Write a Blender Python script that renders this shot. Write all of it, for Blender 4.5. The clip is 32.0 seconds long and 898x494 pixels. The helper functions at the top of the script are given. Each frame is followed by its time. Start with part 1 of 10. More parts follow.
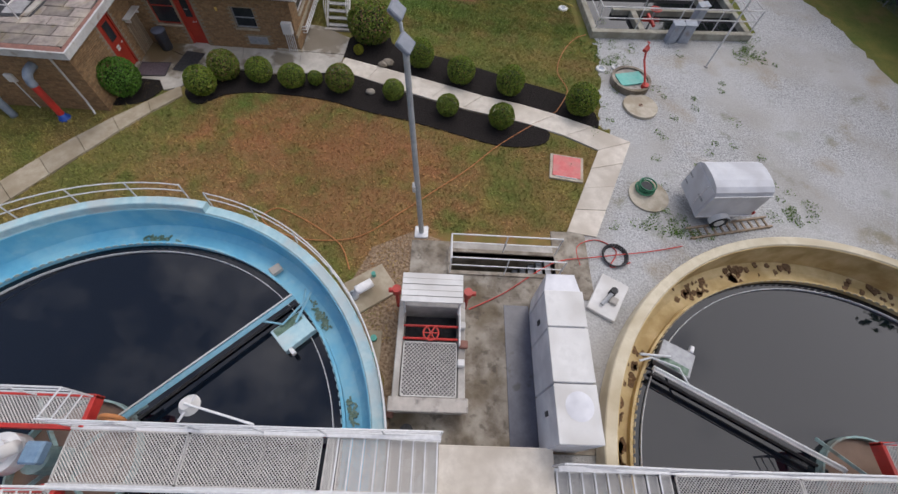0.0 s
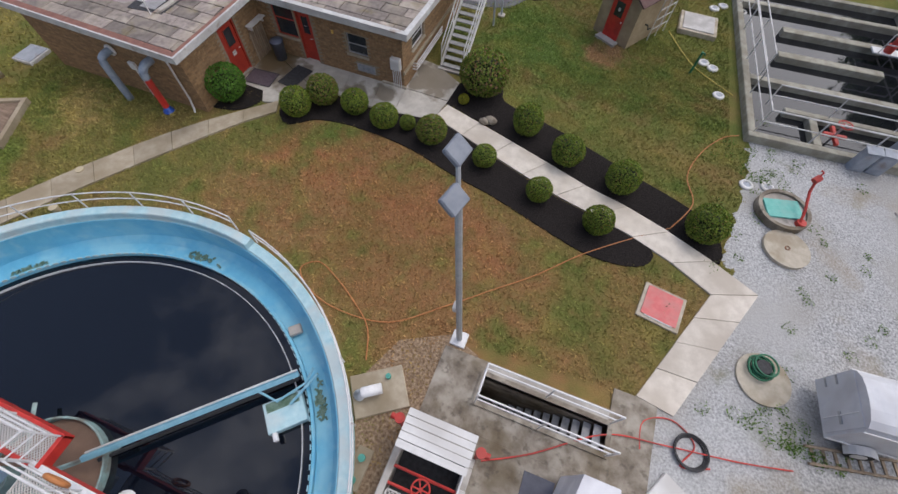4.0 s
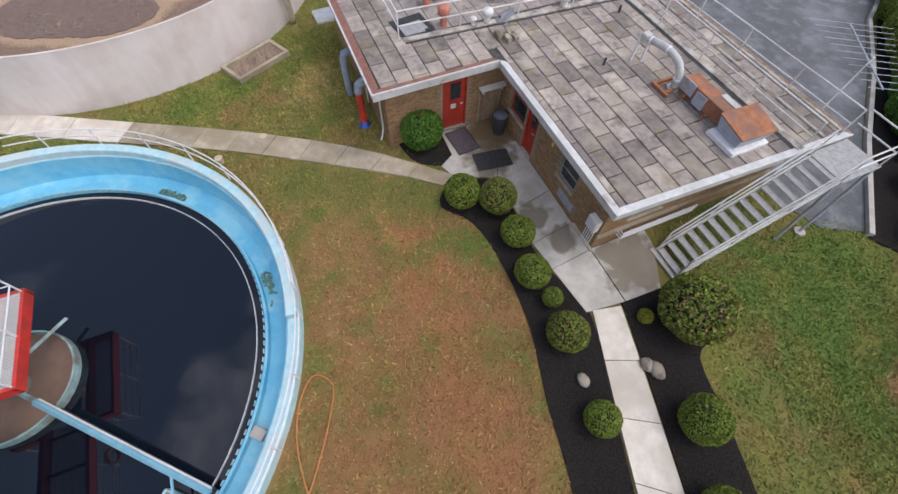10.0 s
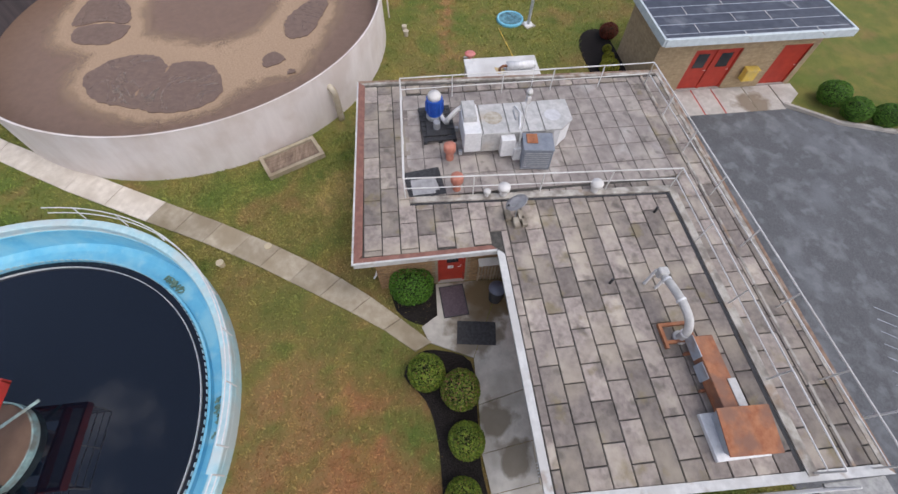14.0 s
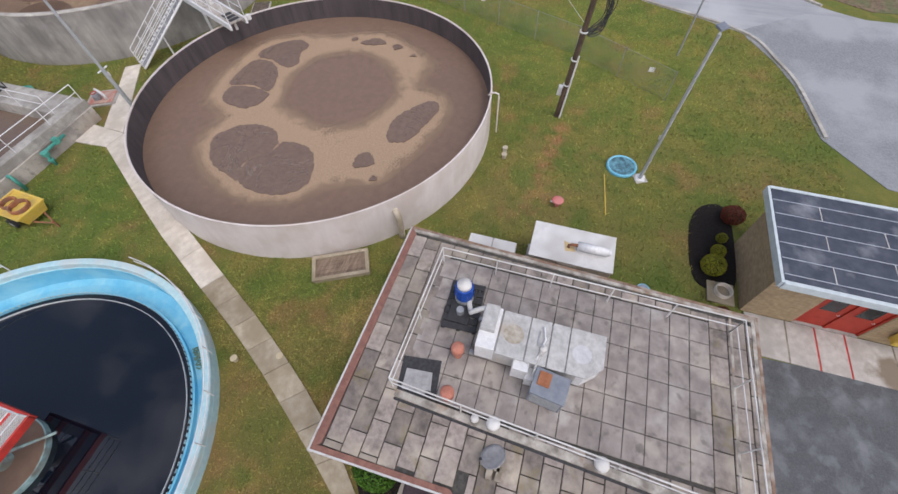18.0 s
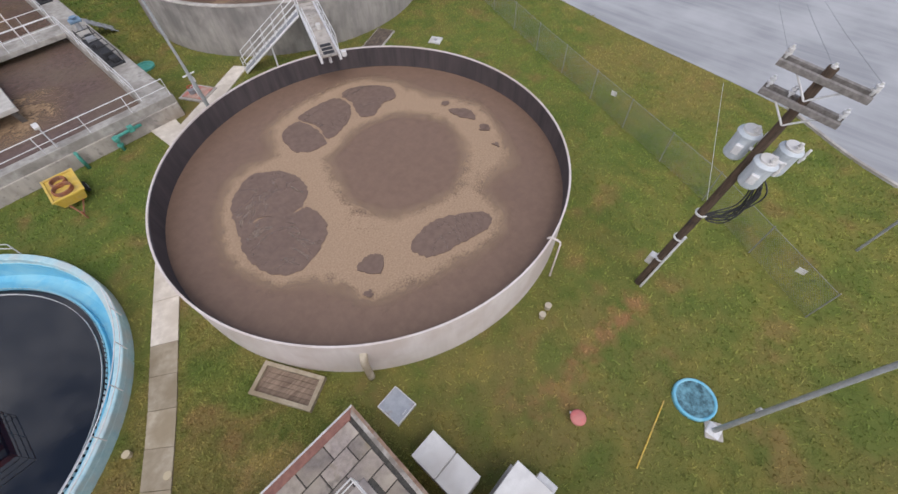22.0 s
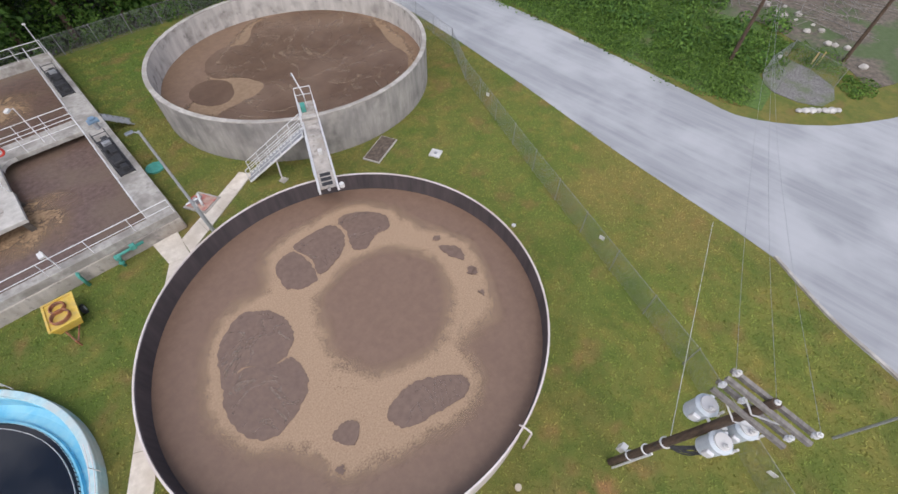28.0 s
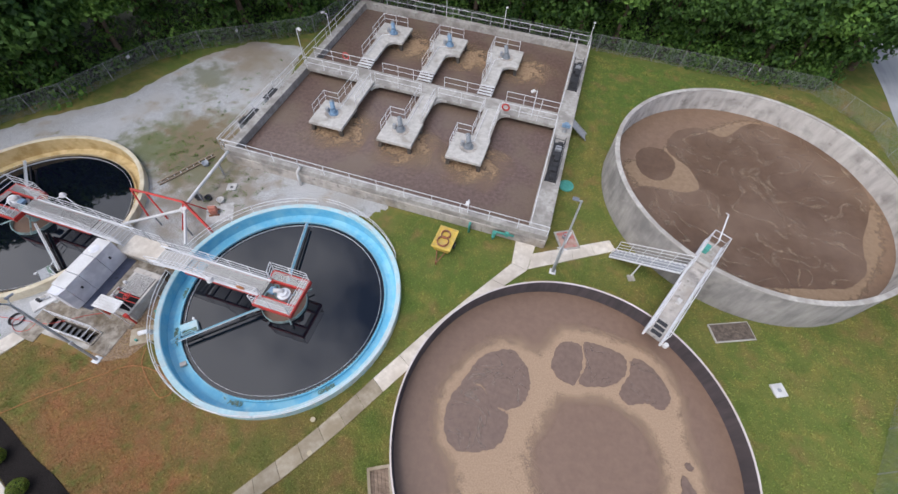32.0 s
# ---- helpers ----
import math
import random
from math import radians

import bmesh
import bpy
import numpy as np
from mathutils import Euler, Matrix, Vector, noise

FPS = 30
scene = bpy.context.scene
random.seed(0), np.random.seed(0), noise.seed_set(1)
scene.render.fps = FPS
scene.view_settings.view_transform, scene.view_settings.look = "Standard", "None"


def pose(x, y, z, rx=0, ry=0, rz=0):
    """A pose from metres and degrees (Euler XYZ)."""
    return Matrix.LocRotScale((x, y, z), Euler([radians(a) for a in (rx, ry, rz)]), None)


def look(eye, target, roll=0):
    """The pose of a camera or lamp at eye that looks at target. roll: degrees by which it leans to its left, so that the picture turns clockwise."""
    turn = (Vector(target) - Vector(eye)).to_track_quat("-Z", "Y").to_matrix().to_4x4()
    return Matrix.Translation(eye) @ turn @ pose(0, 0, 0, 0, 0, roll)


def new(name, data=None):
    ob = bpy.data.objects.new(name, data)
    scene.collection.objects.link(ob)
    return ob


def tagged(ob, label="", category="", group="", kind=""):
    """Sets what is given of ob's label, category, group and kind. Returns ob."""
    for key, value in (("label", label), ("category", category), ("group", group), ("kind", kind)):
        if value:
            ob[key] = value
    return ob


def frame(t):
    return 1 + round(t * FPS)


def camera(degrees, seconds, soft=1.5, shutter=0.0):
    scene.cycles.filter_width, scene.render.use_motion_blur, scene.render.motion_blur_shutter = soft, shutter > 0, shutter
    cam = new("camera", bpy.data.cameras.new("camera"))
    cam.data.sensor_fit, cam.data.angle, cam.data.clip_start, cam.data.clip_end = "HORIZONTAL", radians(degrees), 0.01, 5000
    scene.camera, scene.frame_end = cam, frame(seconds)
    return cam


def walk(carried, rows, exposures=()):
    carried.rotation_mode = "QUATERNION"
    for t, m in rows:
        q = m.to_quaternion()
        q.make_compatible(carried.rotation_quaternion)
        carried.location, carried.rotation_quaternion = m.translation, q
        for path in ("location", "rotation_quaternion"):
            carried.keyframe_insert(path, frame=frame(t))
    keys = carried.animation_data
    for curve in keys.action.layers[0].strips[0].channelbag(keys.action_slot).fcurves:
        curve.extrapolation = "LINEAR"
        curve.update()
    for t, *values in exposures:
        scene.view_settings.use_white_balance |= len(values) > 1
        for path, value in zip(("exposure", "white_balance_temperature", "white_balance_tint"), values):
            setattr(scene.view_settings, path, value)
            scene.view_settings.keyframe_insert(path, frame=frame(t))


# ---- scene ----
cam = camera(94.71, 32.0)
# seconds, place, turn
ROWS = [
    (0.0, 11.142, -13.516, 11.598, 30.209, -3.363, 1.395),
    (0.5, 11.165, -13.016, 11.606, 30.109, -3.334, 2.946),
    (1.0, 11.227, -12.510, 11.561, 30.096, -3.201, 4.737),
    (1.5, 11.286, -12.007, 11.519, 30.084, -3.040, 6.458),
    (2.0, 11.344, -11.510, 11.477, 30.114, -2.915, 8.274),
    (2.5, 11.412, -11.056, 11.422, 30.148, -2.709, 10.749),
    (3.0, 11.435, -10.633, 11.366, 30.151, -2.451, 13.922),
    (3.5, 11.448, -10.201, 11.339, 30.093, -2.174, 17.687),
    (5.5, 11.298, -8.673, 11.255, 30.614, -1.206, 33.130),
    (6.0, 11.169, -8.094, 11.194, 30.548, -1.207, 37.405),
    (6.5, 10.974, -7.477, 11.158, 30.300, -1.142, 41.537),
    (7.0, 10.768, -6.905, 11.144, 30.022, -1.070, 45.887),
    (7.5, 10.527, -6.442, 11.071, 30.102, -1.087, 50.082),
    (8.0, 10.261, -6.028, 10.988, 30.341, -1.310, 54.150),
    (8.5, 9.952, -5.573, 10.990, 30.210, -1.510, 58.297),
    (9.0, 9.643, -5.061, 11.054, 29.793, -1.359, 62.864),
    (9.5, 9.381, -4.524, 10.937, 30.115, -1.170, 66.684),
    (10.0, 9.062, -3.977, 10.857, 30.324, -1.070, 66.846),
    (10.5, 8.678, -3.489, 10.781, 30.449, -1.056, 66.849),
    (11.0, 8.249, -3.012, 10.792, 30.574, -1.031, 66.873),
    (11.5, 7.805, -2.541, 10.954, 30.926, -1.119, 66.938),
    (12.0, 7.319, -2.039, 11.250, 31.376, -1.176, 67.161),
    (12.5, 6.838, -1.540, 11.635, 31.735, -1.166, 67.978),
    (13.0, 6.288, -1.022, 12.037, 31.754, -0.997, 71.834),
    (13.5, 5.704, -0.524, 12.468, 31.584, -0.777, 77.325),
    (14.0, 5.115, -0.043, 12.958, 31.200, -0.506, 83.705),
    (14.5, 4.526, 0.423, 13.434, 30.953, -0.071, 90.211),
    (15.0, 3.916, 0.877, 13.874, 30.930, 0.522, 96.150),
    (15.5, 3.296, 1.362, 14.367, 31.125, 1.270, 101.669),
    (17.5, 0.574, 2.340, 15.063, 33.842, 1.795, 107.538),
    (18.0, -0.315, 2.501, 15.069, 33.968, 1.745, 107.250),
    (18.5, -1.229, 2.706, 15.060, 34.091, 1.839, 107.772),
    (19.0, -2.182, 2.907, 15.085, 34.298, 2.075, 110.306),
    (19.5, -3.189, 2.998, 15.071, 34.509, 2.024, 113.546),
    (20.0, -4.189, 3.034, 15.064, 34.682, 1.843, 117.167),
    (20.5, -5.205, 3.025, 15.103, 34.757, 1.625, 120.860),
    (21.0, -6.251, 2.890, 15.073, 34.960, 1.547, 124.687),
    (21.5, -7.316, 2.690, 15.035, 35.174, 1.379, 128.526),
    (22.0, -8.314, 2.438, 14.949, 35.419, 1.063, 132.134),
    (22.5, -9.298, 2.092, 14.851, 35.706, 0.587, 135.612),
    (23.0, -10.181, 1.732, 14.749, 35.965, 0.172, 139.148),
    (23.5, -11.022, 1.426, 14.771, 36.081, -0.103, 141.942),
    (24.0, -11.739, 1.197, 14.930, 36.338, -0.158, 141.851),
    (24.5, -12.310, 1.082, 15.317, 36.494, -0.172, 141.127),
    (25.0, -12.697, 0.990, 15.839, 36.747, -0.106, 140.035),
    (25.5, -12.944, 0.927, 16.377, 36.905, -0.113, 139.144),
    (27.5, -12.874, 0.348, 18.480, 37.791, -0.128, 135.990),
    (28.0, -12.574, -0.066, 19.066, 37.986, -0.110, 135.291),
    (28.5, -12.146, -0.729, 19.670, 38.162, -0.030, 134.902),
    (29.0, -11.611, -1.568, 20.359, 38.034, -0.315, 136.877),
    (29.5, -11.181, -2.346, 21.113, 37.669, -0.865, 145.777),
    (30.0, -10.862, -2.908, 21.868, 37.072, -1.481, 157.253),
    (30.5, -10.617, -3.393, 22.560, 36.505, -2.085, 168.658),
    (31.0, -10.354, -3.937, 23.273, 35.495, -2.617, 179.571),
    (31.5, -10.281, -4.266, 24.054, 34.546, -2.668, -170.052),
    (32.0, -10.414, -4.285, 24.622, 34.441, -2.474, -162.451),
]
walk(cam, [(t, pose(x, y, z, rx, ry, rz)) for t, x, y, z, rx, ry, rz in ROWS], [(0.0, 0.15, 6650, 13.5), (3.0, 0.18, 6600, 13.5), (7.0, 0.45, 6450, 13.5), (11.5, 0.5, 6450, 13.5), (13.5, 0.37, 6500, 13.5), (15.0, 0.33, 6500, 13.5), (18.0, 0.28, 6550, 13.5), (20.0, 0.21, 6550, 13.5), (22.0, 0.17, 6550, 13.5), (24.5, 0.25, 6550, 13.5), (29.0, 0.38, 6450, 13.2), (32.0, 0.43, 6300, 12.5)])

# ---- light ----
world = bpy.data.worlds.new("sky")
scene.world = world
world.use_nodes = True
wn, wl = world.node_tree.nodes, world.node_tree.links
wn.clear()
w_out, w_bg = wn.new("ShaderNodeOutputWorld"), wn.new("ShaderNodeBackground")
w_sky = wn.new("ShaderNodeTexSky")
w_sky.sky_type, w_sky.sun_disc = "NISHITA", False
w_sky.sun_elevation, w_sky.sun_rotation = radians(66), radians(25)
w_co, w_no, w_ra, w_mx = wn.new("ShaderNodeTexCoord"), wn.new("ShaderNodeTexNoise"), wn.new("ShaderNodeValToRGB"), wn.new("ShaderNodeMix")
w_no.inputs["Scale"].default_value, w_no.inputs["Detail"].default_value, w_no.inputs["Roughness"].default_value = 3.6, 5.0, 0.55
w_ra.color_ramp.elements[0].position, w_ra.color_ramp.elements[1].position = 0.37, 0.7
w_ra.color_ramp.elements[0].color, w_ra.color_ramp.elements[1].color = (1.7, 2.3, 3.6, 1), (16.6, 16.6, 17.1, 1)
w_mx.data_type = "RGBA"
w_mx.inputs["Factor"].default_value = 0.86
w_mp = wn.new("ShaderNodeMapping")
w_mp.inputs["Location"].default_value = (7.3, -2.2, 5.1)
wl.new(w_co.outputs["Generated"], w_mp.inputs["Vector"])
wl.new(w_mp.outputs["Vector"], w_no.inputs["Vector"])
w_sx, w_gr = wn.new("ShaderNodeSeparateXYZ"), wn.new("ShaderNodeMath")
w_gr.operation = "MULTIPLY_ADD"
w_gr.inputs[1].default_value = 0.3
wl.new(w_co.outputs["Generated"], w_sx.inputs["Vector"])
wl.new(w_sx.outputs["X"], w_gr.inputs[0])
w_gy = wn.new("ShaderNodeMath")
w_gy.operation = "MULTIPLY_ADD"
w_gy.inputs[1].default_value = 0.25
wl.new(w_sx.outputs["Y"], w_gy.inputs[0])
wl.new(w_no.outputs["Fac"], w_gy.inputs[2])
wl.new(w_gy.outputs["Value"], w_gr.inputs[2])
wl.new(w_gr.outputs["Value"], w_ra.inputs["Fac"])
wl.new(w_sky.outputs["Color"], w_mx.inputs["A"])
wl.new(w_ra.outputs["Color"], w_mx.inputs["B"])
wl.new(w_mx.outputs["Result"], w_bg.inputs["Color"])
w_bg.inputs["Strength"].default_value = 0.1
wl.new(w_bg.outputs["Background"], w_out.inputs["Surface"])
sun_data = bpy.data.lights.new("sun", "SUN")
sun_data.energy, sun_data.angle, sun_data.color = 0.66, radians(16), (1.0, 0.95, 0.88)
sun = new("sun", sun_data)
sun.matrix_world = look((0, 0, 60), (-11.3, -24.2, 0))
scene.view_settings.exposure = 0.0


# ---- materials ----
def mat(name, a, b=None, scale=6.0, rough=0.8, metal=0.0, bump=0.15, big=None, bigscale=0.5, lo=0.35, hi=0.65, biglo=0.45, bighi=0.62, spec=0.5, per=0.0, detail=6.0, stretch=None, bigamt=0.8, island=False):
    """A surface of two colours in fine noise, with larger stains of a third, bump, and a shift of value from piece to piece."""
    m = bpy.data.materials.new(name)
    m.use_nodes = True
    n, l = m.node_tree.nodes, m.node_tree.links
    s = n["Principled BSDF"]
    g = n.new("ShaderNodeNewGeometry")
    vec = g.outputs["Position"]
    if stretch:
        mp = n.new("ShaderNodeMapping")
        mp.inputs["Scale"].default_value = stretch
        l.new(vec, mp.inputs["Vector"])
        vec = mp.outputs["Vector"]
    f = n.new("ShaderNodeTexNoise")
    f.inputs["Scale"].default_value, f.inputs["Detail"].default_value, f.inputs["Roughness"].default_value = scale, detail, 0.62
    l.new(vec, f.inputs["Vector"])
    r = n.new("ShaderNodeValToRGB")
    r.color_ramp.elements[0].position, r.color_ramp.elements[1].position = lo, hi
    r.color_ramp.elements[0].color, r.color_ramp.elements[1].color = (*a, 1), (*(b or [min(1, v * 1.25) for v in a]), 1)
    l.new(f.outputs["Fac"], r.inputs["Fac"])
    col = r.outputs["Color"]
    if big:
        f2, r2, mx = n.new("ShaderNodeTexNoise"), n.new("ShaderNodeMapRange"), n.new("ShaderNodeMix")
        f2.inputs["Scale"].default_value, f2.inputs["Detail"].default_value = bigscale, 4.0
        l.new(g.outputs["Position"], f2.inputs["Vector"])
        r2.inputs["From Min"].default_value, r2.inputs["From Max"].default_value, r2.inputs["To Max"].default_value = biglo, bighi, bigamt
        l.new(f2.outputs["Fac"], r2.inputs["Value"])
        mx.data_type = "RGBA"
        l.new(r2.outputs["Result"], mx.inputs["Factor"])
        l.new(col, mx.inputs["A"])
        mx.inputs["B"].default_value = (*big, 1)
        col = mx.outputs["Result"]
    if per:
        oi, mr, hs = n.new("ShaderNodeNewGeometry" if island else "ShaderNodeObjectInfo"), n.new("ShaderNodeMapRange"), n.new("ShaderNodeHueSaturation")
        mr.inputs["To Min"].default_value, mr.inputs["To Max"].default_value = 1 - per, 1 + per
        l.new(oi.outputs["Random Per Island" if island else "Random"], mr.inputs["Value"])
        l.new(mr.outputs["Result"], hs.inputs["Value"])
        l.new(col, hs.inputs["Color"])
        col = hs.outputs["Color"]
    l.new(col, s.inputs["Base Color"])
    s.inputs["Roughness"].default_value, s.inputs["Metallic"].default_value = rough, metal
    s.inputs["Specular IOR Level"].default_value = spec
    if bump:
        bp = n.new("ShaderNodeBump")
        bp.inputs["Strength"].default_value, bp.inputs["Distance"].default_value = bump, 0.05
        l.new(f.outputs["Fac"], bp.inputs["Height"])
        l.new(bp.outputs["Normal"], s.inputs["Normal"])
    return m


def layer(m, colour, scale, lo, hi, amount=1.0, centre=None, radius=1.0):
    """One more stain over a material: noise, or a round patch with a ragged edge about centre."""
    n, l = m.node_tree.nodes, m.node_tree.links
    s = n["Principled BSDF"]
    old = s.inputs["Base Color"].links[0].from_socket
    g, f, r, mx = n.new("ShaderNodeNewGeometry"), n.new("ShaderNodeTexNoise"), n.new("ShaderNodeMapRange"), n.new("ShaderNodeMix")
    f.inputs["Scale"].default_value, f.inputs["Detail"].default_value = scale, 5.0
    l.new(g.outputs["Position"], f.inputs["Vector"])
    val = f.outputs["Fac"]
    if centre:
        vm, ma = n.new("ShaderNodeVectorMath"), n.new("ShaderNodeMath")
        vm.operation = "DISTANCE"
        vm.inputs[1].default_value = centre
        l.new(g.outputs["Position"], vm.inputs[0])
        ma.operation = "MULTIPLY_ADD"
        l.new(vm.outputs["Value"], ma.inputs[0])
        ma.inputs[1].default_value = -0.5 / radius
        l.new(val, ma.inputs[2])
        val = ma.outputs["Value"]
    r.inputs["From Min"].default_value, r.inputs["From Max"].default_value, r.inputs["To Max"].default_value = lo, hi, amount
    l.new(val, r.inputs["Value"])
    mx.data_type = "RGBA"
    l.new(r.outputs["Result"], mx.inputs["Factor"])
    l.new(old, mx.inputs["A"])
    mx.inputs["B"].default_value = (*colour, 1)
    l.new(mx.outputs["Result"], s.inputs["Base Color"])
    return m


M = {}
M["grass"] = mat("grass", (0.095, 0.115, 0.026), (0.2, 0.195, 0.058), 20.0, 0.95, bump=0.6, big=(0.21, 0.165, 0.06), bigscale=0.35, biglo=0.46, bighi=0.66, bigamt=0.55, detail=10, spec=0.15)
layer(M["grass"], (0.275, 0.145, 0.068), 0.55, -0.18, 0.3, 0.85, (9.0, -3.5, 0), 9.0)
layer(M["grass"], (0.24, 0.155, 0.065), 0.5, -0.12, 0.3, 0.6, (1.0, -4.2, 0), 6.0)
layer(M["grass"], (0.24, 0.12, 0.06), 0.9, 0.1, 0.5, 0.55, (3.2, -3.0, 0), 4.0)
layer(M["grass"], (0.23, 0.12, 0.06), 0.9, 0.1, 0.5, 0.55, (8.5, -2.8, 0), 4.0)
layer(M["grass"], (0.19, 0.125, 0.045), 0.6, 0.02, 0.36, 0.3, (12.5, 6.5, 0), 7.0)
layer(M["grass"], (0.095, 0.14, 0.032), 0.7, 0.0, 0.36, 0.55, (12.0, 5.5, 0), 7.0)
layer(M["grass"], (0.1, 0.125, 0.03), 3.5, 0.5, 0.7, 0.25)
for wx, wy, wr in ((2.6, -2.2, 1.1), (4.3, -2.3, 1.2), (6.0, -2.5, 1.2), (7.6, -2.7, 1.2), (9.3, -3.0, 1.2), (10.8, -3.4, 1.0)):
    layer(M["grass"], (0.32, 0.135, 0.065), 1.4, -0.02, 0.32, 0.7, (wx, wy, 0), wr)
for wx, wy, wr in ((1.2, -1.5, 1.3), (0.2, -3.3, 1.2), (3.6, -0.6, 0.9), (-0.9, -4.9, 1.3), (13.8, -4.4, 1.4), (11.9, -2.6, 0.8)):
    layer(M["grass"], (0.1, 0.13, 0.032), 1.1, -0.05, 0.3, 0.6, (wx, wy, 0), wr)
for wx, wy, wr in ((-18.9, 2.55, 0.6), (-17.9, 2.45, 0.55), (-16.9, 2.35, 0.55), (-15.9, 2.25, 0.55), (-14.9, 2.2, 0.55), (-13.9, 2.1, 0.55), (-12.9, 1.95, 0.5)):
    layer(M["grass"], (0.31, 0.16, 0.08), 2.4, -0.05, 0.3, 0.8, (wx, wy, 0), wr)
layer(M["grass"], (0.21, 0.225, 0.05), 0.5, -0.1, 0.3, 0.55, (-27.0, 5.0, 0), 8.0)
layer(M["grass"], (0.2, 0.15, 0.06), 0.5, -0.1, 0.3, 0.4, (-12.5, 1.0, 0), 5.0)
layer(M["grass"], (0.1, 0.17, 0.04), 0.6, -0.1, 0.3, 0.7, (8.6, 7.6, 0), 3.6)
layer(M["grass"], (0.09, 0.15, 0.03), 0.6, -0.1, 0.3, 0.6, (-6.5, -19.0, 0), 6.0)
layer(M["grass"], (0.14, 0.185, 0.042), 0.4, -0.15, 0.25, 0.65, (-31, -8, 0), 13.0)
layer(M["grass"], (0.085, 0.15, 0.03), 0.5, -0.12, 0.25, 0.75, (-20, -45, 0), 9.0)
layer(M["grass"], (0.07, 0.12, 0.025), 0.5, -0.12, 0.25, 0.7, (28, -40, 0), 10.0)
layer(M["grass"], (0.34, 0.25, 0.1), 2.2, 0.05, 0.35, 0.8, (-5.6, -3.3, 0), 1.6)
layer(M["grass"], (0.3, 0.17, 0.09), 1.5, 0.0, 0.3, 0.9, (12.2, 8.3, 0), 1.3)
layer(M["grass"], (0.26, 0.21, 0.06), 0.9, 0.48, 0.7, 0.5)
layer(M["grass"], (0.25, 0.145, 0.07), 0.5, 0.55, 0.68, 0.5)
layer(M["grass"], (0.1, 0.145, 0.032), 0.42, 0.52, 0.64, 0.6)
layer(M["grass"], (0.07, 0.12, 0.025), 0.8, 0.52, 0.7, 0.45)
layer(M["grass"], (0.25, 0.19, 0.065), 0.35, -0.05, 0.32, 0.6, (-37.5, -4, 0), 8.0)
layer(M["grass"], (0.075, 0.11, 0.022), 1.9, 0.5, 0.7, 0.3)
layer(M["grass"], (0.23, 0.115, 0.052), 2.2, 0.2, 0.45, 0.55, (7.5, -3.2, 0), 9.0)
M["gravel"] = mat("gravel", (0.2, 0.2, 0.2), (0.6, 0.6, 0.6), 16.0, 0.95, bump=0.6, big=(0.36, 0.34, 0.31), bigscale=0.35, detail=12)
layer(M["gravel"], (0.14, 0.15, 0.06), 0.8, 0.6, 0.72, 0.55)
layer(M["gravel"], (0.5, 0.5, 0.5), 0.22, 0.45, 0.62, 0.5)
layer(M["gravel"], (0.33, 0.26, 0.17), 0.4, 0.58, 0.75, 0.7)
layer(M["gravel"], (0.24, 0.2, 0.15), 0.7, 0.0, 0.32, 0.8, (12.5, -19.5, 0), 5.5)
layer(M["gravel"], (0.2, 0.19, 0.11), 0.6, 0.0, 0.32, 0.75, (17.5, -24.0, 0), 5.5)
layer(M["gravel"], (0.27, 0.21, 0.15), 0.6, 0.0, 0.3, 0.8, (21.0, -37.5, 0), 4.5)
layer(M["gravel"], (0.15, 0.16, 0.09), 0.9, 0.08, 0.34, 0.7, (21.5, -32.0, 0), 3.5)
layer(M["gravel"], (0.2, 0.15, 0.09), 0.8, 0.0, 0.26, 0.95, (16.5, -23.5, 0), 5.0)
layer(M["gravel"], (0.13, 0.15, 0.06), 1.1, 0.08, 0.32, 0.8, (20.0, -22.0, 0), 4.0)
layer(M["gravel"], (0.14, 0.14, 0.08), 1.2, 0.1, 0.34, 0.7, (14.5, -21.5, 0), 4.0)
layer(M["gravel"], (0.26, 0.22, 0.16), 0.5, 0.05, 0.35, 0.6, (17.5, -36.0, 0), 5.0)
M["road"] = mat("road", (0.27, 0.28, 0.3), (0.37, 0.38, 0.4), 1.1, 0.95, bump=0.3, big=(0.44, 0.45, 0.47), bigscale=0.16, detail=12, stretch=(1, 0.07, 1))
M["asphalt"] = mat("asphalt", (0.067, 0.071, 0.079), (0.104, 0.107, 0.116), 20.0, 0.75, bump=0.25, big=(0.17, 0.18, 0.2), bigscale=0.35, biglo=0.5, bighi=0.7)
layer(M["asphalt"], (0.2, 0.21, 0.23), 1.6, 0.53, 0.68, 0.55)
layer(M["asphalt"], (0.24, 0.25, 0.27), 0.9, 0.53, 0.68, 0.4)
layer(M["asphalt"], (0.045, 0.048, 0.054), 0.8, 0.6, 0.7, 0.7)
M["mulch"] = mat("mulch", (0.012, 0.010, 0.010), (0.035, 0.030, 0.028), 24.0, 1.0, bump=1.0, spec=0.1)
M["path"] = mat("path", (0.56, 0.5, 0.43), (0.7, 0.64, 0.56), 3.0, 0.9, bump=0.12, big=(0.48, 0.42, 0.35), bigscale=0.6, per=0.06)
M["path_old"] = mat("path_old", (0.32, 0.265, 0.19), (0.42, 0.36, 0.27), 4.0, 0.9, bump=0.15, big=(0.25, 0.2, 0.13), bigscale=0.8, per=0.1)
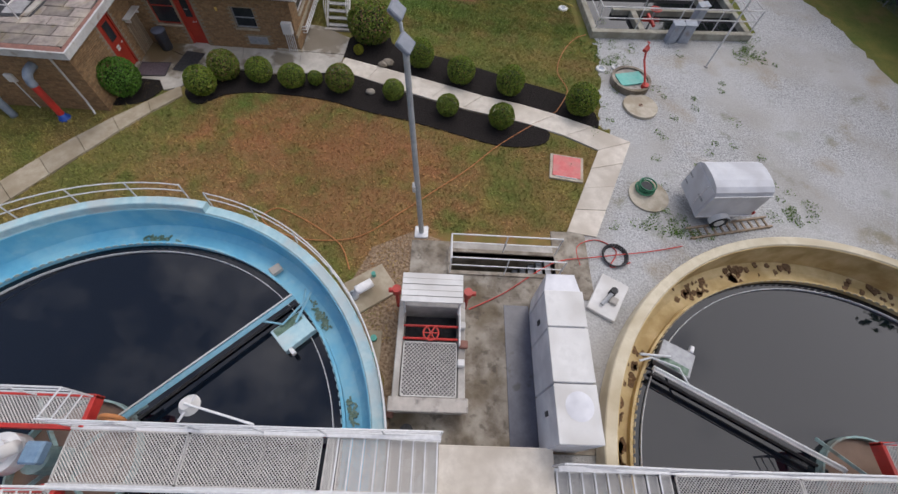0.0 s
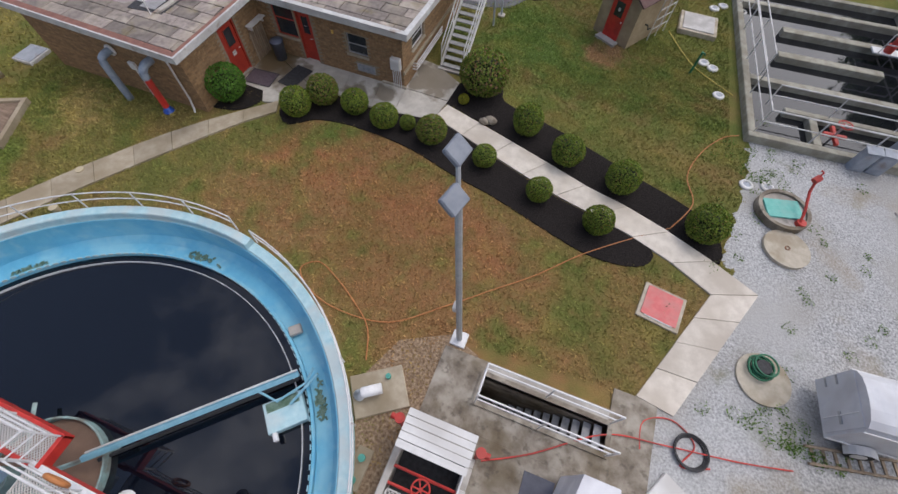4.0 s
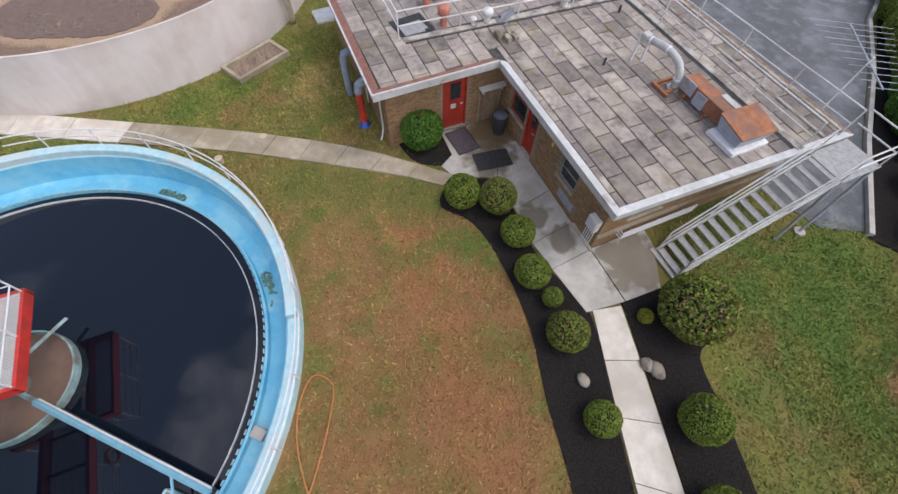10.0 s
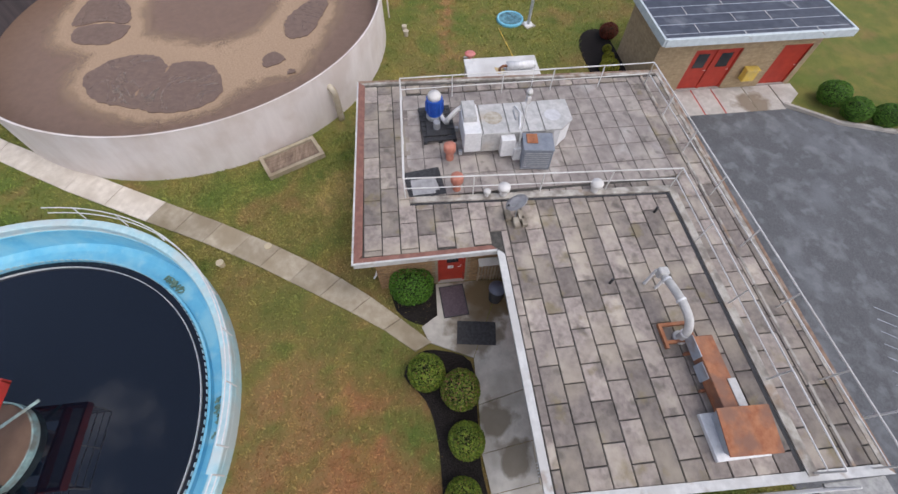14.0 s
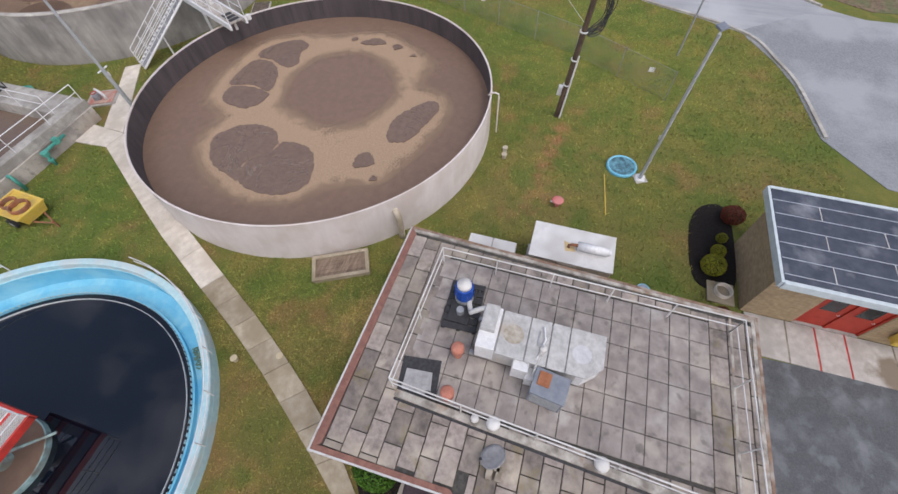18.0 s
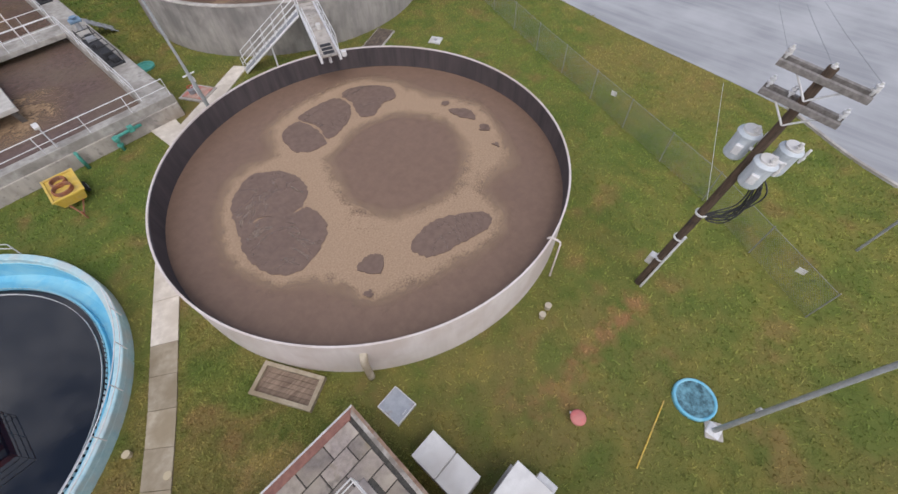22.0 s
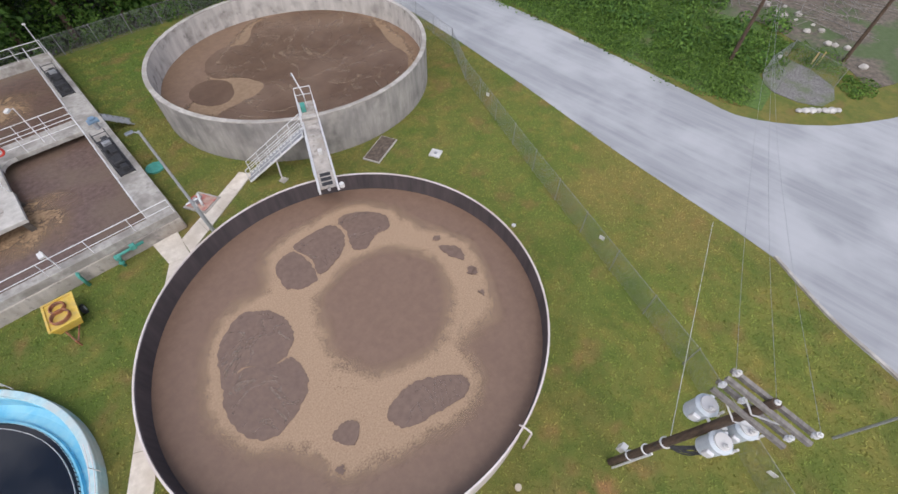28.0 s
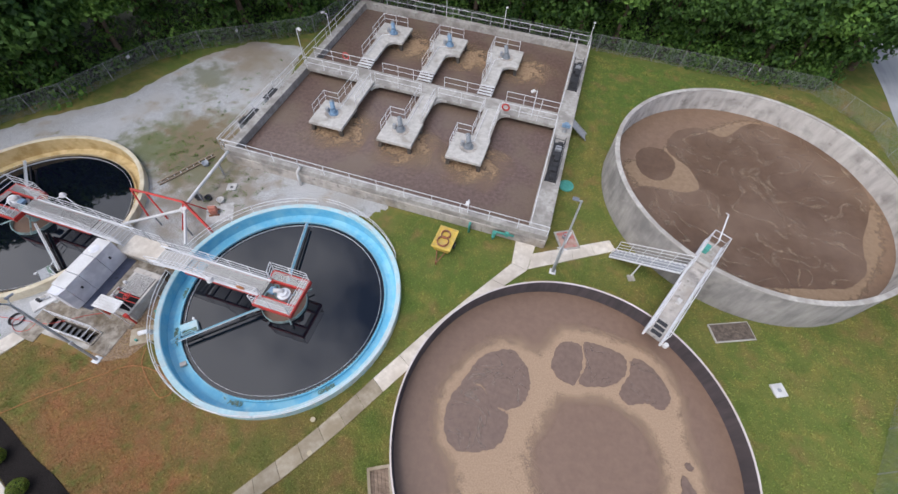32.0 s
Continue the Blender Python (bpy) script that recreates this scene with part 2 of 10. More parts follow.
M["concrete"] = mat("concrete", (0.38, 0.355, 0.325), (0.53, 0.5, 0.46), 3.0, 0.9, bump=0.15, big=(0.29, 0.265, 0.235), bigscale=0.7)
M["basin_wall"] = mat("basin_wall", (0.33, 0.31, 0.285), (0.47, 0.445, 0.41), 3.0, 0.9, bump=0.15, big=(0.24, 0.22, 0.195), bigscale=0.7)
layer(M["basin_wall"], (0.17, 0.16, 0.145), 2.2, 0.56, 0.7, 0.5)
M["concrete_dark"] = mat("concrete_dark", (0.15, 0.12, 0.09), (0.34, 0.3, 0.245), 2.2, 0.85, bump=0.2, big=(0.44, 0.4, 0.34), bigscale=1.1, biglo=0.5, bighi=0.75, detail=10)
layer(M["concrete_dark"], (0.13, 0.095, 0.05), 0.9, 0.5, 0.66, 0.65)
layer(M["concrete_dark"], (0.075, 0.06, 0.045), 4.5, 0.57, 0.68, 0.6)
M["concrete_old"] = mat("concrete_old", (0.36, 0.325, 0.29), (0.52, 0.475, 0.43), 1.8, 0.9, bump=0.2, big=(0.1, 0.095, 0.092), bigscale=0.75, biglo=0.52, bighi=0.7, bigamt=0.65, detail=9, stretch=(1, 1, 0.3))
layer(M["concrete_old"], (0.3, 0.24, 0.18), 0.5, 0.5, 0.66, 0.55)
layer(M["concrete_old"], (0.1, 0.095, 0.09), 3.5, 0.58, 0.72, 0.6)
M["blue"] = mat("blue", (0.125, 0.44, 0.64), (0.17, 0.51, 0.69), 2.5, 0.45, bump=0.05, big=(0.27, 0.57, 0.69), bigscale=0.9)
layer(M["blue"], (0.34, 0.6, 0.7), 2.6, 0.56, 0.72, 0.6)
M["blue_pale"] = mat("blue_pale", (0.34, 0.56, 0.63), (0.48, 0.67, 0.71), 5.0, 0.6, bump=0.1, big=(0.5, 0.56, 0.56), bigscale=1.1)
M["yellow"] = mat("yellow", (0.56, 0.42, 0.2), (0.64, 0.5, 0.27), 3.0, 0.7, bump=0.1, big=(0.4, 0.27, 0.1), bigscale=1.2)
M["cream"] = mat("cream", (0.58, 0.51, 0.37), (0.68, 0.61, 0.47), 4.0, 0.8, bump=0.15, big=(0.45, 0.37, 0.24), bigscale=1.0)
M["rust_flake"] = mat("rust_flake", (0.11, 0.065, 0.035), (0.24, 0.14, 0.07), 15.0, 0.95, bump=0.8)
M["white"] = mat("white", (0.6, 0.59, 0.58), (0.7, 0.69, 0.68), 4.0, 0.5, bump=0.04, big=(0.5, 0.48, 0.46), bigscale=1.0)
M["galv"] = mat("galv", (0.64, 0.64, 0.65), (0.76, 0.76, 0.77), 9.0, 0.5, metal=0.1, bump=0.03)
M["steel"] = mat("steel", (0.28, 0.29, 0.31), (0.4, 0.41, 0.43), 8.0, 0.5, metal=0.3, bump=0.05)
M["dark"] = mat("dark", (0.02, 0.02, 0.022), (0.045, 0.045, 0.05), 10.0, 0.7, bump=0.1)
M["red"] = mat("red", (0.5, 0.03, 0.025), (0.6, 0.05, 0.035), 5.0, 0.45, bump=0.05, big=(0.36, 0.04, 0.03), bigscale=1.5)
M["reddoor"] = mat("reddoor", (0.34, 0.03, 0.018), (0.42, 0.045, 0.025), 3.0, 0.5, bump=0.05)
M["tankwall"] = mat("tankwall", (0.63, 0.57, 0.55), (0.71, 0.65, 0.63), 2.0, 0.6, bump=0.06, big=(0.56, 0.48, 0.44), bigscale=0.6, stretch=(1, 1, 0.2))
M["tankdark"] = mat("tankdark", (0.045, 0.038, 0.042), (0.082, 0.066, 0.069), 2.0, 0.8, bump=0.1, stretch=(1, 1, 0.15))
M["brick"] = mat("brick", (0.22, 0.13, 0.066), (0.31, 0.195, 0.1), 9.0, 0.9, bump=0.15, per=0.18)
M["mortar"] = mat("mortar", (0.24, 0.19, 0.13), (0.3, 0.25, 0.18), 9.0, 0.95, bump=0.2)
M["fascia"] = mat("fascia", (0.47, 0.47, 0.47), (0.6, 0.6, 0.59), 5.0, 0.6, bump=0.08, big=(0.45, 0.44, 0.43), bigscale=1.2)
M["paver"] = mat("paver", (0.2, 0.168, 0.154), (0.295, 0.252, 0.226), 7.0, 0.95, bump=0.35, big=(0.4, 0.35, 0.29), bigscale=1.5, biglo=0.48, bighi=0.7, per=0.36)
M["paver_flat"] = mat("paver_flat", (0.225, 0.195, 0.184), (0.315, 0.278, 0.258), 2.6, 0.95, bump=0.25, big=(0.41, 0.365, 0.32), bigscale=1.3, biglo=0.5, bighi=0.72, per=0.1)
layer(M["paver"], (0.07, 0.062, 0.053), 2.4, 0.56, 0.69, 0.55)
layer(M["paver"], (0.38, 0.325, 0.25), 0.7, 0.5, 0.66, 0.45)
layer(M["paver"], (0.2, 0.16, 0.07), 1.7, 0.6, 0.7, 0.5)
layer(M["paver_flat"], (0.5, 0.475, 0.45), 0.8, 0.57, 0.68, 0.5)
layer(M["paver_flat"], (0.08, 0.07, 0.06), 2.7, 0.59, 0.7, 0.5)
M["paver_joint"] = mat("paver_joint", (0.045, 0.042, 0.04), (0.09, 0.085, 0.075), 8.0, 0.95, bump=0.3)
M["copper"] = mat("copper", (0.18, 0.08, 0.062), (0.26, 0.12, 0.09), 6.0, 0.7, bump=0.1)
M["bark"] = mat("bark", (0.05, 0.035, 0.025), (0.12, 0.08, 0.055), 12.0, 0.95, bump=0.5, stretch=(1, 1, 0.2))
M["teal"] = mat("teal", (0.05, 0.27, 0.22), (0.09, 0.36, 0.3), 5.0, 0.6, bump=0.08)
M["bluepipe"] = mat("bluepipe", (0.2, 0.25, 0.32), (0.3, 0.35, 0.42), 5.0, 0.6, bump=0.08)
M["glass_dark"] = mat("glass_dark", (0.02, 0.025, 0.03), (0.04, 0.045, 0.05), 2.0, 0.12, bump=0)


def water(name, colour, rough=0.03, ripple=0.02, scale=3.0):
    m = mat(name, colour, [v * 1.15 for v in colour], 0.6, rough, bump=0)
    n, l = m.node_tree.nodes, m.node_tree.links
    g, f, bp = n.new("ShaderNodeNewGeometry"), n.new("ShaderNodeTexNoise"), n.new("ShaderNodeBump")
    f.inputs["Scale"].default_value = scale
    l.new(g.outputs["Position"], f.inputs["Vector"])
    bp.inputs["Strength"].default_value, bp.inputs["Distance"].default_value = ripple, 0.05
    l.new(f.outputs["Fac"], bp.inputs["Height"])
    l.new(bp.outputs["Normal"], n["Principled BSDF"].inputs["Normal"])
    n["Principled BSDF"].inputs["IOR"].default_value = 1.6
    return m


M["water"] = water("water", (0.003, 0.0045, 0.009))
M["water_grit"] = water("water_grit", (0.01, 0.011, 0.014), 0.04)
M["sludge"] = mat("sludge", (0.187, 0.118, 0.084), (0.217, 0.14, 0.1), 3.0, 0.5, bump=0.15, detail=8)
M["sludge_basin"] = mat("sludge_basin", (0.112, 0.072, 0.058), (0.168, 0.112, 0.091), 3.2, 0.22, bump=0.9, big=(0.165, 0.118, 0.085), bigscale=0.3, detail=7)
M["sludge_old"] = mat("sludge_old", (0.195, 0.122, 0.076), (0.245, 0.158, 0.102), 2.0, 0.4, bump=0.3, detail=8)


# ---- helpers ----
def part(name, bm, material, parent=None, label="", smooth=False):
    """Links a bmesh as one mesh object under a thing or a part."""
    me = bpy.data.meshes.new(name)
    bmesh.ops.recalc_face_normals(bm, faces=bm.faces) if len(bm.faces) < 20000 else None
    bm.to_mesh(me)
    bm.free()
    me.materials.append(material)
    if smooth:
        me.polygons.foreach_set("use_smooth", [True] * len(me.polygons))
    ob = new(name, me)
    if parent:
        ob.parent = parent
    if label:
        ob["label"] = label
    return ob


def thing(name, x, y, z, rz, label, category, group="", kind=""):
    ob = new(name)
    ob.empty_display_size = 0.1
    ob.matrix_world = pose(x, y, z, 0, 0, rz)
    return tagged(ob, label, category, group, kind)


def solid(name, bm, material, label, category="", kind="structure", smooth=False, group=""):
    return tagged(part(name, bm, material, smooth=smooth), label, category or name.replace("_", " "), group, kind)


def box(bm, x0, y0, z0, x1, y1, z1, m=None):
    vs = [bm.verts.new((x, y, z)) for z in (z0, z1) for x, y in ((x0, y0), (x1, y0), (x1, y1), (x0, y1))]
    for q in ((3, 2, 1, 0), (4, 5, 6, 7), (0, 1, 5, 4), (1, 2, 6, 5), (2, 3, 7, 6), (3, 0, 4, 7)):
        bm.faces.new([vs[i] for i in q])
    if m is not None:
        for v in vs:
            v.co = m @ v.co
    return bm


def cbox(bm, sx, sy, sz, m):
    return box(bm, -sx / 2, -sy / 2, -sz / 2, sx / 2, sy / 2, sz / 2, m)


def bbox(x0, y0, z0, x1, y1, z1, bevel=0.01):
    """A new bmesh: a box with bevelled edges."""
    bm = box(bmesh.new(), x0, y0, z0, x1, y1, z1)
    if bevel:
        bmesh.ops.bevel(bm, geom=bm.edges[:], offset=bevel, segments=1, affect="EDGES")
    return bm


def tube(bm, p, q, r, n=8, r2=None):
    p, q = Vector(p), Vector(q)
    d = q - p
    if d.length < 1e-6:
        return bm
    rot = d.to_track_quat("Z", "Y").to_matrix()
    rings = []
    for o, rr in ((p, r), (q, r if r2 is None else r2)):
        rings.append([bm.verts.new(o + rot @ Vector((rr * math.cos(2 * math.pi * i / n), rr * math.sin(2 * math.pi * i / n), 0))) for i in range(n)])
    for i in range(n):
        j = (i + 1) % n
        bm.faces.new((rings[0][i], rings[0][j], rings[1][j], rings[1][i]))
    bm.faces.new(rings[0][::-1])
    bm.faces.new(rings[1])
    return bm


def pipe(bm, pts, r, n=8):
    """A bent tube through the points, one skin."""
    pts = [Vector(p) for p in pts]
    rings = []
    for i, p in enumerate(pts):
        d = (pts[min(i + 1, len(pts) - 1)] - pts[max(i - 1, 0)]).normalized()
        up = Vector((0, 0, 1)) if abs(d.z) < 0.9 else Vector((1, 0, 0))
        a = d.cross(up).normalized()
        b = a.cross(d)
        rings.append([bm.verts.new(p + r * (math.cos(2 * math.pi * k / n) * a + math.sin(2 * math.pi * k / n) * b)) for k in range(n)])
    for s, e in zip(rings, rings[1:]):
        for k in range(n):
            j = (k + 1) % n
            bm.faces.new((s[k], s[j], e[j], e[k]))
    bm.faces.new(rings[0][::-1])
    bm.faces.new(rings[-1])
    return bm


def lathe(bm, profile, n=48, cx=0.0, cy=0.0, a0=0.0, a1=360.0, closed=True):
    """Turns a profile of (radius, height) round the vertical through cx, cy; closed: the profile is a loop."""
    full = abs(a1 - a0 - 360) < 1e-6
    cols = []
    for i in range(n + (0 if full else 1)):
        a = radians(a0 + (a1 - a0) * i / n)
        cols.append([bm.verts.new((cx + r * math.cos(a), cy + r * math.sin(a), z)) for r, z in profile])
    k = len(profile)
    for i in range(n):
        c, d = cols[i], cols[(i + 1) % len(cols)]
        for j in range(k if closed else k - 1):
            bm.faces.new((c[j], d[j], d[(j + 1) % k], c[(j + 1) % k]))
    if closed and not full:
        bm.faces.new(cols[0])
        bm.faces.new(cols[-1][::-1])
    return bm


def ring(bm, r0, r1, z0, z1, n=64, cx=0.0, cy=0.0, a0=0.0, a1=360.0):
    return lathe(bm, [(r0, z0), (r1, z0), (r1, z1), (r0, z1)], n, cx, cy, a0, a1)


def disc(bm, r, z, n=64, cx=0.0, cy=0.0):
    bm.faces.new([bm.verts.new((cx + r * math.cos(2 * math.pi * i / n), cy + r * math.sin(2 * math.pi * i / n), z)) for i in range(n)])
    return bm


def drum(bm, r, z0, z1, n=24, cx=0.0, cy=0.0, r2=None):
    return tube(bm, (cx, cy, z0), (cx, cy, z1), r, n, r2)


def prism(bm, pts, z0, z1):
    lo, hi = [bm.verts.new((x, y, z0)) for x, y in pts], [bm.verts.new((x, y, z1)) for x, y in pts]
    bm.faces.new(lo[::-1])
    bm.faces.new(hi)
    for i in range(len(pts)):
        j = (i + 1) % len(pts)
        bm.faces.new((lo[i], lo[j], hi[j], hi[i]))
    return bm


def smoothed(pts, k=5, closed=True):
    """Points of a rounded line through the given ones."""
    out, n = [], len(pts)
    for i in range(n if closed else n - 1):
        p0, p1, p2, p3 = (Vector(pts[(i + d) % n] if closed else pts[min(max(i + d, 0), n - 1)]) for d in (-1, 0, 1, 2))
        for s in range(k):
            t = s / k
            out.append(tuple(0.5 * (2 * p1 + (p2 - p0) * t + (2 * p0 - 5 * p1 + 4 * p2 - p3) * t * t + (3 * p1 - p0 - 3 * p2 + p3) * t * t * t)))
    return out if closed else out + [tuple(pts[-1])]


# ---- ground ----
BLUE, YEL, TANK, OLD = (2.65, -13.38), (23.1, -13.65), (-16.1, -10.05), (-26.95, -32.45)
RIM = 7.6


def circle_pts(c, r, n=64):
    return [(c[0] + r * math.cos(2 * math.pi * i / n), c[1] + r * math.sin(2 * math.pi * i / n)) for i in range(n)]


WELL = [(11.75, -7.62), (15.05, -7.62), (15.05, -6.95), (11.75, -6.95)]
gb = bmesh.new()
edges = []
for loop in ([(-400, -400), (400, -400), (400, 400), (-400, 400)], circle_pts(BLUE, RIM - 0.15), circle_pts(YEL, RIM - 0.15), WELL):
    vs = [gb.verts.new((x, y, 0)) for x, y in loop]
    edges += [gb.edges.new((vs[i], vs[(i + 1) % len(vs)])) for i in range(len(vs))]
bmesh.ops.triangle_fill(gb, edges=edges, use_beauty=True, normal=(0, 0, 1))
solid("ground", gb, M["grass"], "patchy green and dry brown mown grass lawn", "ground")


def sheet(name, pts, z, material, label, category, thick=0.06, rounded=0):
    return solid(name, prism(bmesh.new(), smoothed([(*p, 0) for p in pts], rounded) and [(p[0], p[1]) for p in smoothed([(*p, 0) for p in pts], rounded)] if rounded else pts, z - thick, z), material, label, category)


# roads, gravel, beds and paths
sheet("road", [(-30, 120), (-30, 60), (-30, 34), (-30.1, 24), (-30.4, 17.5), (-31.2, 12.4), (-32.5, 9.6), (-33.7, 6.5), (-35.8, 3), (-37.6, -8), (-39.6, -18), (-41.4, -28), (-42.6, -38), (-43.3, -50), (-43.7, -62), (-43.5, -110), (-51, -110), (-51.0, -62), (-51.2, -46), (-51.0, -36), (-50.6, -26), (-49.6, -16), (-48.6, -8), (-48.6, -3), (-54, 3), (-66, 8), (-100, 14), (-100, 22), (-66, 16.5), (-50, 14.0), (-44, 13.2), (-41.7, 13.4), (-39.6, 14), (-37.9, 15.4), (-35.8, 17.6), (-34.4, 21), (-33.6, 26), (-33.2, 40), (-33, 70), (-33, 120)], 0.02, M["road"], "pale dusty grey gravel road with wheel tracks", "road", rounded=4)
sheet("driveway", [(-34.6, 16.5), (-31.5, 12.4), (-30.6, 12.6), (-28.2, 13.9), (-26.0, 14.7), (-21.5, 15.4), (-18.6, 17.7), (-17.5, 24), (-17.5, 60), (-35, 60)], 0.028, mat("drive", (0.19, 0.2, 0.215), (0.27, 0.28, 0.295), 9.0, 0.9, bump=0.2, big=(0.36, 0.37, 0.39), bigscale=0.25, detail=9), "grey asphalt driveway with pale worn patches", "road")
sheet("parking_lot", [(7.9, 11.2), (5.0, 14.4), (2.3, 18.0), (-0.5, 21.2), (-3.4, 26.6), (-8, 38), (-13, 38), (-10, 30), (-7.6, 25.5), (-6.5, 21.5), (-7.2, 19.2), (-8.6, 17.2), (-8.3, 9.2), (5.2, 9.2), (7.2, 9.9)], 0.024, M["asphalt"], "dark grey asphalt yard with pale worn patches", "pavement")
GRAVEL = [(17.6, -0.4), (18.2, 3.0), (18.3, 5.6), (26.7, 6.5), (25.9, 16), (23, 32), (25.8, 32), (28.2, 15.6), (30.2, 11.5), (31.5, 7.5), (32.4, 3), (34.5, -6), (35.0, -16), (31.5, -21.5), (26.6, -26.6), (24.1, -35.0), (20.9, -39.1), (15.8, -40.0), (14.4, -34.5), (13.6, -24), (6, -23.2), (-1.2, -23.3), (0.3, -21.1), (4.2, -21.0), (8.0, -18.8), (10.0, -15), (10.4, -12.6), (15.3, -12.5), (15.4, -6.3), (16.9, -5.0), (18.3, -1.9)]
gb = bmesh.new()
edges = []
GRAVEL = [(x + random.uniform(-0.16, 0.16), y + random.uniform(-0.16, 0.16)) for x, y in [(x0 + (x1 - x0) * k / 12, y0 + (y1 - y0) * k / 12) for (x0, y0), (x1, y1) in zip(GRAVEL, GRAVEL[1:] + GRAVEL[:1]) for k in range(12)]]
for loop in (GRAVEL, circle_pts(YEL, RIM - 0.12)):
    vs = [gb.verts.new((x, y, 0.012)) for x, y in loop]
    edges += [gb.edges.new((vs[i], vs[(i + 1) % len(vs)])) for i in range(len(vs))]
bmesh.ops.triangle_fill(gb, edges=edges, use_beauty=True, normal=(0, 0, 1))
solid("gravel_yard", gb, M["gravel"], "pale grey limestone gravel yard with weeds", "ground")
sheet("gravel_strip", [(8.6, -8.4), (9.2, -6.9), (10.5, -6.2), (11.4, -6.5), (11.3, -13), (10.1, -14.5), (10.0, -11)], 0.02, mat("pea_gravel", (0.15, 0.09, 0.05), (0.4, 0.29, 0.19), 13.0, 0.95, bump=0.8, detail=12), "brown pea gravel beside the concrete slab", "ground", thick=0.01)
CL, YC = M["concrete"], YEL
BED1 = [(1.15, -0.45), (1.8, -0.95), (2.6, -0.35), (3.6, -0.1), (5.2, -0.1), (6.7, -0.3), (8.4, -0.8), (10.0, -1.15), (12.1, -1.8), (13.4, -2.15), (14.5, -2.15), (15.3, -1.85), (15.4, -1.2), (13.9, -0.76), (11.9, -0.3), (9.7, 0.46), (6.8, 1.5), (5.2, 1.12), (4.2, 1.05), (2.9, 1.15), (1.6, 1.15), (1.15, 0.3)]
BED2 = [(6.3, 2.6), (6.8, 3.6), (8.1, 5.0), (8.7, 4.2), (9.0, 3.5), (10.4, 3.1), (12.0, 2.6), (14.5, 1.65), (16.1, 1.1), (17.3, 0.4), (17.5, -0.9), (16.0, -0.3), (14.5, 0.23), (13.1, 0.53), (11.15, 1.18), (9.05, 1.86), (7.1, 2.45)]
sheet("mulch_bed", BED1, 0.05, M["mulch"], "black mulch bed with clipped shrubs", "flower bed", rounded=3)
sheet("mulch_bed", BED2, 0.05, M["mulch"], "black mulch bed with clipped shrubs", "flower bed", rounded=3)
sheet("mulch_bed", [(-2.05, -1.3), (-0.4, -1.1), (0.25, -0.2), (0.0, 0.35), (-1.2, 0.35), (-1.2, -0.9)], 0.05, M["mulch"], "black mulch bed beside the brick wall", "flower bed", rounded=3)
sheet("mulch_bed", [(8.1, 11.0), (10.1, 12.2), (9.0, 14.5), (4.6, 18.8), (0.4, 24.0), (-2.5, 29), (-3.6, 28.2), (-0.3, 21.8), (2.6, 18.2), (5.3, 14.6)], 0.05, M["mulch"], "black mulch strip planted along the kerb", "flower bed")
sheet("mulch_bed", [(-15.4, 10.5), (-15.2, 9.5), (-14.0, 9.0), (-11.8, 9.0), (-10.9, 9.4), (-10.9, 10.6), (-13.4, 10.8)], 0.05, M["mulch"], "black mulch bed beside the garage", "flower bed", rounded=3)


def slabs(name, left, right, material, label, z=0.07, gap=0.012):
    """A footpath: one slab between each pair of left and right points."""
    top = thing(name, 0, 0, 0, 0, label, "footpath", kind="structure")
    for i in range(len(left) - 1):
        q = [Vector((*p, 0)) for p in (left[i], left[i + 1], right[i + 1], right[i])]
        c = sum(q, Vector()) / 4
        q = [(p + (c - p).normalized() * gap - c) for p in q]
        me = bpy.data.meshes.new("slab")
        bm = prism(bmesh.new(), [(p.x, p.y) for p in q], -0.1, random.uniform(-0.008, 0.004))
        bm.to_mesh(me)
        bm.free()
        me.materials.append(material)
        ob = new("slab", me)
        ob.location = (c.x, c.y, z)
        ob.parent = top
    return top


def split(pts, n):
    """Even steps along a line of points."""
    d = [0.0]
    for a, b in zip(pts, pts[1:]):
        d.append(d[-1] + math.dist(a, b))
    xs = np.linspace(0, d[-1], n + 1)
    return list(zip(np.interp(xs, d, [p[0] for p in pts]).tolist(), np.interp(xs, d, [p[1] for p in pts]).tolist()))


slabs("footpath", split([(6.75, 1.6), (9.7, 0.5), (11.9, -0.25), (13.9, -0.72), (15.6, -1.2), (17.3, -2.12)], 8), split([(6.95, 2.42), (9.05, 1.8), (11.15, 1.13), (13.1, 0.48), (14.5, 0.18), (16.05, -0.35), (17.55, -1.0), (18.68, -1.58)], 8), M["path"], "pale concrete footpath of broad slabs")
slabs("footpath", split([(17.3, -2.12), (15.62, -5.94)], 4), split([(18.68, -1.6), (16.62, -6.1)], 4), M["path"], "pale concrete footpath of broad slabs")
PE = [(-10.95, -20.8), (-9.25, -18.0), (-7.0, -14.2), (-4.95, -10.3)]
PT = [(-12.1, -20.6), (-10.3, -18.1), (-7.7, -13.3), (-5.8, -9.75)]
slabs("footpath", split(PT, 6), split(PE, 6), M["path"], "pale concrete footpath between the tanks")
slabs("footpath", split([(-5.8, -9.75), (-4.45, -7.2), (-3.4, -5.4), (-2.35, -3.75), (-1.3, -2.3), (-0.16, -1.05), (0.85, 0.0)], 9), split([(-4.95, -10.3), (-3.6, -7.65), (-2.55, -5.85), (-1.5, -4.2), (-0.6, -2.8), (0.1, -1.72), (1.1, -0.55)], 9), M["path_old"], "weathered brown concrete footpath")
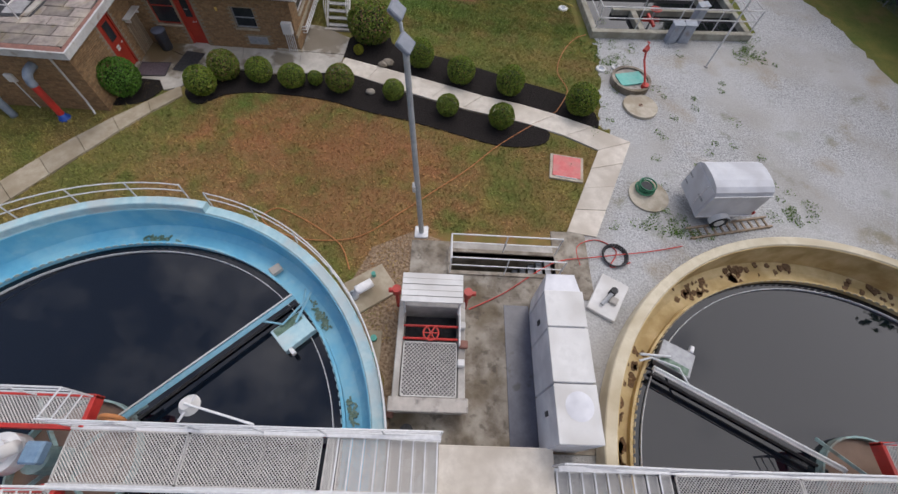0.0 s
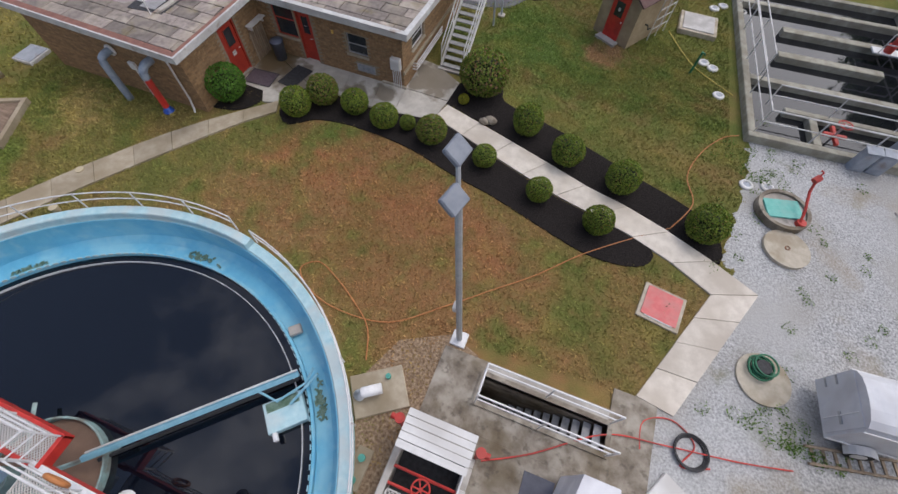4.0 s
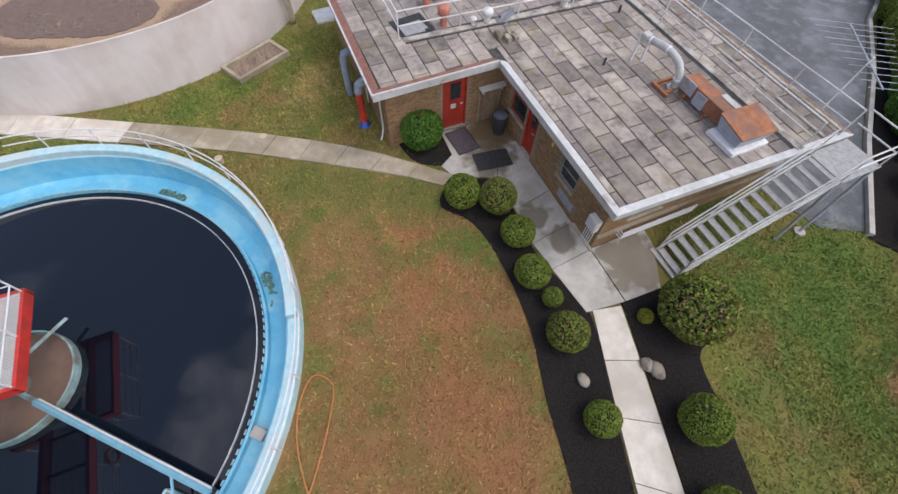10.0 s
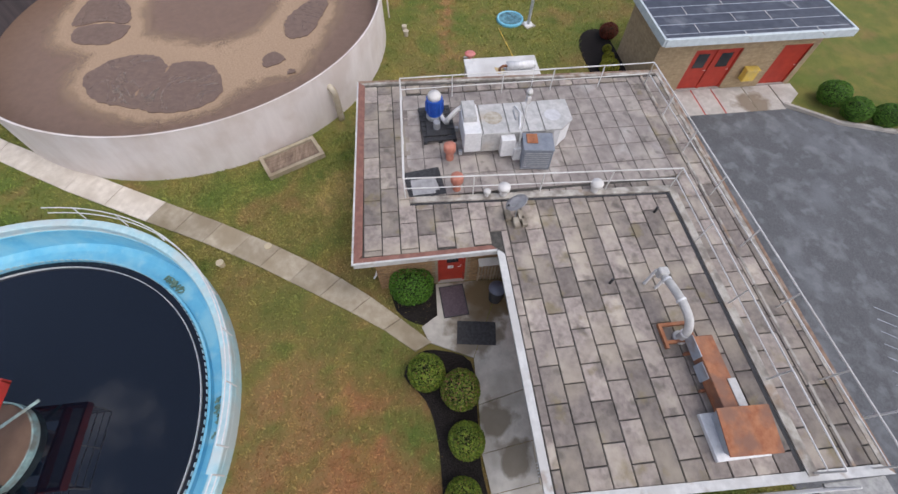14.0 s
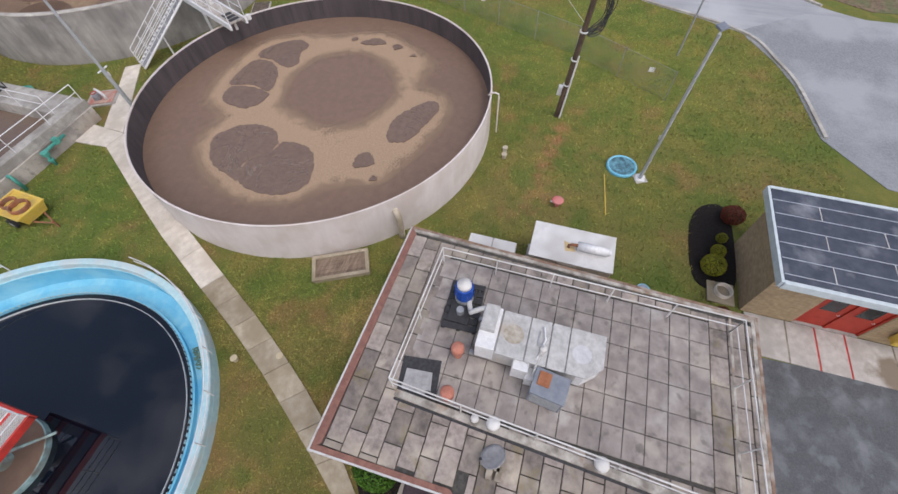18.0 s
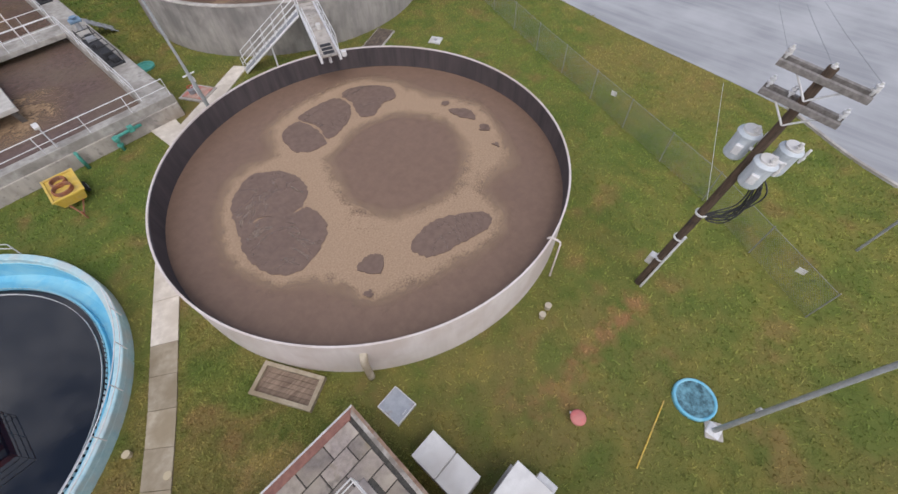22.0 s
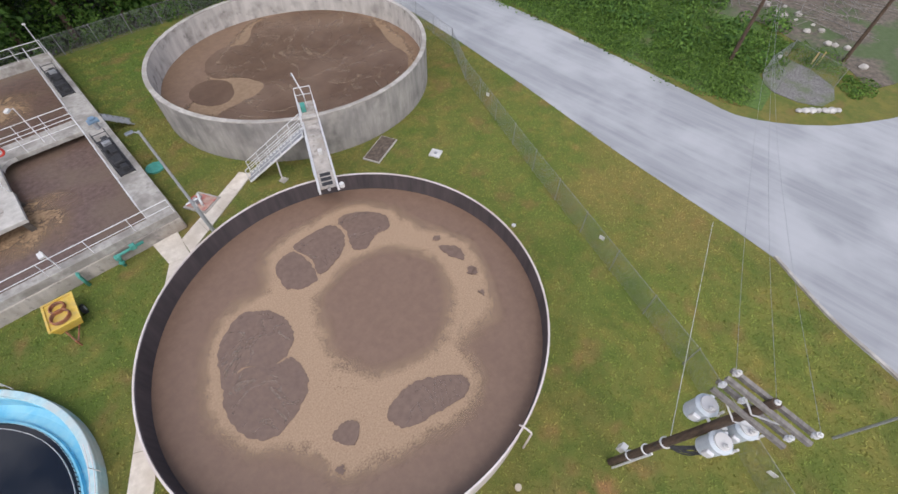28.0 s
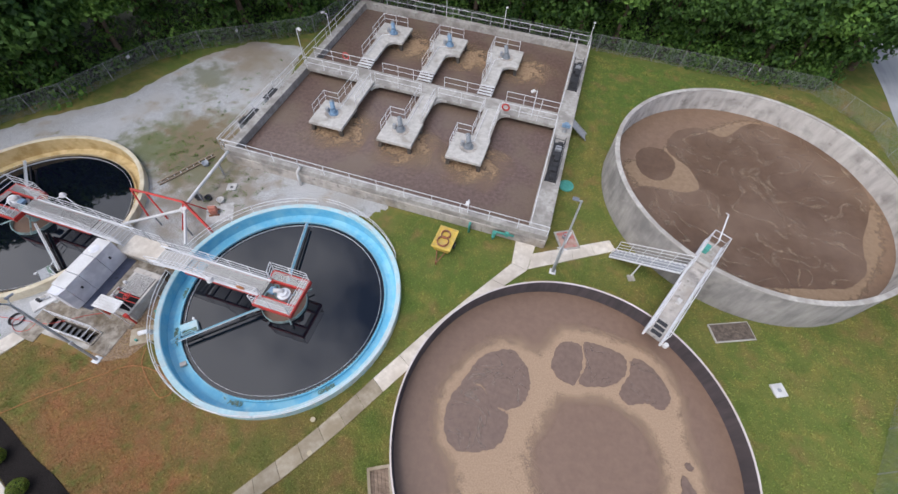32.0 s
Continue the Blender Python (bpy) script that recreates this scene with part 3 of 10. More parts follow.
slabs("footpath", [(-12.1, -20.6), (-12.3, -23.1)], [(-10.95, -20.8), (-10.8, -23.0)], M["path"], "pale concrete footpath to the basin")
slabs("footpath", split([(-12.2, -22.1), (-17.45, -25.2)], 4), split([(-12.15, -20.7), (-18.0, -24.4)], 4), M["path"], "pale concrete footpath to the tank stairs")
M["patio"] = mat("patio", (0.42, 0.39, 0.35), (0.54, 0.51, 0.46), 3.0, 0.85, bump=0.12, big=(0.34, 0.31, 0.27), bigscale=0.8)
for wx, wy, wr in ((-0.5, 1.9, 1.1), (-0.6, 2.4, 0.9), (3.3, 1.75, 0.55), (5.9, 3.6, 1.1), (4.3, 2.0, 0.5), (0.7, 1.4, 0.9)):
    layer(M["patio"], (0.17, 0.14, 0.1), 1.8, -0.05, 0.12, 0.85, (wx, wy, 0.07), wr)
layer(M["patio"], (0.13, 0.085, 0.035), 1.8, -0.05, 0.2, 0.8, (-0.6, 2.1, 0.07), 1.0)
PATIO = thing("patio", 0, 0, 0, 0, "stained pale concrete patio slabs along the brick wall", "patio", kind="structure")
for q in ([(0.85, -0.1), (1.5, 1.25), (-1.2, 2.6), (-1.2, 0.3), (-0.05, 0.25), (0.3, -0.3)], [(1.5, 1.25), (2.9, 1.2), (2.6, 2.62), (-1.2, 2.62)], [(2.9, 1.2), (4.2, 1.1), (4.0, 2.62), (2.6, 2.62)], [(4.2, 1.1), (5.2, 1.2), (5.05, 2.62), (4.0, 2.62)], [(5.2, 1.2), (6.75, 1.4), (6.9, 2.6), (5.05, 2.62)], [(5.03, 2.64), (6.9, 2.62), (6.95, 3.8), (5.7, 4.5), (5.03, 4.6)]):
    cx, cy = sum(p[0] for p in q) / len(q), sum(p[1] for p in q) / len(q)
    part("slab", prism(bmesh.new(), [(x + (cx - x) * 0.012, y + (cy - y) * 0.012) for x, y in q], -0.05, 0.066 + random.uniform(-0.006, 0.004)), M["patio"], PATIO)
M["apron"] = mat("apron", (0.42, 0.39, 0.36), (0.54, 0.51, 0.48), 4.0, 0.85, bump=0.1, big=(0.36, 0.33, 0.3), bigscale=0.9)
layer(M["apron"], (0.2, 0.155, 0.11), 1.5, -0.02, 0.2, 0.9, (-9.0, 15.9, 0.04), 0.9)
APRON = thing("apron", 0, 0, 0, 0, "stained concrete apron with red joints before the garage", "pavement", kind="structure")
AY = [10.9, 12.35, 13.35, 14.35, 15.9, 17.3]
for ya, yb in zip(AY, AY[1:]):
    part("slab", bbox(-10.15, ya + 0.03, -0.05, -8.45, yb - 0.03, 0.05, 0.006), M["apron"], APRON)
part("slab", prism(bmesh.new(), [(-10.15, 17.33), (-8.5, 17.33), (-9.4, 18.4), (-10.15, 18.4)], -0.05, 0.05), M["apron"], APRON)
for ya in AY[1:-1]:
    part("joint", box(bmesh.new(), -10.15, ya - 0.028, -0.05, -8.45, ya + 0.028, 0.04), M["red"] if ya in (13.35, 14.35) else M["concrete_dark"], APRON)
bm = bmesh.new()
for a, b in zip([(8.0, 11.1), (5.1, 14.5), (2.4, 18.1), (-0.4, 21.3), (-3.3, 26.7)], [(5.1, 14.5), (2.4, 18.1), (-0.4, 21.3), (-3.3, 26.7), (-7.9, 38)]):
    m = (Vector((*a, 0)) + Vector((*b, 0))) / 2
    cbox(bm, math.dist(a, b) + 0.05, 0.16, 0.3, pose(m.x, m.y, 0.02, 0, 0, math.degrees(math.atan2(b[1] - a[1], b[0] - a[0]))))
solid("kerb", bm, M["concrete"], "pale concrete kerb round the yard", "kerb")
bm = bmesh.new()
KL = [(-8.7, 17.3), (-7.3, 19.1), (-6.5, 21.3), (-7.5, 25.4), (-9.9, 30), (-12.9, 38)]
for a, b in zip(KL, KL[1:]):
    m = (Vector((*a, 0)) + Vector((*b, 0))) / 2
    cbox(bm, math.dist(a, b) + 0.05, 0.16, 0.3, pose(m.x, m.y, 0.02, 0, 0, math.degrees(math.atan2(b[1] - a[1], b[0] - a[0]))))
solid("kerb", bm, M["concrete"], "pale concrete kerb round the yard", "kerb")
# the slab between the clarifiers, with the stairwell left open
SLAB = thing("concrete_slab", 0, 0, 0, 0, "grey stained concrete slab between the clarifiers", "slab", kind="structure")
for x0, y0, x1, y1 in ((10.45, -8.4, 11.75, -6.55), (11.75, -6.95, 15.05, -6.55), (11.75, -8.4, 15.05, -7.62), (15.05, -8.4, 16.2, -5.95), (10.25, -12.7, 15.75, -8.4)):
    part("slab", bbox(x0, y0, -0.2, x1, y1, 0.05, 0.004), M["concrete_dark"] if y0 < -8 else M["concrete"], SLAB)


def clarifier(c, paint, rim, name_label, raised=None):
    top = thing("clarifier", *c, 0, 0, name_label, "settling tank")
    low = 0.65 if raised is None else 0.42
    part("outer_wall", lathe(bmesh.new(), [(RIM - 0.32, -1.6), (RIM, -1.6), (RIM, low - 0.03), (RIM - 0.03, low), (RIM - 0.29, low), (RIM - 0.32, low - 0.03)], 96), rim, top, "painted concrete rim", smooth=False)
    part("wall_lining", lathe(bmesh.new(), [(RIM - 0.35, -1.0), (RIM - 0.322, -1.0), (RIM - 0.322, low - 0.05), (RIM - 0.35, low - 0.05)], 96), paint, top, smooth=False)
    if raised:
        part("raised_course", lathe(bmesh.new(), [(RIM - 0.3, low - 0.01), (RIM - 0.004, low - 0.01), (RIM - 0.004, 0.62), (RIM - 0.03, 0.65), (RIM - 0.27, 0.65), (RIM - 0.3, 0.62)], 60, 0, 0, *raised), rim, top, "higher stretch of painted rim")
    part("channel_floor", lathe(bmesh.new(), [(6.5, -0.75), (RIM - 0.34, -0.75), (RIM - 0.34, -0.5), (6.95, -0.58), (6.5, -0.58)], 96), paint, top)
    part("weir_wall", ring(bmesh.new(), 6.46, 6.54, -1.5, -0.36, 96), paint, top)
    bm = bmesh.new()
    for i in range(180):
        a = 2 * math.pi * i / 180
        cbox(bm, 0.012, 0.13, 0.09, pose(6.44 * math.cos(a), 6.44 * math.sin(a), -0.33, 0, 0, math.degrees(a)))
    tagged(part("weir_lip", bm, M["blue_pale"] if paint is M["blue"] else M["cream"], top), kind="stuff")
    part("scum_baffle", ring(bmesh.new(), 6.2, 6.215, -0.7, -0.42, 96), M["galv"], top, "thin pale scum baffle")
    part("floor", disc(bmesh.new(), RIM, -1.6, 64), M["dark"], top)
    w = tagged(part("clarifier_water", disc(bmesh.new(), 6.47, -0.5, 96), M["water"]), "still black water mirroring the clouds", "water", kind="structure")
    w.location = (*c, 0)
    return top


clar_blue = clarifier(BLUE, M["blue"], M["blue_pale"], "round clarifier with bright blue painted channel", (80, 261))
clar_yel = clarifier(YEL, M["yellow"], M["cream"], "round clarifier with flaking ochre yellow channel")

# aerobic tank with the foam, and the older concrete tank
tank = thing("digester_tank", *TANK, 0, 0, "round white steel tank of brown foaming sludge", "tank")
part("shell", lathe(bmesh.new(), [(9.04, 0), (9.1, 0), (9.1, 2.3), (9.04, 2.3)], 128), M["tankwall"], tank, "pale pinkish white shell")
part("lining", lathe(bmesh.new(), [(9.0, 0.1), (9.035, 0.1), (9.035, 2.28), (9.0, 2.28)], 128), M["tankdark"], tank, "dark stained inner wall")
part("rim_angle", lathe(bmesh.new(), [(9.035, 2.3), (9.115, 2.3), (9.115, 2.335), (9.035, 2.335)], 128), M["tankwall"], tank, "thin pale steel rim")
M["shell_old"] = mat("shell_old", (0.25, 0.235, 0.222), (0.4, 0.37, 0.345), 1.6, 0.9, bump=0.2, big=(0.12, 0.113, 0.11), bigscale=0.5, biglo=0.46, bighi=0.64, bigamt=0.5, detail=9, stretch=(1, 1, 0.22))
layer(M["shell_old"], (0.48, 0.44, 0.4), 0.7, 0.55, 0.68, 0.5)
old = thing("concrete_tank", *OLD, 0, 0, "round weathered grey concrete tank of brown sludge", "tank")
part("shell", lathe(bmesh.new(), [(10.48, 0), (10.75, 0), (10.75, 3.13), (10.48, 3.13)], 128), M["shell_old"], old)
M["lining_pale"] = mat("lining_pale", (0.4, 0.375, 0.35), (0.55, 0.525, 0.49), 1.6, 0.9, bump=0.15, big=(0.26, 0.24, 0.22), bigscale=0.8, biglo=0.52, bighi=0.7, detail=9, stretch=(1, 1, 0.25))
layer(M["lining_pale"], (0.12, 0.11, 0.1), 1.6, 0.62, 0.74, 0.6)
part("lining", lathe(bmesh.new(), [(10.44, 0.1), (10.478, 0.1), (10.478, 3.12), (10.44, 3.12)], 128), M["lining_pale"], old, "pale streaked inner wall")
part("rim", lathe(bmesh.new(), [(10.42, 3.13), (10.78, 3.13), (10.78, 3.17), (10.75, 3.2), (10.45, 3.2), (10.42, 3.17)], 128), M["concrete"], old, "paler worn concrete rim")
# ---- liquids ----
def blob(pts, n=4, jag=0.06):
    out = smoothed([(*p, 0) for p in pts], n)
    return [(p[0] + random.uniform(-jag, jag), p[1] + random.uniform(-jag, jag)) for p in out]


def skin(name, pts, z, material, parent, label=""):
    """A thin floating layer."""
    return part(name, prism(bmesh.new(), pts, z - 0.03, z), material, parent, label)


sl = tagged(part("tank_sludge", disc(bmesh.new(), 9.0, 1.15, 128, *TANK), M["sludge"]), "brown sludge with tan foam streaks and dark scum islands", "sludge", kind="structure")
M["scum"] = mat("scum", (0.15, 0.099, 0.076), (0.195, 0.131, 0.102), 4.0, 0.6, bump=0.5, detail=8)
FO = [(-9.3, -10.5), (-10.4, -13.3), (-12.2, -14.6), (-14.0, -14.5), (-15.2, -16.4), (-17.8, -16.7), (-20.8, -16.1), (-22.0, -13.9), (-22.6, -11.0), (-23.2, -9.3), (-21.6, -6.6), (-21.0, -5.4), (-19.4, -5.6), (-18.6, -5.0), (-18.0, -3.7), (-16.4, -3.4), (-14.5, -3.9), (-12.2, -4.7), (-11.3, -6.6), (-9.8, -8.3)]
FI = [(-15.3, -11.8), (-16.4, -12.6), (-17.7, -13.0), (-19.2, -12.7), (-20.2, -11.9), (-21.2, -10.1), (-20.7, -8.5), (-19.7, -7.4), (-17.7, -6.4), (-15.9, -6.9), (-15.0, -7.6), (-14.5, -9.3)]


def grown(pts, k):
    cx, cy = sum(p[0] for p in pts) / len(pts), sum(p[1] for p in pts) / len(pts)
    return [(cx + (x - cx) * k, cy + (y - cy) * k) for x, y in pts]


def inside_distance(px, py, poly):
    """Distance to the outline of a polygon, positive inside."""
    d = np.full(px.shape, 1e9)
    odd = np.zeros(px.shape, bool)
    for (x0, y0), (x1, y1) in zip(poly, poly[1:] + poly[:1]):
        ex, ey = x1 - x0, y1 - y0
        t = np.clip(((px - x0) * ex + (py - y0) * ey) / (ex * ex + ey * ey + 1e-12), 0, 1)
        d = np.minimum(d, np.hypot(px - x0 - t * ex, py - y0 - t * ey))
        odd ^= ((y0 > py) != (y1 > py)) & (px < ex * (py - y0) / (ey + 1e-12) + x0)
    return np.where(odd, d, -d)


def film(name, x0, x1, y0, y1, z, cover, material, parent, label, step=0.14):
    """A thin floating film: a fine sheet with a value for how thickly the foam covers it."""
    nx, ny = int((x1 - x0) / step), int((y1 - y0) / step)
    gx, gy = np.meshgrid(np.linspace(x0, x1, nx), np.linspace(y0, y1, ny))
    value = cover(gx, gy).ravel()
    verts = np.stack([gx.ravel(), gy.ravel(), np.full(nx * ny, z)], 1)
    k = (np.arange(ny - 1)[:, None] * nx + np.arange(nx - 1)).ravel()
    faces = np.stack([k, k + 1, k + nx + 1, k + nx], 1)
    faces = faces[value[faces].max(1) > -0.05]
    me = bpy.data.meshes.new(name)
    me.from_pydata(verts.tolist(), [], faces.tolist())
    me.attributes.new("cover", "FLOAT", "POINT").data.foreach_set("value", value.astype(np.float32))
    me.materials.append(material)
    ob = new(name, me)
    ob.parent = parent
    ob["label"] = label
    return ob


def foam_film(name, a, b, fine=11.0, mid=1.6, soft=0.5):
    """Foam whose cover follows the sheet's value, broken up by noise at two scales."""
    m = mat(name, a, b, fine, 0.85, bump=0.5, detail=9)
    n, l = m.node_tree.nodes, m.node_tree.links
    s, out = n["Principled BSDF"], n["Material Output"]
    g, at, f1, f2 = n.new("ShaderNodeNewGeometry"), n.new("ShaderNodeAttribute"), n.new("ShaderNodeTexNoise"), n.new("ShaderNodeTexNoise")
    at.attribute_name = "cover"
    f1.inputs["Scale"].default_value, f1.inputs["Detail"].default_value = fine, 6.0
    f2.inputs["Scale"].default_value, f2.inputs["Detail"].default_value, f2.inputs["Distortion"].default_value = mid, 5.0, 1.2
    l.new(g.outputs["Position"], f1.inputs["Vector"])
    l.new(g.outputs["Position"], f2.inputs["Vector"])
    m1, m2 = n.new("ShaderNodeMath"), n.new("ShaderNodeMath")
    m1.operation = m2.operation = "MULTIPLY_ADD"
    l.new(f1.outputs["Fac"], m1.inputs[0])
    m1.inputs[1].default_value = 0.5
    l.new(at.outputs["Fac"], m1.inputs[2])
    l.new(f2.outputs["Fac"], m2.inputs[0])
    m2.inputs[1].default_value = 0.75
    l.new(m1.outputs["Value"], m2.inputs[2])
    r, t, mx = n.new("ShaderNodeMapRange"), n.new("ShaderNodeBsdfTransparent"), n.new("ShaderNodeMixShader")
    r.inputs["From Min"].default_value, r.inputs["From Max"].default_value, r.inputs["To Max"].default_value = 1.12 - soft, 1.12 + soft, 0.9
    l.new(m2.outputs["Value"], r.inputs["Value"])
    l.new(r.outputs["Result"], mx.inputs["Fac"])
    l.new(t.outputs["BSDF"], mx.inputs[1])
    l.new(s.outputs["BSDF"], mx.inputs[2])
    l.new(mx.outputs["Shader"], out.inputs["Surface"])
    return m


def web(name, a, b, scale, width, amount):
    """Thin branching streaks of foam, clear between them."""
    m = mat(name, a, b, 5.0, 0.6, bump=0.2)
    n, l = m.node_tree.nodes, m.node_tree.links
    geo, f, sb, ab, rg, tr, mx = (n.new(k) for k in ("ShaderNodeNewGeometry", "ShaderNodeTexNoise", "ShaderNodeMath", "ShaderNodeMath", "ShaderNodeMapRange", "ShaderNodeBsdfTransparent", "ShaderNodeMixShader"))
    f.inputs["Scale"].default_value, f.inputs["Detail"].default_value, f.inputs["Distortion"].default_value = scale, 6.0, 1.6
    sb.operation, ab.operation = "SUBTRACT", "ABSOLUTE"
    sb.inputs[1].default_value = 0.5
    rg.inputs["From Min"].default_value, rg.inputs["From Max"].default_value, rg.inputs["To Min"].default_value, rg.inputs["To Max"].default_value = 0.0, width, amount, 0.0
    l.new(geo.outputs["Position"], f.inputs["Vector"])
    l.new(f.outputs["Fac"], sb.inputs[0])
    l.new(sb.outputs["Value"], ab.inputs[0])
    l.new(ab.outputs["Value"], rg.inputs["Value"])
    l.new(rg.outputs["Result"], mx.inputs["Fac"])
    l.new(tr.outputs["BSDF"], mx.inputs[1])
    l.new(n["Principled BSDF"].outputs["BSDF"], mx.inputs[2])
    l.new(mx.outputs["Shader"], n["Material Output"].inputs["Surface"])
    return m


ISLANDS = ([(-9.95, -11.0), (-10.4, -12.6), (-11.0, -13.5), (-12.3, -14.1), (-13.3, -13.4), (-13.7, -12.4), (-13.5, -11.3), (-12.7, -10.7), (-12.0, -10.8), (-10.9, -11.6)], [(-9.85, -11.0), (-10.9, -11.5), (-12.2, -10.7), (-12.9, -10.4), (-12.9, -9.2), (-12.3, -8.5), (-10.9, -7.95), (-10.0, -8.4), (-9.6, -9.6)], [(-14.7, -13.8), (-15.0, -15.5), (-16.1, -15.7), (-16.4, -14.6), (-16.0, -13.2)], [(-16.3, -15.8), (-16.9, -16.1), (-18.6, -15.9), (-18.9, -14.9), (-18.0, -13.8), (-16.4, -13.4), (-16.6, -14.6)], [(-19.1, -15.7), (-19.7, -15.95), (-20.7, -15.4), (-21.4, -14.3), (-21.0, -13.4), (-20.1, -13.5), (-19.2, -13.1), (-18.6, -13.6), (-19.1, -14.8)], [(-14.35, -5.5), (-15.5, -5.8), (-16.5, -5.5), (-17.8, -4.4), (-17.3, -3.75), (-15.8, -4.1), (-14.6, -4.5)], [(-12.2, -6.3), (-12.8, -6.5), (-13.3, -6.1), (-12.7, -5.5)], [(-22.1, -10.4), (-22.8, -9.5), (-22.4, -8.8), (-22.0, -9.6)], [(-22.2, -8.3), (-22.5, -8.0), (-22.2, -7.7), (-21.9, -8.0)], [(-22.3, -11.1), (-22.6, -10.9), (-22.4, -10.7), (-22.15, -10.9)], [(-21.5, -6.9), (-21.75, -6.75), (-21.5, -6.55)], [(-11.6, -5.3), (-11.95, -5.2), (-11.75, -4.95)])
SFO, SFI = blob(FO, 4, 0), blob(FI, 4, 0)


def tank_cover(px, py):
    d_out, d_in = inside_distance(px, py, SFO), -inside_distance(px, py, SFI)
    c = np.minimum(0.47 + d_out * 0.6, 0.38 + d_in * 0.65)
    c = np.clip(c, -0.3, 0.85)
    for pts in ISLANDS:
        c = c + 0.38 * np.exp(-np.maximum(0, -inside_distance(px, py, pts)) / 0.6)
    return np.clip(c, -0.3, 1.0)


M["crack_foam"] = web("crack_foam", (0.26, 0.2, 0.16), (0.38, 0.3, 0.24), 0.42, 0.011, 0.4)
M["foam_tank"] = foam_film("foam_tank", (0.345, 0.228, 0.147), (0.47, 0.335, 0.225), 13.0, 1.0, 0.34)
film("foam_film", -25.0, -7.6, -18.2, -2.0, 1.16, tank_cover, M["foam_tank"], sl, "tan foam film and streaks")
for k, pts in enumerate(ISLANDS):
    skin("scum_island", blob(pts, 9, 0.05), 1.185 + 0.003 * k, M["scum"], sl, "dark cracked scum island")
for pts in (ISLANDS[0], ISLANDS[1], ISLANDS[3], ISLANDS[4], ISLANDS[5]):
    skin("foam_crack", grown(pts, 0.93), 1.222, M["crack_foam"], sl, "pale foam in the cracks of the scum")
sl2 = tagged(part("tank_sludge", disc(bmesh.new(), 10.45, 1.25, 128, *OLD), M["sludge_old"]), "brown sludge with pale swirls and dark islands", "sludge", kind="structure")
M["scum_old"] = mat("scum_old", (0.105, 0.06, 0.034), (0.142, 0.084, 0.05), 1.2, 0.5, bump=0.3, big=(0.185, 0.12, 0.08), bigscale=0.22, biglo=0.45, bighi=0.62, detail=9)
M["swirl"] = web("swirl", (0.33, 0.235, 0.155), (0.43, 0.32, 0.22), 0.3, 0.02, 0.5)
M["pale_old"] = foam_film("pale_old", (0.26, 0.172, 0.105), (0.32, 0.22, 0.14), 3.0, 0.5, 0.12)
MASS = [(-28.3, -41.8), (-31.8, -41.6), (-34.7, -40.0), (-36.4, -36.3), (-36.2, -33.7), (-34.9, -30.1), (-34.6, -27.6), (-33.3, -25.8), (-31.3, -24.9), (-28.8, -24.1), (-26.2, -23.5), (-24.1, -23.4), (-22.5, -23.9), (-20.7, -25.4), (-19.2, -27.5), (-18.3, -29.3), (-19.1, -30.4), (-20.9, -30.7), (-22.5, -30.9), (-23.5, -31.9), (-22.6, -33.9), (-21.2, -35.1), (-21.0, -36.8), (-22.1, -38.6), (-23.8, -39.4), (-25.9, -39.0)]
PALE = ([(-21.0, -36.0), (-22.4, -34.8), (-24.4, -32.8), (-24.4, -30.2), (-21.5, -29.8), (-19.8, -29.4), (-18.5, -30.3), (-17.6, -31.8), (-17.9, -33.0), (-19.5, -33.4)], [(-36.6, -35.0), (-36.9, -32.7), (-35.5, -28.3), (-33.8, -25.3), (-32.1, -24.0), (-29.1, -23.2), (-28.0, -23.9), (-31.1, -25.5), (-33.1, -26.8), (-34.0, -28.3), (-34.3, -30.7)], [(-24.0, -39.0), (-25.4, -40.1), (-27.5, -41.9), (-29.3, -42.4), (-28.6, -40.4), (-26.1, -38.4), (-24.3, -37.8)])


def pale_cover(px, py):
    return np.clip(np.max([0.5 + 0.45 * inside_distance(px, py, blob(q, 4, 0)) for q in PALE], axis=0), -0.3, 0.9)


film("foam_film", -37.4, -16.2, -43.0, -21.8, 1.256, pale_cover, M["pale_old"], sl2, "pale tan scum film", 0.2)
for pts in (MASS, [(-18.5, -34.1), (-19.5, -35.3), (-20.7, -35.2), (-21.6, -34.0), (-21.3, -32.4), (-20.1, -31.4), (-18.8, -32.2)]):
    skin("scum_island", blob(pts, 6, 0.05), 1.266, M["scum_old"], sl2, "darker brown island")
part("swirls", prism(bmesh.new(), blob(grown(MASS, 0.97), 5, 0.1), 1.246, 1.274), M["swirl"], sl2, "pale foamy swirls")

# ---- aeration basin ----
BX0, BX1, BY0, BY1, BZ = -12.9, 13.2, -49.3, -22.95, 1.3
basin = thing("aeration_basin", 0, 0, 0, 0, "rectangular concrete aeration basin of brown water", "basin")
for q in ((BX0, BY1 - 0.6, BX1, BY1), (BX0, BY0, BX1, BY0 + 0.6), (BX1 - 0.75, BY0 + 0.6, BX1, BY1 - 0.6), (BX0, BY0 + 0.6, BX0 + 1.5, BY1 - 0.6)):
    part("wall", bbox(q[0], q[1], 0, q[2], q[3], BZ, 0.02), M["basin_wall"], basin)
part("ledge", bbox(BX0 + 0.05, BY1, 0, BX1, BY1 + 0.12, BZ - 0.45, 0.02), M["concrete_old"], basin, "weathered lower wall face")
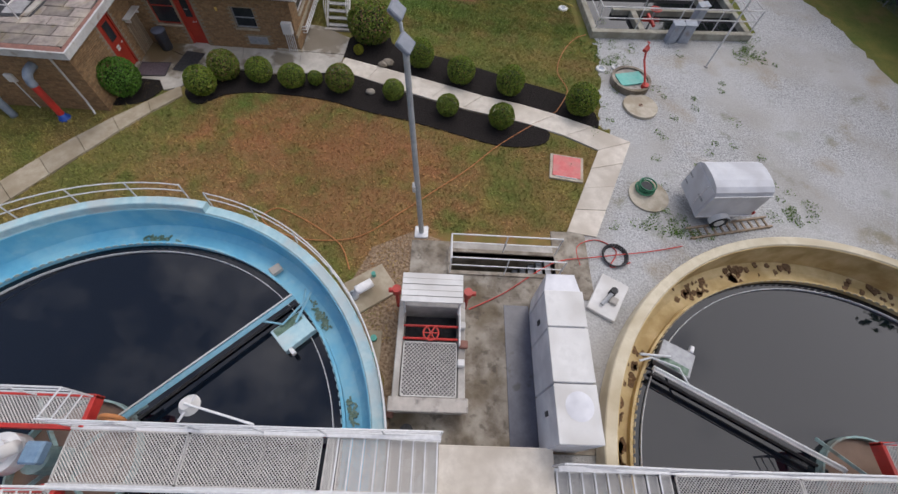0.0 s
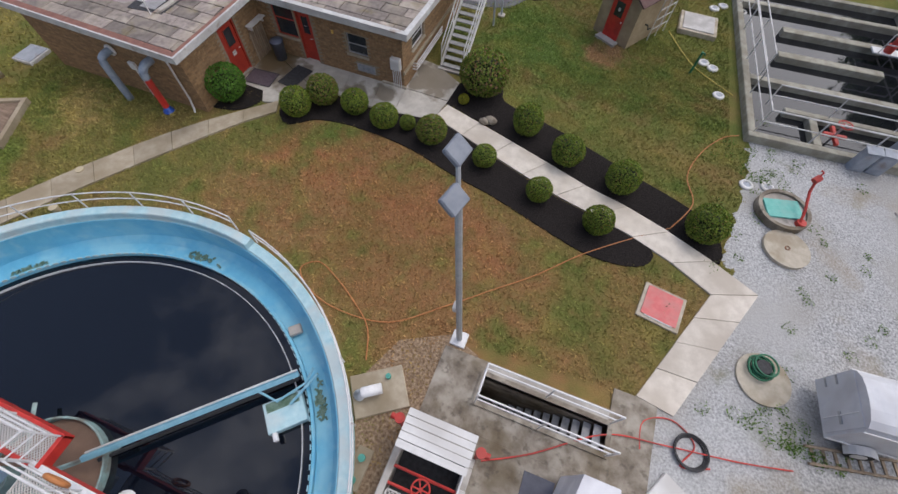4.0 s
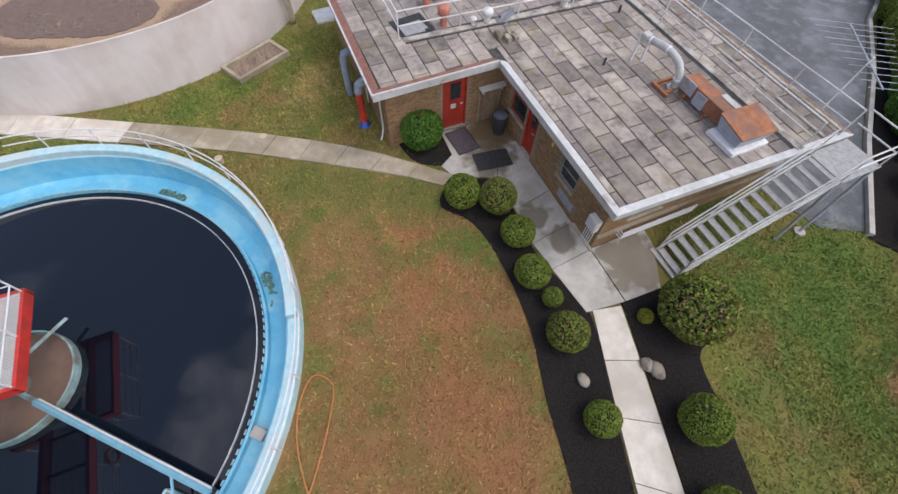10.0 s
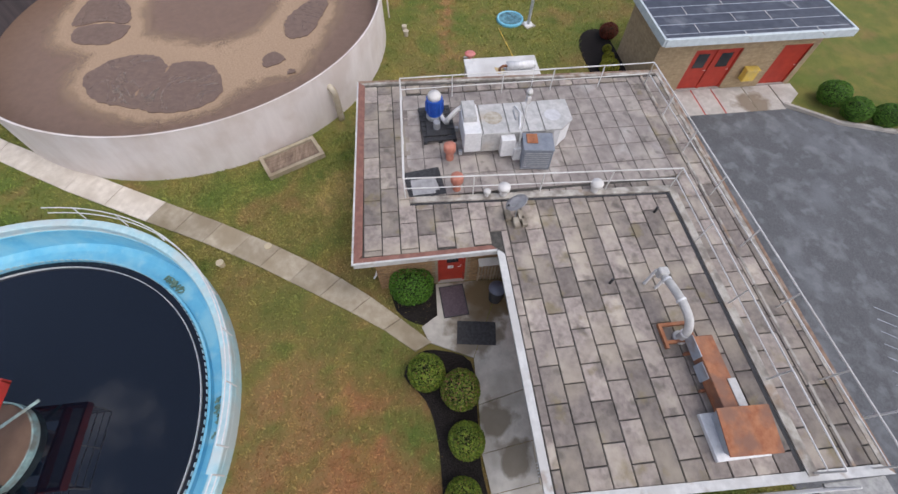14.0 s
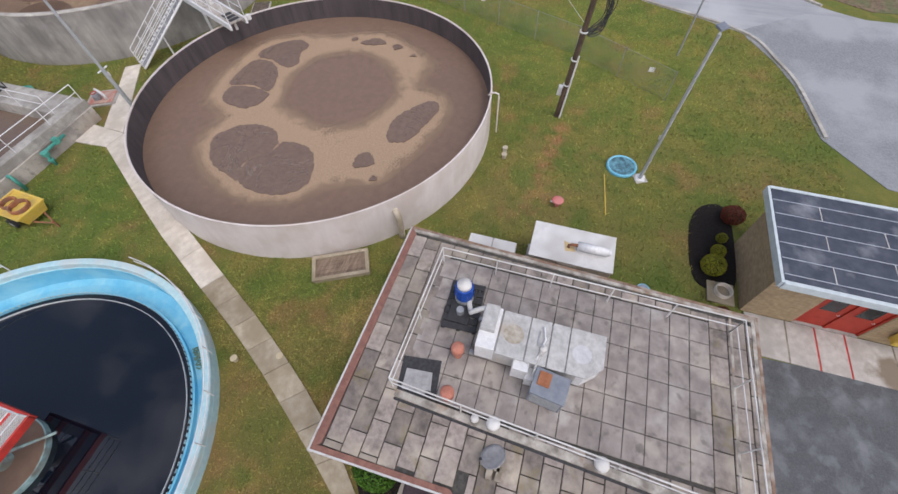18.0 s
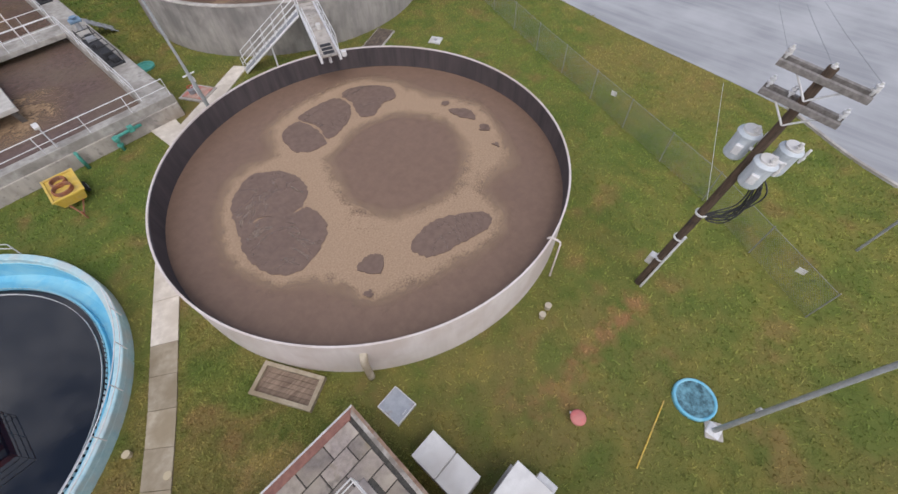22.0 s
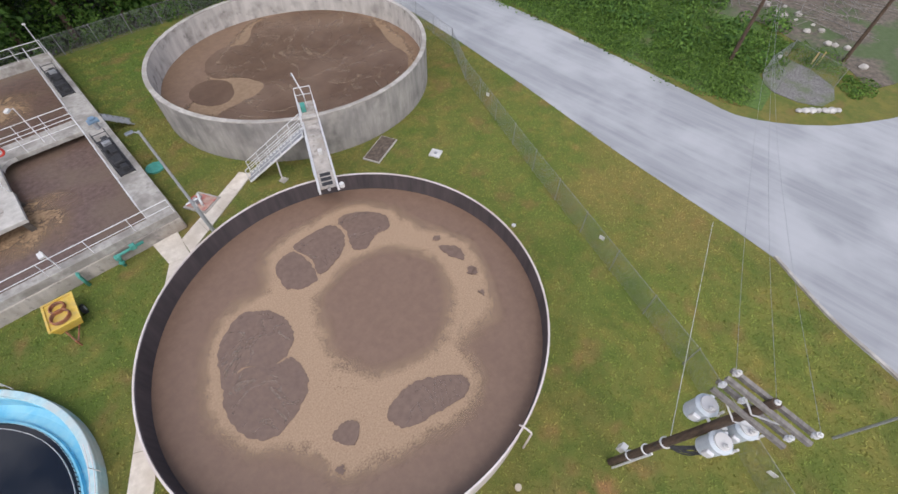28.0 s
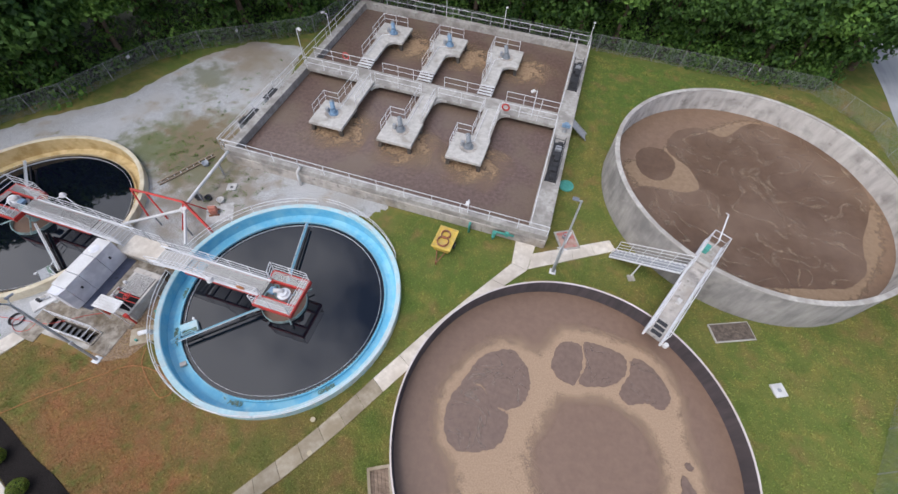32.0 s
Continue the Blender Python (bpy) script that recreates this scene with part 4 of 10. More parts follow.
part("middle_walkway", bbox(BX0 + 1.5, -37.0, 1.0, BX1 - 0.75, -35.1, BZ, 0.02), M["basin_wall"], basin)
tagged(part("basin_water", box(bmesh.new(), BX0 + 1.5, BY0 + 0.6, 0.2, BX1 - 0.75, BY1 - 0.6, 0.62), M["sludge_basin"]), "churning brown aerated water", "water", kind="structure")


def bars(name, parent, pts, h=1.05, z=0.0, r=0.024, gap=1.8, mids=1, material=None, closed=False):
    """A pipe rail on posts along pts: each post, the top rail and the lower rails are parts."""
    material = material or M["galv"]
    pts = [Vector((*p, z)) if len(p) == 2 else Vector(p) for p in pts]
    if closed:
        pts.append(pts[0])
    up = Vector((0, 0, h))
    part("top_rail", pipe(bmesh.new(), [p + up for p in pts], r, 6) if len(pts) > 2 and closed is None else joined([p + up for p in pts], r), material, parent)
    for k in range(mids):
        part("lower_rail", joined([p + up * (k + 1) / (mids + 1) for p in pts], r * 0.85), material, parent)
    for a, b in zip(pts, pts[1:]):
        n = max(1, round((b - a).length / gap))
        for i in range(n):
            p = a + (b - a) * i / n
            part("post", tube(bmesh.new(), p, p + up, r, 6), material, parent)
    if not closed:
        part("post", tube(bmesh.new(), pts[-1], pts[-1] + up, r, 6), material, parent)


def joined(pts, r, n=6):
    bm = bmesh.new()
    for a, b in zip(pts, pts[1:]):
        tube(bm, a, b, r, n)
    return bm


def rails(label, pts, z=0.0, h=1.05, gap=1.8, mids=1, group="pipe railings", r=0.024, material=None):
    top = thing("railing", 0, 0, 0, 0, label, "railing", group)
    bars("railing", top, pts, h, z, r, gap, mids, material)
    return top


G = "galvanised pipe railing bolted to the basin wall"
rails(G, [(BX1 - 0.15, BY1 - 0.1), (BX0 + 0.1, BY1 - 0.1)], BZ, 0.95, 2.2)
rails(G, [(BX1 - 0.15, BY1 - 0.1), (BX1 - 0.15, BY0 + 0.15)], BZ, 1.05, 2.2)
rails(G, [(BX1 - 0.15, BY0 + 0.15), (BX0 + 0.15, BY0 + 0.15), (BX0 + 0.15, BY0 + 4)], BZ, 1.05, 2.2)
rails(G, [(BX0 + 1.45, BY1 - 0.7), (BX0 + 1.45, -35.0)], BZ, 1.05, 2.2)
rails(G, [(BX0 + 1.45, -37.3), (BX0 + 1.45, BY0 + 0.7)], BZ, 1.05, 2.2)
rails(G, [(BX1 - 0.75, -36.9), (6.9, -36.9)], BZ, 1.05, 1.8)
rails(G, [(5.4, -36.9), (0.8, -36.9)], BZ, 1.05, 1.8)
rails(G, [(-0.7, -36.9), (-5.1, -36.9)], BZ, 1.05, 1.8)
rails(G, [(-6.6, -36.9), (BX0 + 1.5, -36.9)], BZ, 1.05, 1.8)
rails(G, [(BX1 - 0.75, -35.2), (7.1, -35.2)], BZ, 1.05, 1.8)
rails(G, [(5.45, -35.2), (0.95, -35.2)], BZ, 1.05, 1.8)
rails(G, [(-0.65, -35.2), (-5.0, -35.2)], BZ, 1.05, 1.8)
rails(G, [(-6.5, -35.2), (BX0 + 1.5, -35.2)], BZ, 1.05, 1.8)


M["motorblue"] = mat("motorblue", (0.13, 0.22, 0.33), (0.2, 0.31, 0.43), 5.0, 0.5, bump=0.05)
M["motorgrey"] = mat("motorgrey", (0.16, 0.18, 0.2), (0.25, 0.27, 0.29), 5.0, 0.5, bump=0.05)
M["wet_leg"] = mat("wet_leg", (0.05, 0.042, 0.036), (0.1, 0.085, 0.072), 5.0, 0.6, bump=0.2)
M["deck"] = mat("deck", (0.42, 0.4, 0.37), (0.56, 0.535, 0.5), 2.5, 0.9, bump=0.15, big=(0.3, 0.27, 0.23), bigscale=0.9, biglo=0.52, bighi=0.7)


def fillet(x, y, r, sx, sy, z0, z1):
    """The concave corner piece between a footbridge and a slab."""
    arc = [(x + sx * (r - r * math.cos(a)), y + sy * (r - r * math.sin(a))) for a in np.linspace(0, math.pi / 2, 7)]
    return prism(bmesh.new(), ([(x, y)] + arc[::-1]) if sx * sy > 0 else ([(x, y)] + arc), z0, z1)


def aerator(x0, near, y, tint):
    """A concrete platform on four legs with a bridge to the walkway, a rail, and a mixer motor."""
    s = 1 if near else -1
    t = thing("aerator_platform", x0, y, 0, 0, "concrete aerator platform on dark legs with a motor", "aerator", "aerator platforms in the basin")
    zt = 1.55
    part("deck", bbox(0, 0 if near else -3.1, zt - 0.26, 3.0 if near else 3.2, 3.1 if near else 0, zt, 0.02), M["deck"], t)
    bx0, bx1, yy = (0.1, 1.55, (-4.0, -0.005)) if near else (1.35, 2.75, (0.005, 3.55))
    part("footbridge", bbox(bx0, yy[0], zt - 0.25, bx1, yy[1], zt - 0.01, 0.02), M["deck"], t)
    if near:
        part("corner_fillet", fillet(bx0 - 0.002, -4.0, 0.9, -1, 1, zt - 0.5, zt - 0.25), M["deck"], t)
    else:
        part("corner_fillet", fillet(bx0 - 0.002, 0.005, 0.8, -1, 1, zt - 0.25, zt - 0.012), M["deck"], t)
    for lx in (0.3, 2.7):
        for ly in (0.3, 2.8):
            part("leg", tube(bmesh.new(), (lx + (0.15 if lx > 1 else -0.15), (ly + (0.12 if ly > 1 else -0.12)) * s, 0.3), (lx, ly * s, zt - 0.265), 0.2, 4), M["wet_leg"], t, "dark wet splayed leg")
    if near:
        bars("rail", t, [(1.6, -3.6, zt), (1.6, 0.1, zt), (2.9, 0.1, zt), (2.9, 2.2, zt)], 1.0, gap=1.3)
        bars("rail", t, [(0.2, -3.6, zt), (0.2, -0.2, zt)], 1.0, gap=1.6)
    else:
        bars("rail", t, [(2.7, 3.5, zt), (2.7, 0.1, zt), (3.1, 0.05, zt), (3.1, -3.0, zt), (0.5, -3.0, zt)], 1.0, gap=1.4)
        for k in range(4):
            part("step", bbox(bx0 + 0.02, 3.62 + 0.36 * k, zt - 0.06 - 0.05 * k, bx1 - 0.02, 3.86 + 0.36 * k, zt - 0.02 - 0.05 * k, 0.01), M["white"], t, "white painted tread")
        for q in (bx0 + 0.03, bx1 - 0.03):
            part("step_stringer", tube(bmesh.new(), (q, 3.5, zt - 0.09), (q, 5.0, zt - 0.29), 0.04, 4), M["steel"], t)
    cx, cy = 1.5, 1.45 * s
    m = part("gear_box", drum(drum(bmesh.new(), 0.42, zt, zt + 0.1, 18, cx, cy), 0.3, zt + 0.1, zt + 0.42, 18, cx, cy, 0.24), tint, t)
    bm = bmesh.new()
    tube(bm, (cx, cy - 0.05, zt + 0.42), (cx + 0.2, cy - 0.36, zt + 0.8), 0.2, 14)
    part("motor", bm, tint, m)
    bm = bmesh.new()
    tube(bm, (cx + 0.21, cy - 0.375, zt + 0.82), (cx + 0.27, cy - 0.48, zt + 0.96), 0.215, 14, 0.15)
    part("motor_cap", bm, M["motorgrey"], m)
    part("junction_box", bbox(cx + 0.4, cy - 0.14, zt, cx + 0.66, cy + 0.14, zt + 0.45, 0.02), M["steel"], m)
    part("conduit", pipe(bmesh.new(), [(bx1 - 0.3, yy[0] + 0.3 if near else yy[1] - 0.3, zt + 0.03), (bx1 - 0.3, 0.6 * s, zt + 0.03), (cx + 0.2, 1.1 * s, zt + 0.03)], 0.03, 6), M["galv"], t)
    part("stain", disc(bmesh.new(), 0.75, zt + 0.004, 20, cx, cy), M["concrete_old"], t)
    return t


for i, x0 in enumerate((5.4, -0.7, -6.6)):
    aerator(x0, True, -31.1, M["motorblue"] if i == 0 else M["motorgrey"])
    aerator(x0 + 0.05, False, -42.0, M["motorblue"] if i != 2 else M["motorgrey"])
M["froth"] = foam_film("froth", (0.25, 0.16, 0.09), (0.43, 0.29, 0.175), 5.0, 1.6, 0.4)


def froth_cover(px, py):
    return 1.12 - 0.3 * np.hypot(px, py * 1.1) + 0.12 * np.sin(5 * np.arctan2(py, px) + 3 * np.hypot(px, py))


for x, y in ((6.0, -28.6), (0.0, -28.6), (-5.8, -28.6), (4.9, -43.0), (-1.2, -43.0), (-7.0, -43.0)):
    w = tagged(film("froth", -3.4, 3.4, -3.2, 3.2, 0.63, froth_cover, M["froth"], None, "tan froth churned up below the aerator", 0.16), "tan froth churned up below the aerator", "froth", "froth patches in the basin", "stuff")
    w.location = (x, y - 0.4, 0)
for y in (-30.6, -43.0):
    t = thing("cable_tray", -12.1, y, BZ, 0, "black plastic cable rack on the basin walkway", "cable rack", "cable racks on the walkway")
    part("base", bbox(-0.42, -2.3, 0, 0.42, 2.3, 0.1, 0.01), M["dark"], t)
    for k in range(7):
        part("reel", bbox(-0.3, -2.15 + 0.63 * k, 0.1, 0.1 + 0.1 * (k % 3), -1.67 + 0.63 * k, 0.4 + 0.1 * (k % 2), 0.03), M["dark"] if k != 1 else M["steel"], t)
    for q in (-0.43, 0.43):
        part("rack_rail", joined([(q, -2.35, 0), (q, -2.35, 0.75), (q, 2.35, 0.75), (q, 2.35, 0)], 0.03), M["dark"], t)
    for k in range(5):
        part("rack_bar", tube(bmesh.new(), (-0.43, -2.0 + k, 0.72), (0.43, -2.0 + k, 0.72), 0.025, 6), M["dark"], t)
# railed strip with dark boxes outside the east wall
rails(G, [(13.3, -23.9), (14.5, -23.9), (14.5, -32.2)], 0.0, 1.15, 1.7)
for x, y, w in ((13.95, -30.9, 0.8), (13.95, -27.9, 0.7), (14.1, -26.9, 0.45)):
    t = thing("control_box", x, y, 0, 0, "dark blue-grey steel box beside the basin wall", "box", "boxes beside the basin")
    part("body", bbox(-0.25, -w, 0, 0.25, w, 0.85, 0.02), M["motorgrey"], t)
    part("lid", bbox(-0.28, -w - 0.03, 0.85, 0.28, w + 0.03, 0.89, 0.01), M["dark"], t)


def flood_post(x, y, z, h, rz, label):
    t = thing("flood_lamp", x, y, z, rz, label, "lamp", "small lamps on the basin walls")
    part("post", tube(bmesh.new(), (0, 0, 0), (0, 0, h), 0.035, 8), M["galv"], t)
    part("arm", tube(bmesh.new(), (0, 0, h - 0.05), (0.3, 0, h + 0.05), 0.02, 6), M["galv"], t)
    part("head", cbox(bmesh.new(), 0.34, 0.24, 0.12, pose(0.42, 0, h + 0.06, 0, 15, 0)), M["white"], t)


for x, y, h, rz in ((12.9, -35.6, 3.4, 160), (-9.2, -35.6, 2.6, 40), (-6.9, -23.2, 1.4, 90), (12.9, -41.0, 2.2, 0), (10.0, -49.1, 2.0, -90), (3.0, -49.1, 2.0, -90), (-3.5, -49.1, 2.0, -90), (-12.6, -49.1, 2.2, -90)):
    flood_post(x, y, BZ, h, rz, "slim galvanised post with a white flood lamp")
for x, y, z in ((6.1, -23.2, 0.9), (9.3, -37.2, 2.0), (-6.9, -35.1, 2.0)):
    t = thing("life_ring", x, y, z, 0, "faded red life ring hung on the rail", "life ring", "life rings")
    bm = bmesh.new()
    lathe(bm, [(0.3 + 0.07 * math.cos(a), 0.07 * math.sin(a)) for a in np.linspace(0, 2 * math.pi, 8, endpoint=False)], 20)
    bm.transform(pose(0, 0, 0, 90, 0, 0))
    part("ring", bm, M["red"], t, smooth=True)
t = thing("valve_drive", -12.3, -34.6, BZ, 0, "blue electric valve drive on the basin walkway", "valve")
part("pedestal", drum(bmesh.new(), 0.16, 0, 0.5, 12), M["steel"], t)
part("motor", tube(bmesh.new(), (-0.35, 0, 0.62), (0.35, 0, 0.62), 0.17, 12), M["motorblue"], t)
part("hand_wheel", drum(bmesh.new(), 0.22, 0.82, 0.86, 16), M["motorblue"], t)
part("stem", tube(bmesh.new(), (0, 0, 0.5), (0, 0, 0.83), 0.05, 8), M["steel"], t)
# steps down from the basin walkway
t = thing("steps", BX0, -36.2, 0, 0, "short grey steel steps beside the basin wall", "steps")
for k in range(5):
    part("tread", bbox(-0.3 - 0.27 * k, -0.45, 1.05 - 0.22 * k, -0.02 - 0.27 * k, 0.45, 1.09 - 0.22 * k, 0.006), M["steel"], t)
for sy in (-0.47, 0.47):
    part("stringer", tube(bmesh.new(), (0, sy, 1.2), (-1.5, sy, 0.05), 0.05, 6), M["steel"], t)
# teal pipes at the basin's corner
t = thing("teal_pipework", -9.6, -22.6, 0, 0, "teal painted water pipe and valve on the basin wall", "pipe")
part("pipe", pipe(bmesh.new(), [(-1.0, -0.05, 0.75), (0.3, 0.0, 0.75), (0.42, 0.1, 0.7), (0.45, 0.12, 0.0)], 0.085, 10), M["teal"], t, smooth=True)
part("flange", drum(bmesh.new(), 0.15, 0.3, 0.38, 12, 0.45, 0.12), M["teal"], t)
part("elbow_body", bbox(0.28, -0.06, 0.6, 0.58, 0.26, 0.86, 0.05), M["teal"], t)
part("valve", bbox(-0.6, -0.12, 0.66, -0.32, 0.14, 1.0, 0.03), M["teal"], t)
t = thing("teal_pipework", -7.3, -22.6, 0, 0, "teal painted pipe stub on the basin wall", "pipe")
part("pipe", pipe(bmesh.new(), [(0, -0.1, 0.9), (0, 0.06, 0.9), (0, 0.12, 0.8), (0, 0.12, 0.0)], 0.09, 10), M["teal"], t, smooth=True)
t = thing("wall_pipe", 6.5, -22.75, 0, 0, "pale pipe bent over the basin wall", "pipe")
part("pipe", pipe(bmesh.new(), [(0, -0.4, 1.36), (0, -0.05, 1.42), (0, 0.15, 1.3), (0, 0.2, 0.9), (0, 0.2, 0.0)], 0.11, 10), M["white"], t, smooth=True)

# ---- bridge between the tanks ----
A, B = Vector((-19.75, -16.95, 2.95)), Vector((-23.35, -24.8, 2.95))
L = (B - A).length
t = thing("tank_bridge", A.x, A.y, 0, math.degrees(math.atan2(B.y - A.y, B.x - A.x)), "galvanised grating bridge joining the two round tanks", "bridge")
part("grating", bbox(-0.3, -0.45, 2.88, L, 0.45, 2.95, 0.006), M["concrete_old"], t, "fine grey bar grating")
for sy in (-0.52, 0.52):
    part("beam", bbox(-0.35, sy - 0.06, 2.62, L + 0.05, sy + 0.06, 2.96, 0.01), M["galv"], t)
    bars("rail", t, [(-0.3, sy, 2.95), (L, sy, 2.95)] if sy < 0 else [(-0.3, sy, 2.95), (3.3, sy, 2.95)], 1.05, gap=1.5)
bars("rail", t, [(5.0, 0.52, 2.95), (L, 0.52, 2.95), (L, -0.52, 2.95)], 1.05, gap=1.5)
part("hoist", pipe(bmesh.new(), [(L - 0.7, 0, 2.95), (L - 0.7, 0, 3.9), (L + 1.6, 0.4, 4.2), (L + 2.4, 0.5, 3.6)], 0.045, 8), M["galv"], t)
part("hoist_winch", bbox(L - 1.3, 0.1, 2.95, L - 0.75, 0.4, 3.4, 0.03), M["teal"], t, "pale teal winch box")
part("control_box", bbox(2.6, -0.2, 2.95, 2.9, 0.05, 3.25, 0.02), M["white"], t)
for k in range(3):
    part("hatch_plate", bbox(-0.1 + 0.4 * k, -0.3, 2.95, 0.18 + 0.4 * k, 0.3, 2.98, 0.01), M["dark"], t)
part("lamp_globe", drum(bmesh.new(), 0.14, 2.75, 3.0, 12, -0.25, -0.75), M["white"], t, "small white lamp")
for px in (0.2, 4.6):
    part("support", tube(bmesh.new(), (px, 0, 2.62), (px, 0, 0.0 if px > 1 else 2.3), 0.08, 8), M["galv"], t)
P0, P1 = Vector((-17.75, -24.05, 0.1)), Vector((-21.35, -22.0, 2.95))
D = (P1 - P0)
t = thing("tank_stairs", 0, 0, 0, 0, "long galvanised stair with pipe rails up to the tank bridge", "stairs")
W = Vector((-D.y, D.x, 0)).normalized() * 0.42
for k in range(16):
    c = P0 + D * ((k + 0.5) / 16)
    part("tread", cbox(bmesh.new(), 0.27, 0.82, 0.035, pose(c.x, c.y, c.z, 0, 0, math.degrees(math.atan2(D.y, D.x)))), M["steel"], t)
for s in (-1, 1):
    part("stringer", tube(bmesh.new(), P0 + W * s, P1 + W * s, 0.07, 6), M["galv"], t)
    bars("rail", t, [P0 + W * s * 1.1, P1 + W * s * 1.1], 1.0, gap=1.1, mids=2)
part("support", tube(bmesh.new(), (-19.2, -22.6, 0), (-19.4, -22.9, 1.5), 0.05, 8), M["galv"], t)
t = thing("footing", -19.2, -22.4, 0, 20, "small square concrete footing in the grass", "footing")
part("pad", bbox(-0.25, -0.25, 0, 0.25, 0.25, 0.06, 0.01), M["concrete"], t)
# ---- clarifier bridges ----
def grating(x0, y0, x1, y1, z, parent, name="grating", st=0.1):
    """An expanded-metal panel: a frame and two ways of slanted strands."""
    bm = bmesh.new()
    for a, b, c, d in ((x0, y0, x1, y0 + 0.03), (x0, y1 - 0.03, x1, y1), (x0, y0, x0 + 0.03, y1), (x1 - 0.03, y0, x1, y1)):
        box(bm, a, b, z - 0.03, c, d, z + 0.006)
    w, h = x1 - x0, y1 - y0
    k = -h
    while k < w:
        for s in (1, -1):
            xa, xb = max(k, 0), min(k + h, w)
            if xb - xa < 0.02:
                continue
            ya, yb = xa - k, xb - k
            if s < 0:
                ya, yb = h - ya, h - yb
            tube(bm, (x0 + xa, y0 + ya, z - 0.01), (x0 + xb, y0 + yb, z - 0.01), 0.012, 3)
        k += st
    return part(name, bm, M["tread"], parent, "pale expanded metal")


M["tread"] = mat("tread", (0.48, 0.46, 0.44), (0.6, 0.58, 0.55), 8.0, 0.6, metal=0.2, bump=0.05)
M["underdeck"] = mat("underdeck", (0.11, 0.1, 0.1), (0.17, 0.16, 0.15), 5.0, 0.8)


def bridge(c, s, label):
    """A clarifier bridge from the landing (s: the way out from the middle along x) to the drive platform."""
    t = thing("clarifier_bridge", c[0], c[1] + 0.28, 0, 0 if s > 0 else 180, label, "bridge", "clarifier bridges")
    z = 1.25
    for k in range(6):
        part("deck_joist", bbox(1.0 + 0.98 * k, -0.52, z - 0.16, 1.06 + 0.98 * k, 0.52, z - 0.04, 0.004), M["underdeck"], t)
    for x0, x1 in ((0.75, 3.3), (3.32, 6.25)):
        grating(x0, -0.52, x1, 0.52, z, t, "grating", 0.075)
    for sy in (-0.58, 0.58):
        part("side_beam", bbox(0.6, sy - 0.05, z - 0.32, 6.3, sy + 0.05, z - 0.03, 0.012), M["red"], t, "red painted steel beam")
        part("top_flange", bbox(0.7, sy - 0.06, z - 0.028, 8.9, sy + 0.06, z + 0.0, 0.006), M["galv"], t)
        bars("rail", t, [(0.7, sy, z), (6.3, sy, z), (8.9, sy * 1.12, z - 0.45)], 1.0, gap=1.35, mids=2, r=0.022)
    for k in range(9):
        st = grating(6.34 + 0.28 * k, -0.53, 6.6 + 0.28 * k, 0.53, z - 0.03 - 0.05 * k, t, "tread", 0.05)
        part("nosing", bbox(6.57 + 0.28 * k, -0.53, z - 0.035 - 0.05 * k, 6.61 + 0.28 * k, 0.53, z - 0.015 - 0.05 * k, 0.004), M["galv"], st)
    for sy in (-0.56, 0.56):
        part("stringer", tube(bmesh.new(), (6.3, sy, z - 0.06), (8.9, sy, z - 0.52), 0.05, 6), M["galv"], t)
    # drive platform
    for x0, y0, x1, y1 in ((-1.55, 0.55, 0.9, 1.2), (-1.55, -1.3, 0.9, -0.65), (-1.55, -0.65, -1.2, 0.55)):
        grating(x0, y0, x1, y1, z, t, "platform_grating", 0.075)
    for x0, y0, x1, y1 in ((-1.6, 0.5, 0.72, 0.6), (-1.6, -0.7, 0.72, -0.6), (0.88, 0.55, 0.98, 1.24), (0.88, -1.34, 0.98, -0.65), (-1.62, 1.18, 0.98, 1.26), (-1.62, -1.36, 0.98, -1.28), (-1.66, -1.36, -1.56, 1.26)):
        part("platform_beam", bbox(x0, y0, z - 0.3, x1, y1, z + 0.02, 0.012), M["red"], t, "red painted steel beam")
    bars("rail", t, [(0.75, 0.62, z), (0.92, 1.2, z), (-1.58, 1.2, z), (-1.58, -1.3, z), (0.92, -1.3, z), (0.75, -0.64, z)], 1.0, gap=1.1, mids=2, r=0.022)
    d = part("drive", drum(drum(bmesh.new(), 0.42, z - 0.35, z + 0.02, 20, -0.5, 0), 0.26, z + 0.02, z + 0.22, 20, -0.5, 0), M["galv"], t, "pale grey gear drive")
    bm = bmesh.new()
    tube(bm, (-0.5, -0.1, z + 0.2), (0.05, 0.12, z + 0.32), 0.14, 14)
    part("motor", bm, M["white"], d, smooth=True)
    part("gear_case", bbox(0.05, -0.2, z - 0.1, 0.45, 0.25, z + 0.16, 0.04), M["motorblue"], d, "blue gear case")
    # life ring and the pulley on its jib
    lr = part("life_ring", lathe(bmesh.new(), [(0.22 + 0.05 * math.cos(a), 0.05 * math.sin(a)) for a in np.linspace(0, 2 * math.pi, 8, endpoint=False)], 20), M["hose_orange"], t, "faded orange life ring", smooth=True)
    lr.matrix_local = pose(1.9, 0.68, z + 0.55, 80, 0, 0)
    j = part("jib", tube(bmesh.new(), (3.5, 0.62, z + 1.0), (3.75, 1.1, z + 1.15), 0.03, 6), M["galv"], t)
    part("lamp_head", drum(bmesh.new(), 0.22, z + 0.95, z + 1.15, 16, 3.6, 0.95, 0.12), M["white"], j, "white bell-shaped lamp")
    part("lamp_arm", tube(bmesh.new(), (3.6, 0.95, z + 1.2), (5.0, 0.62, z + 0.95), 0.025, 6), M["galv"], j)
    return t


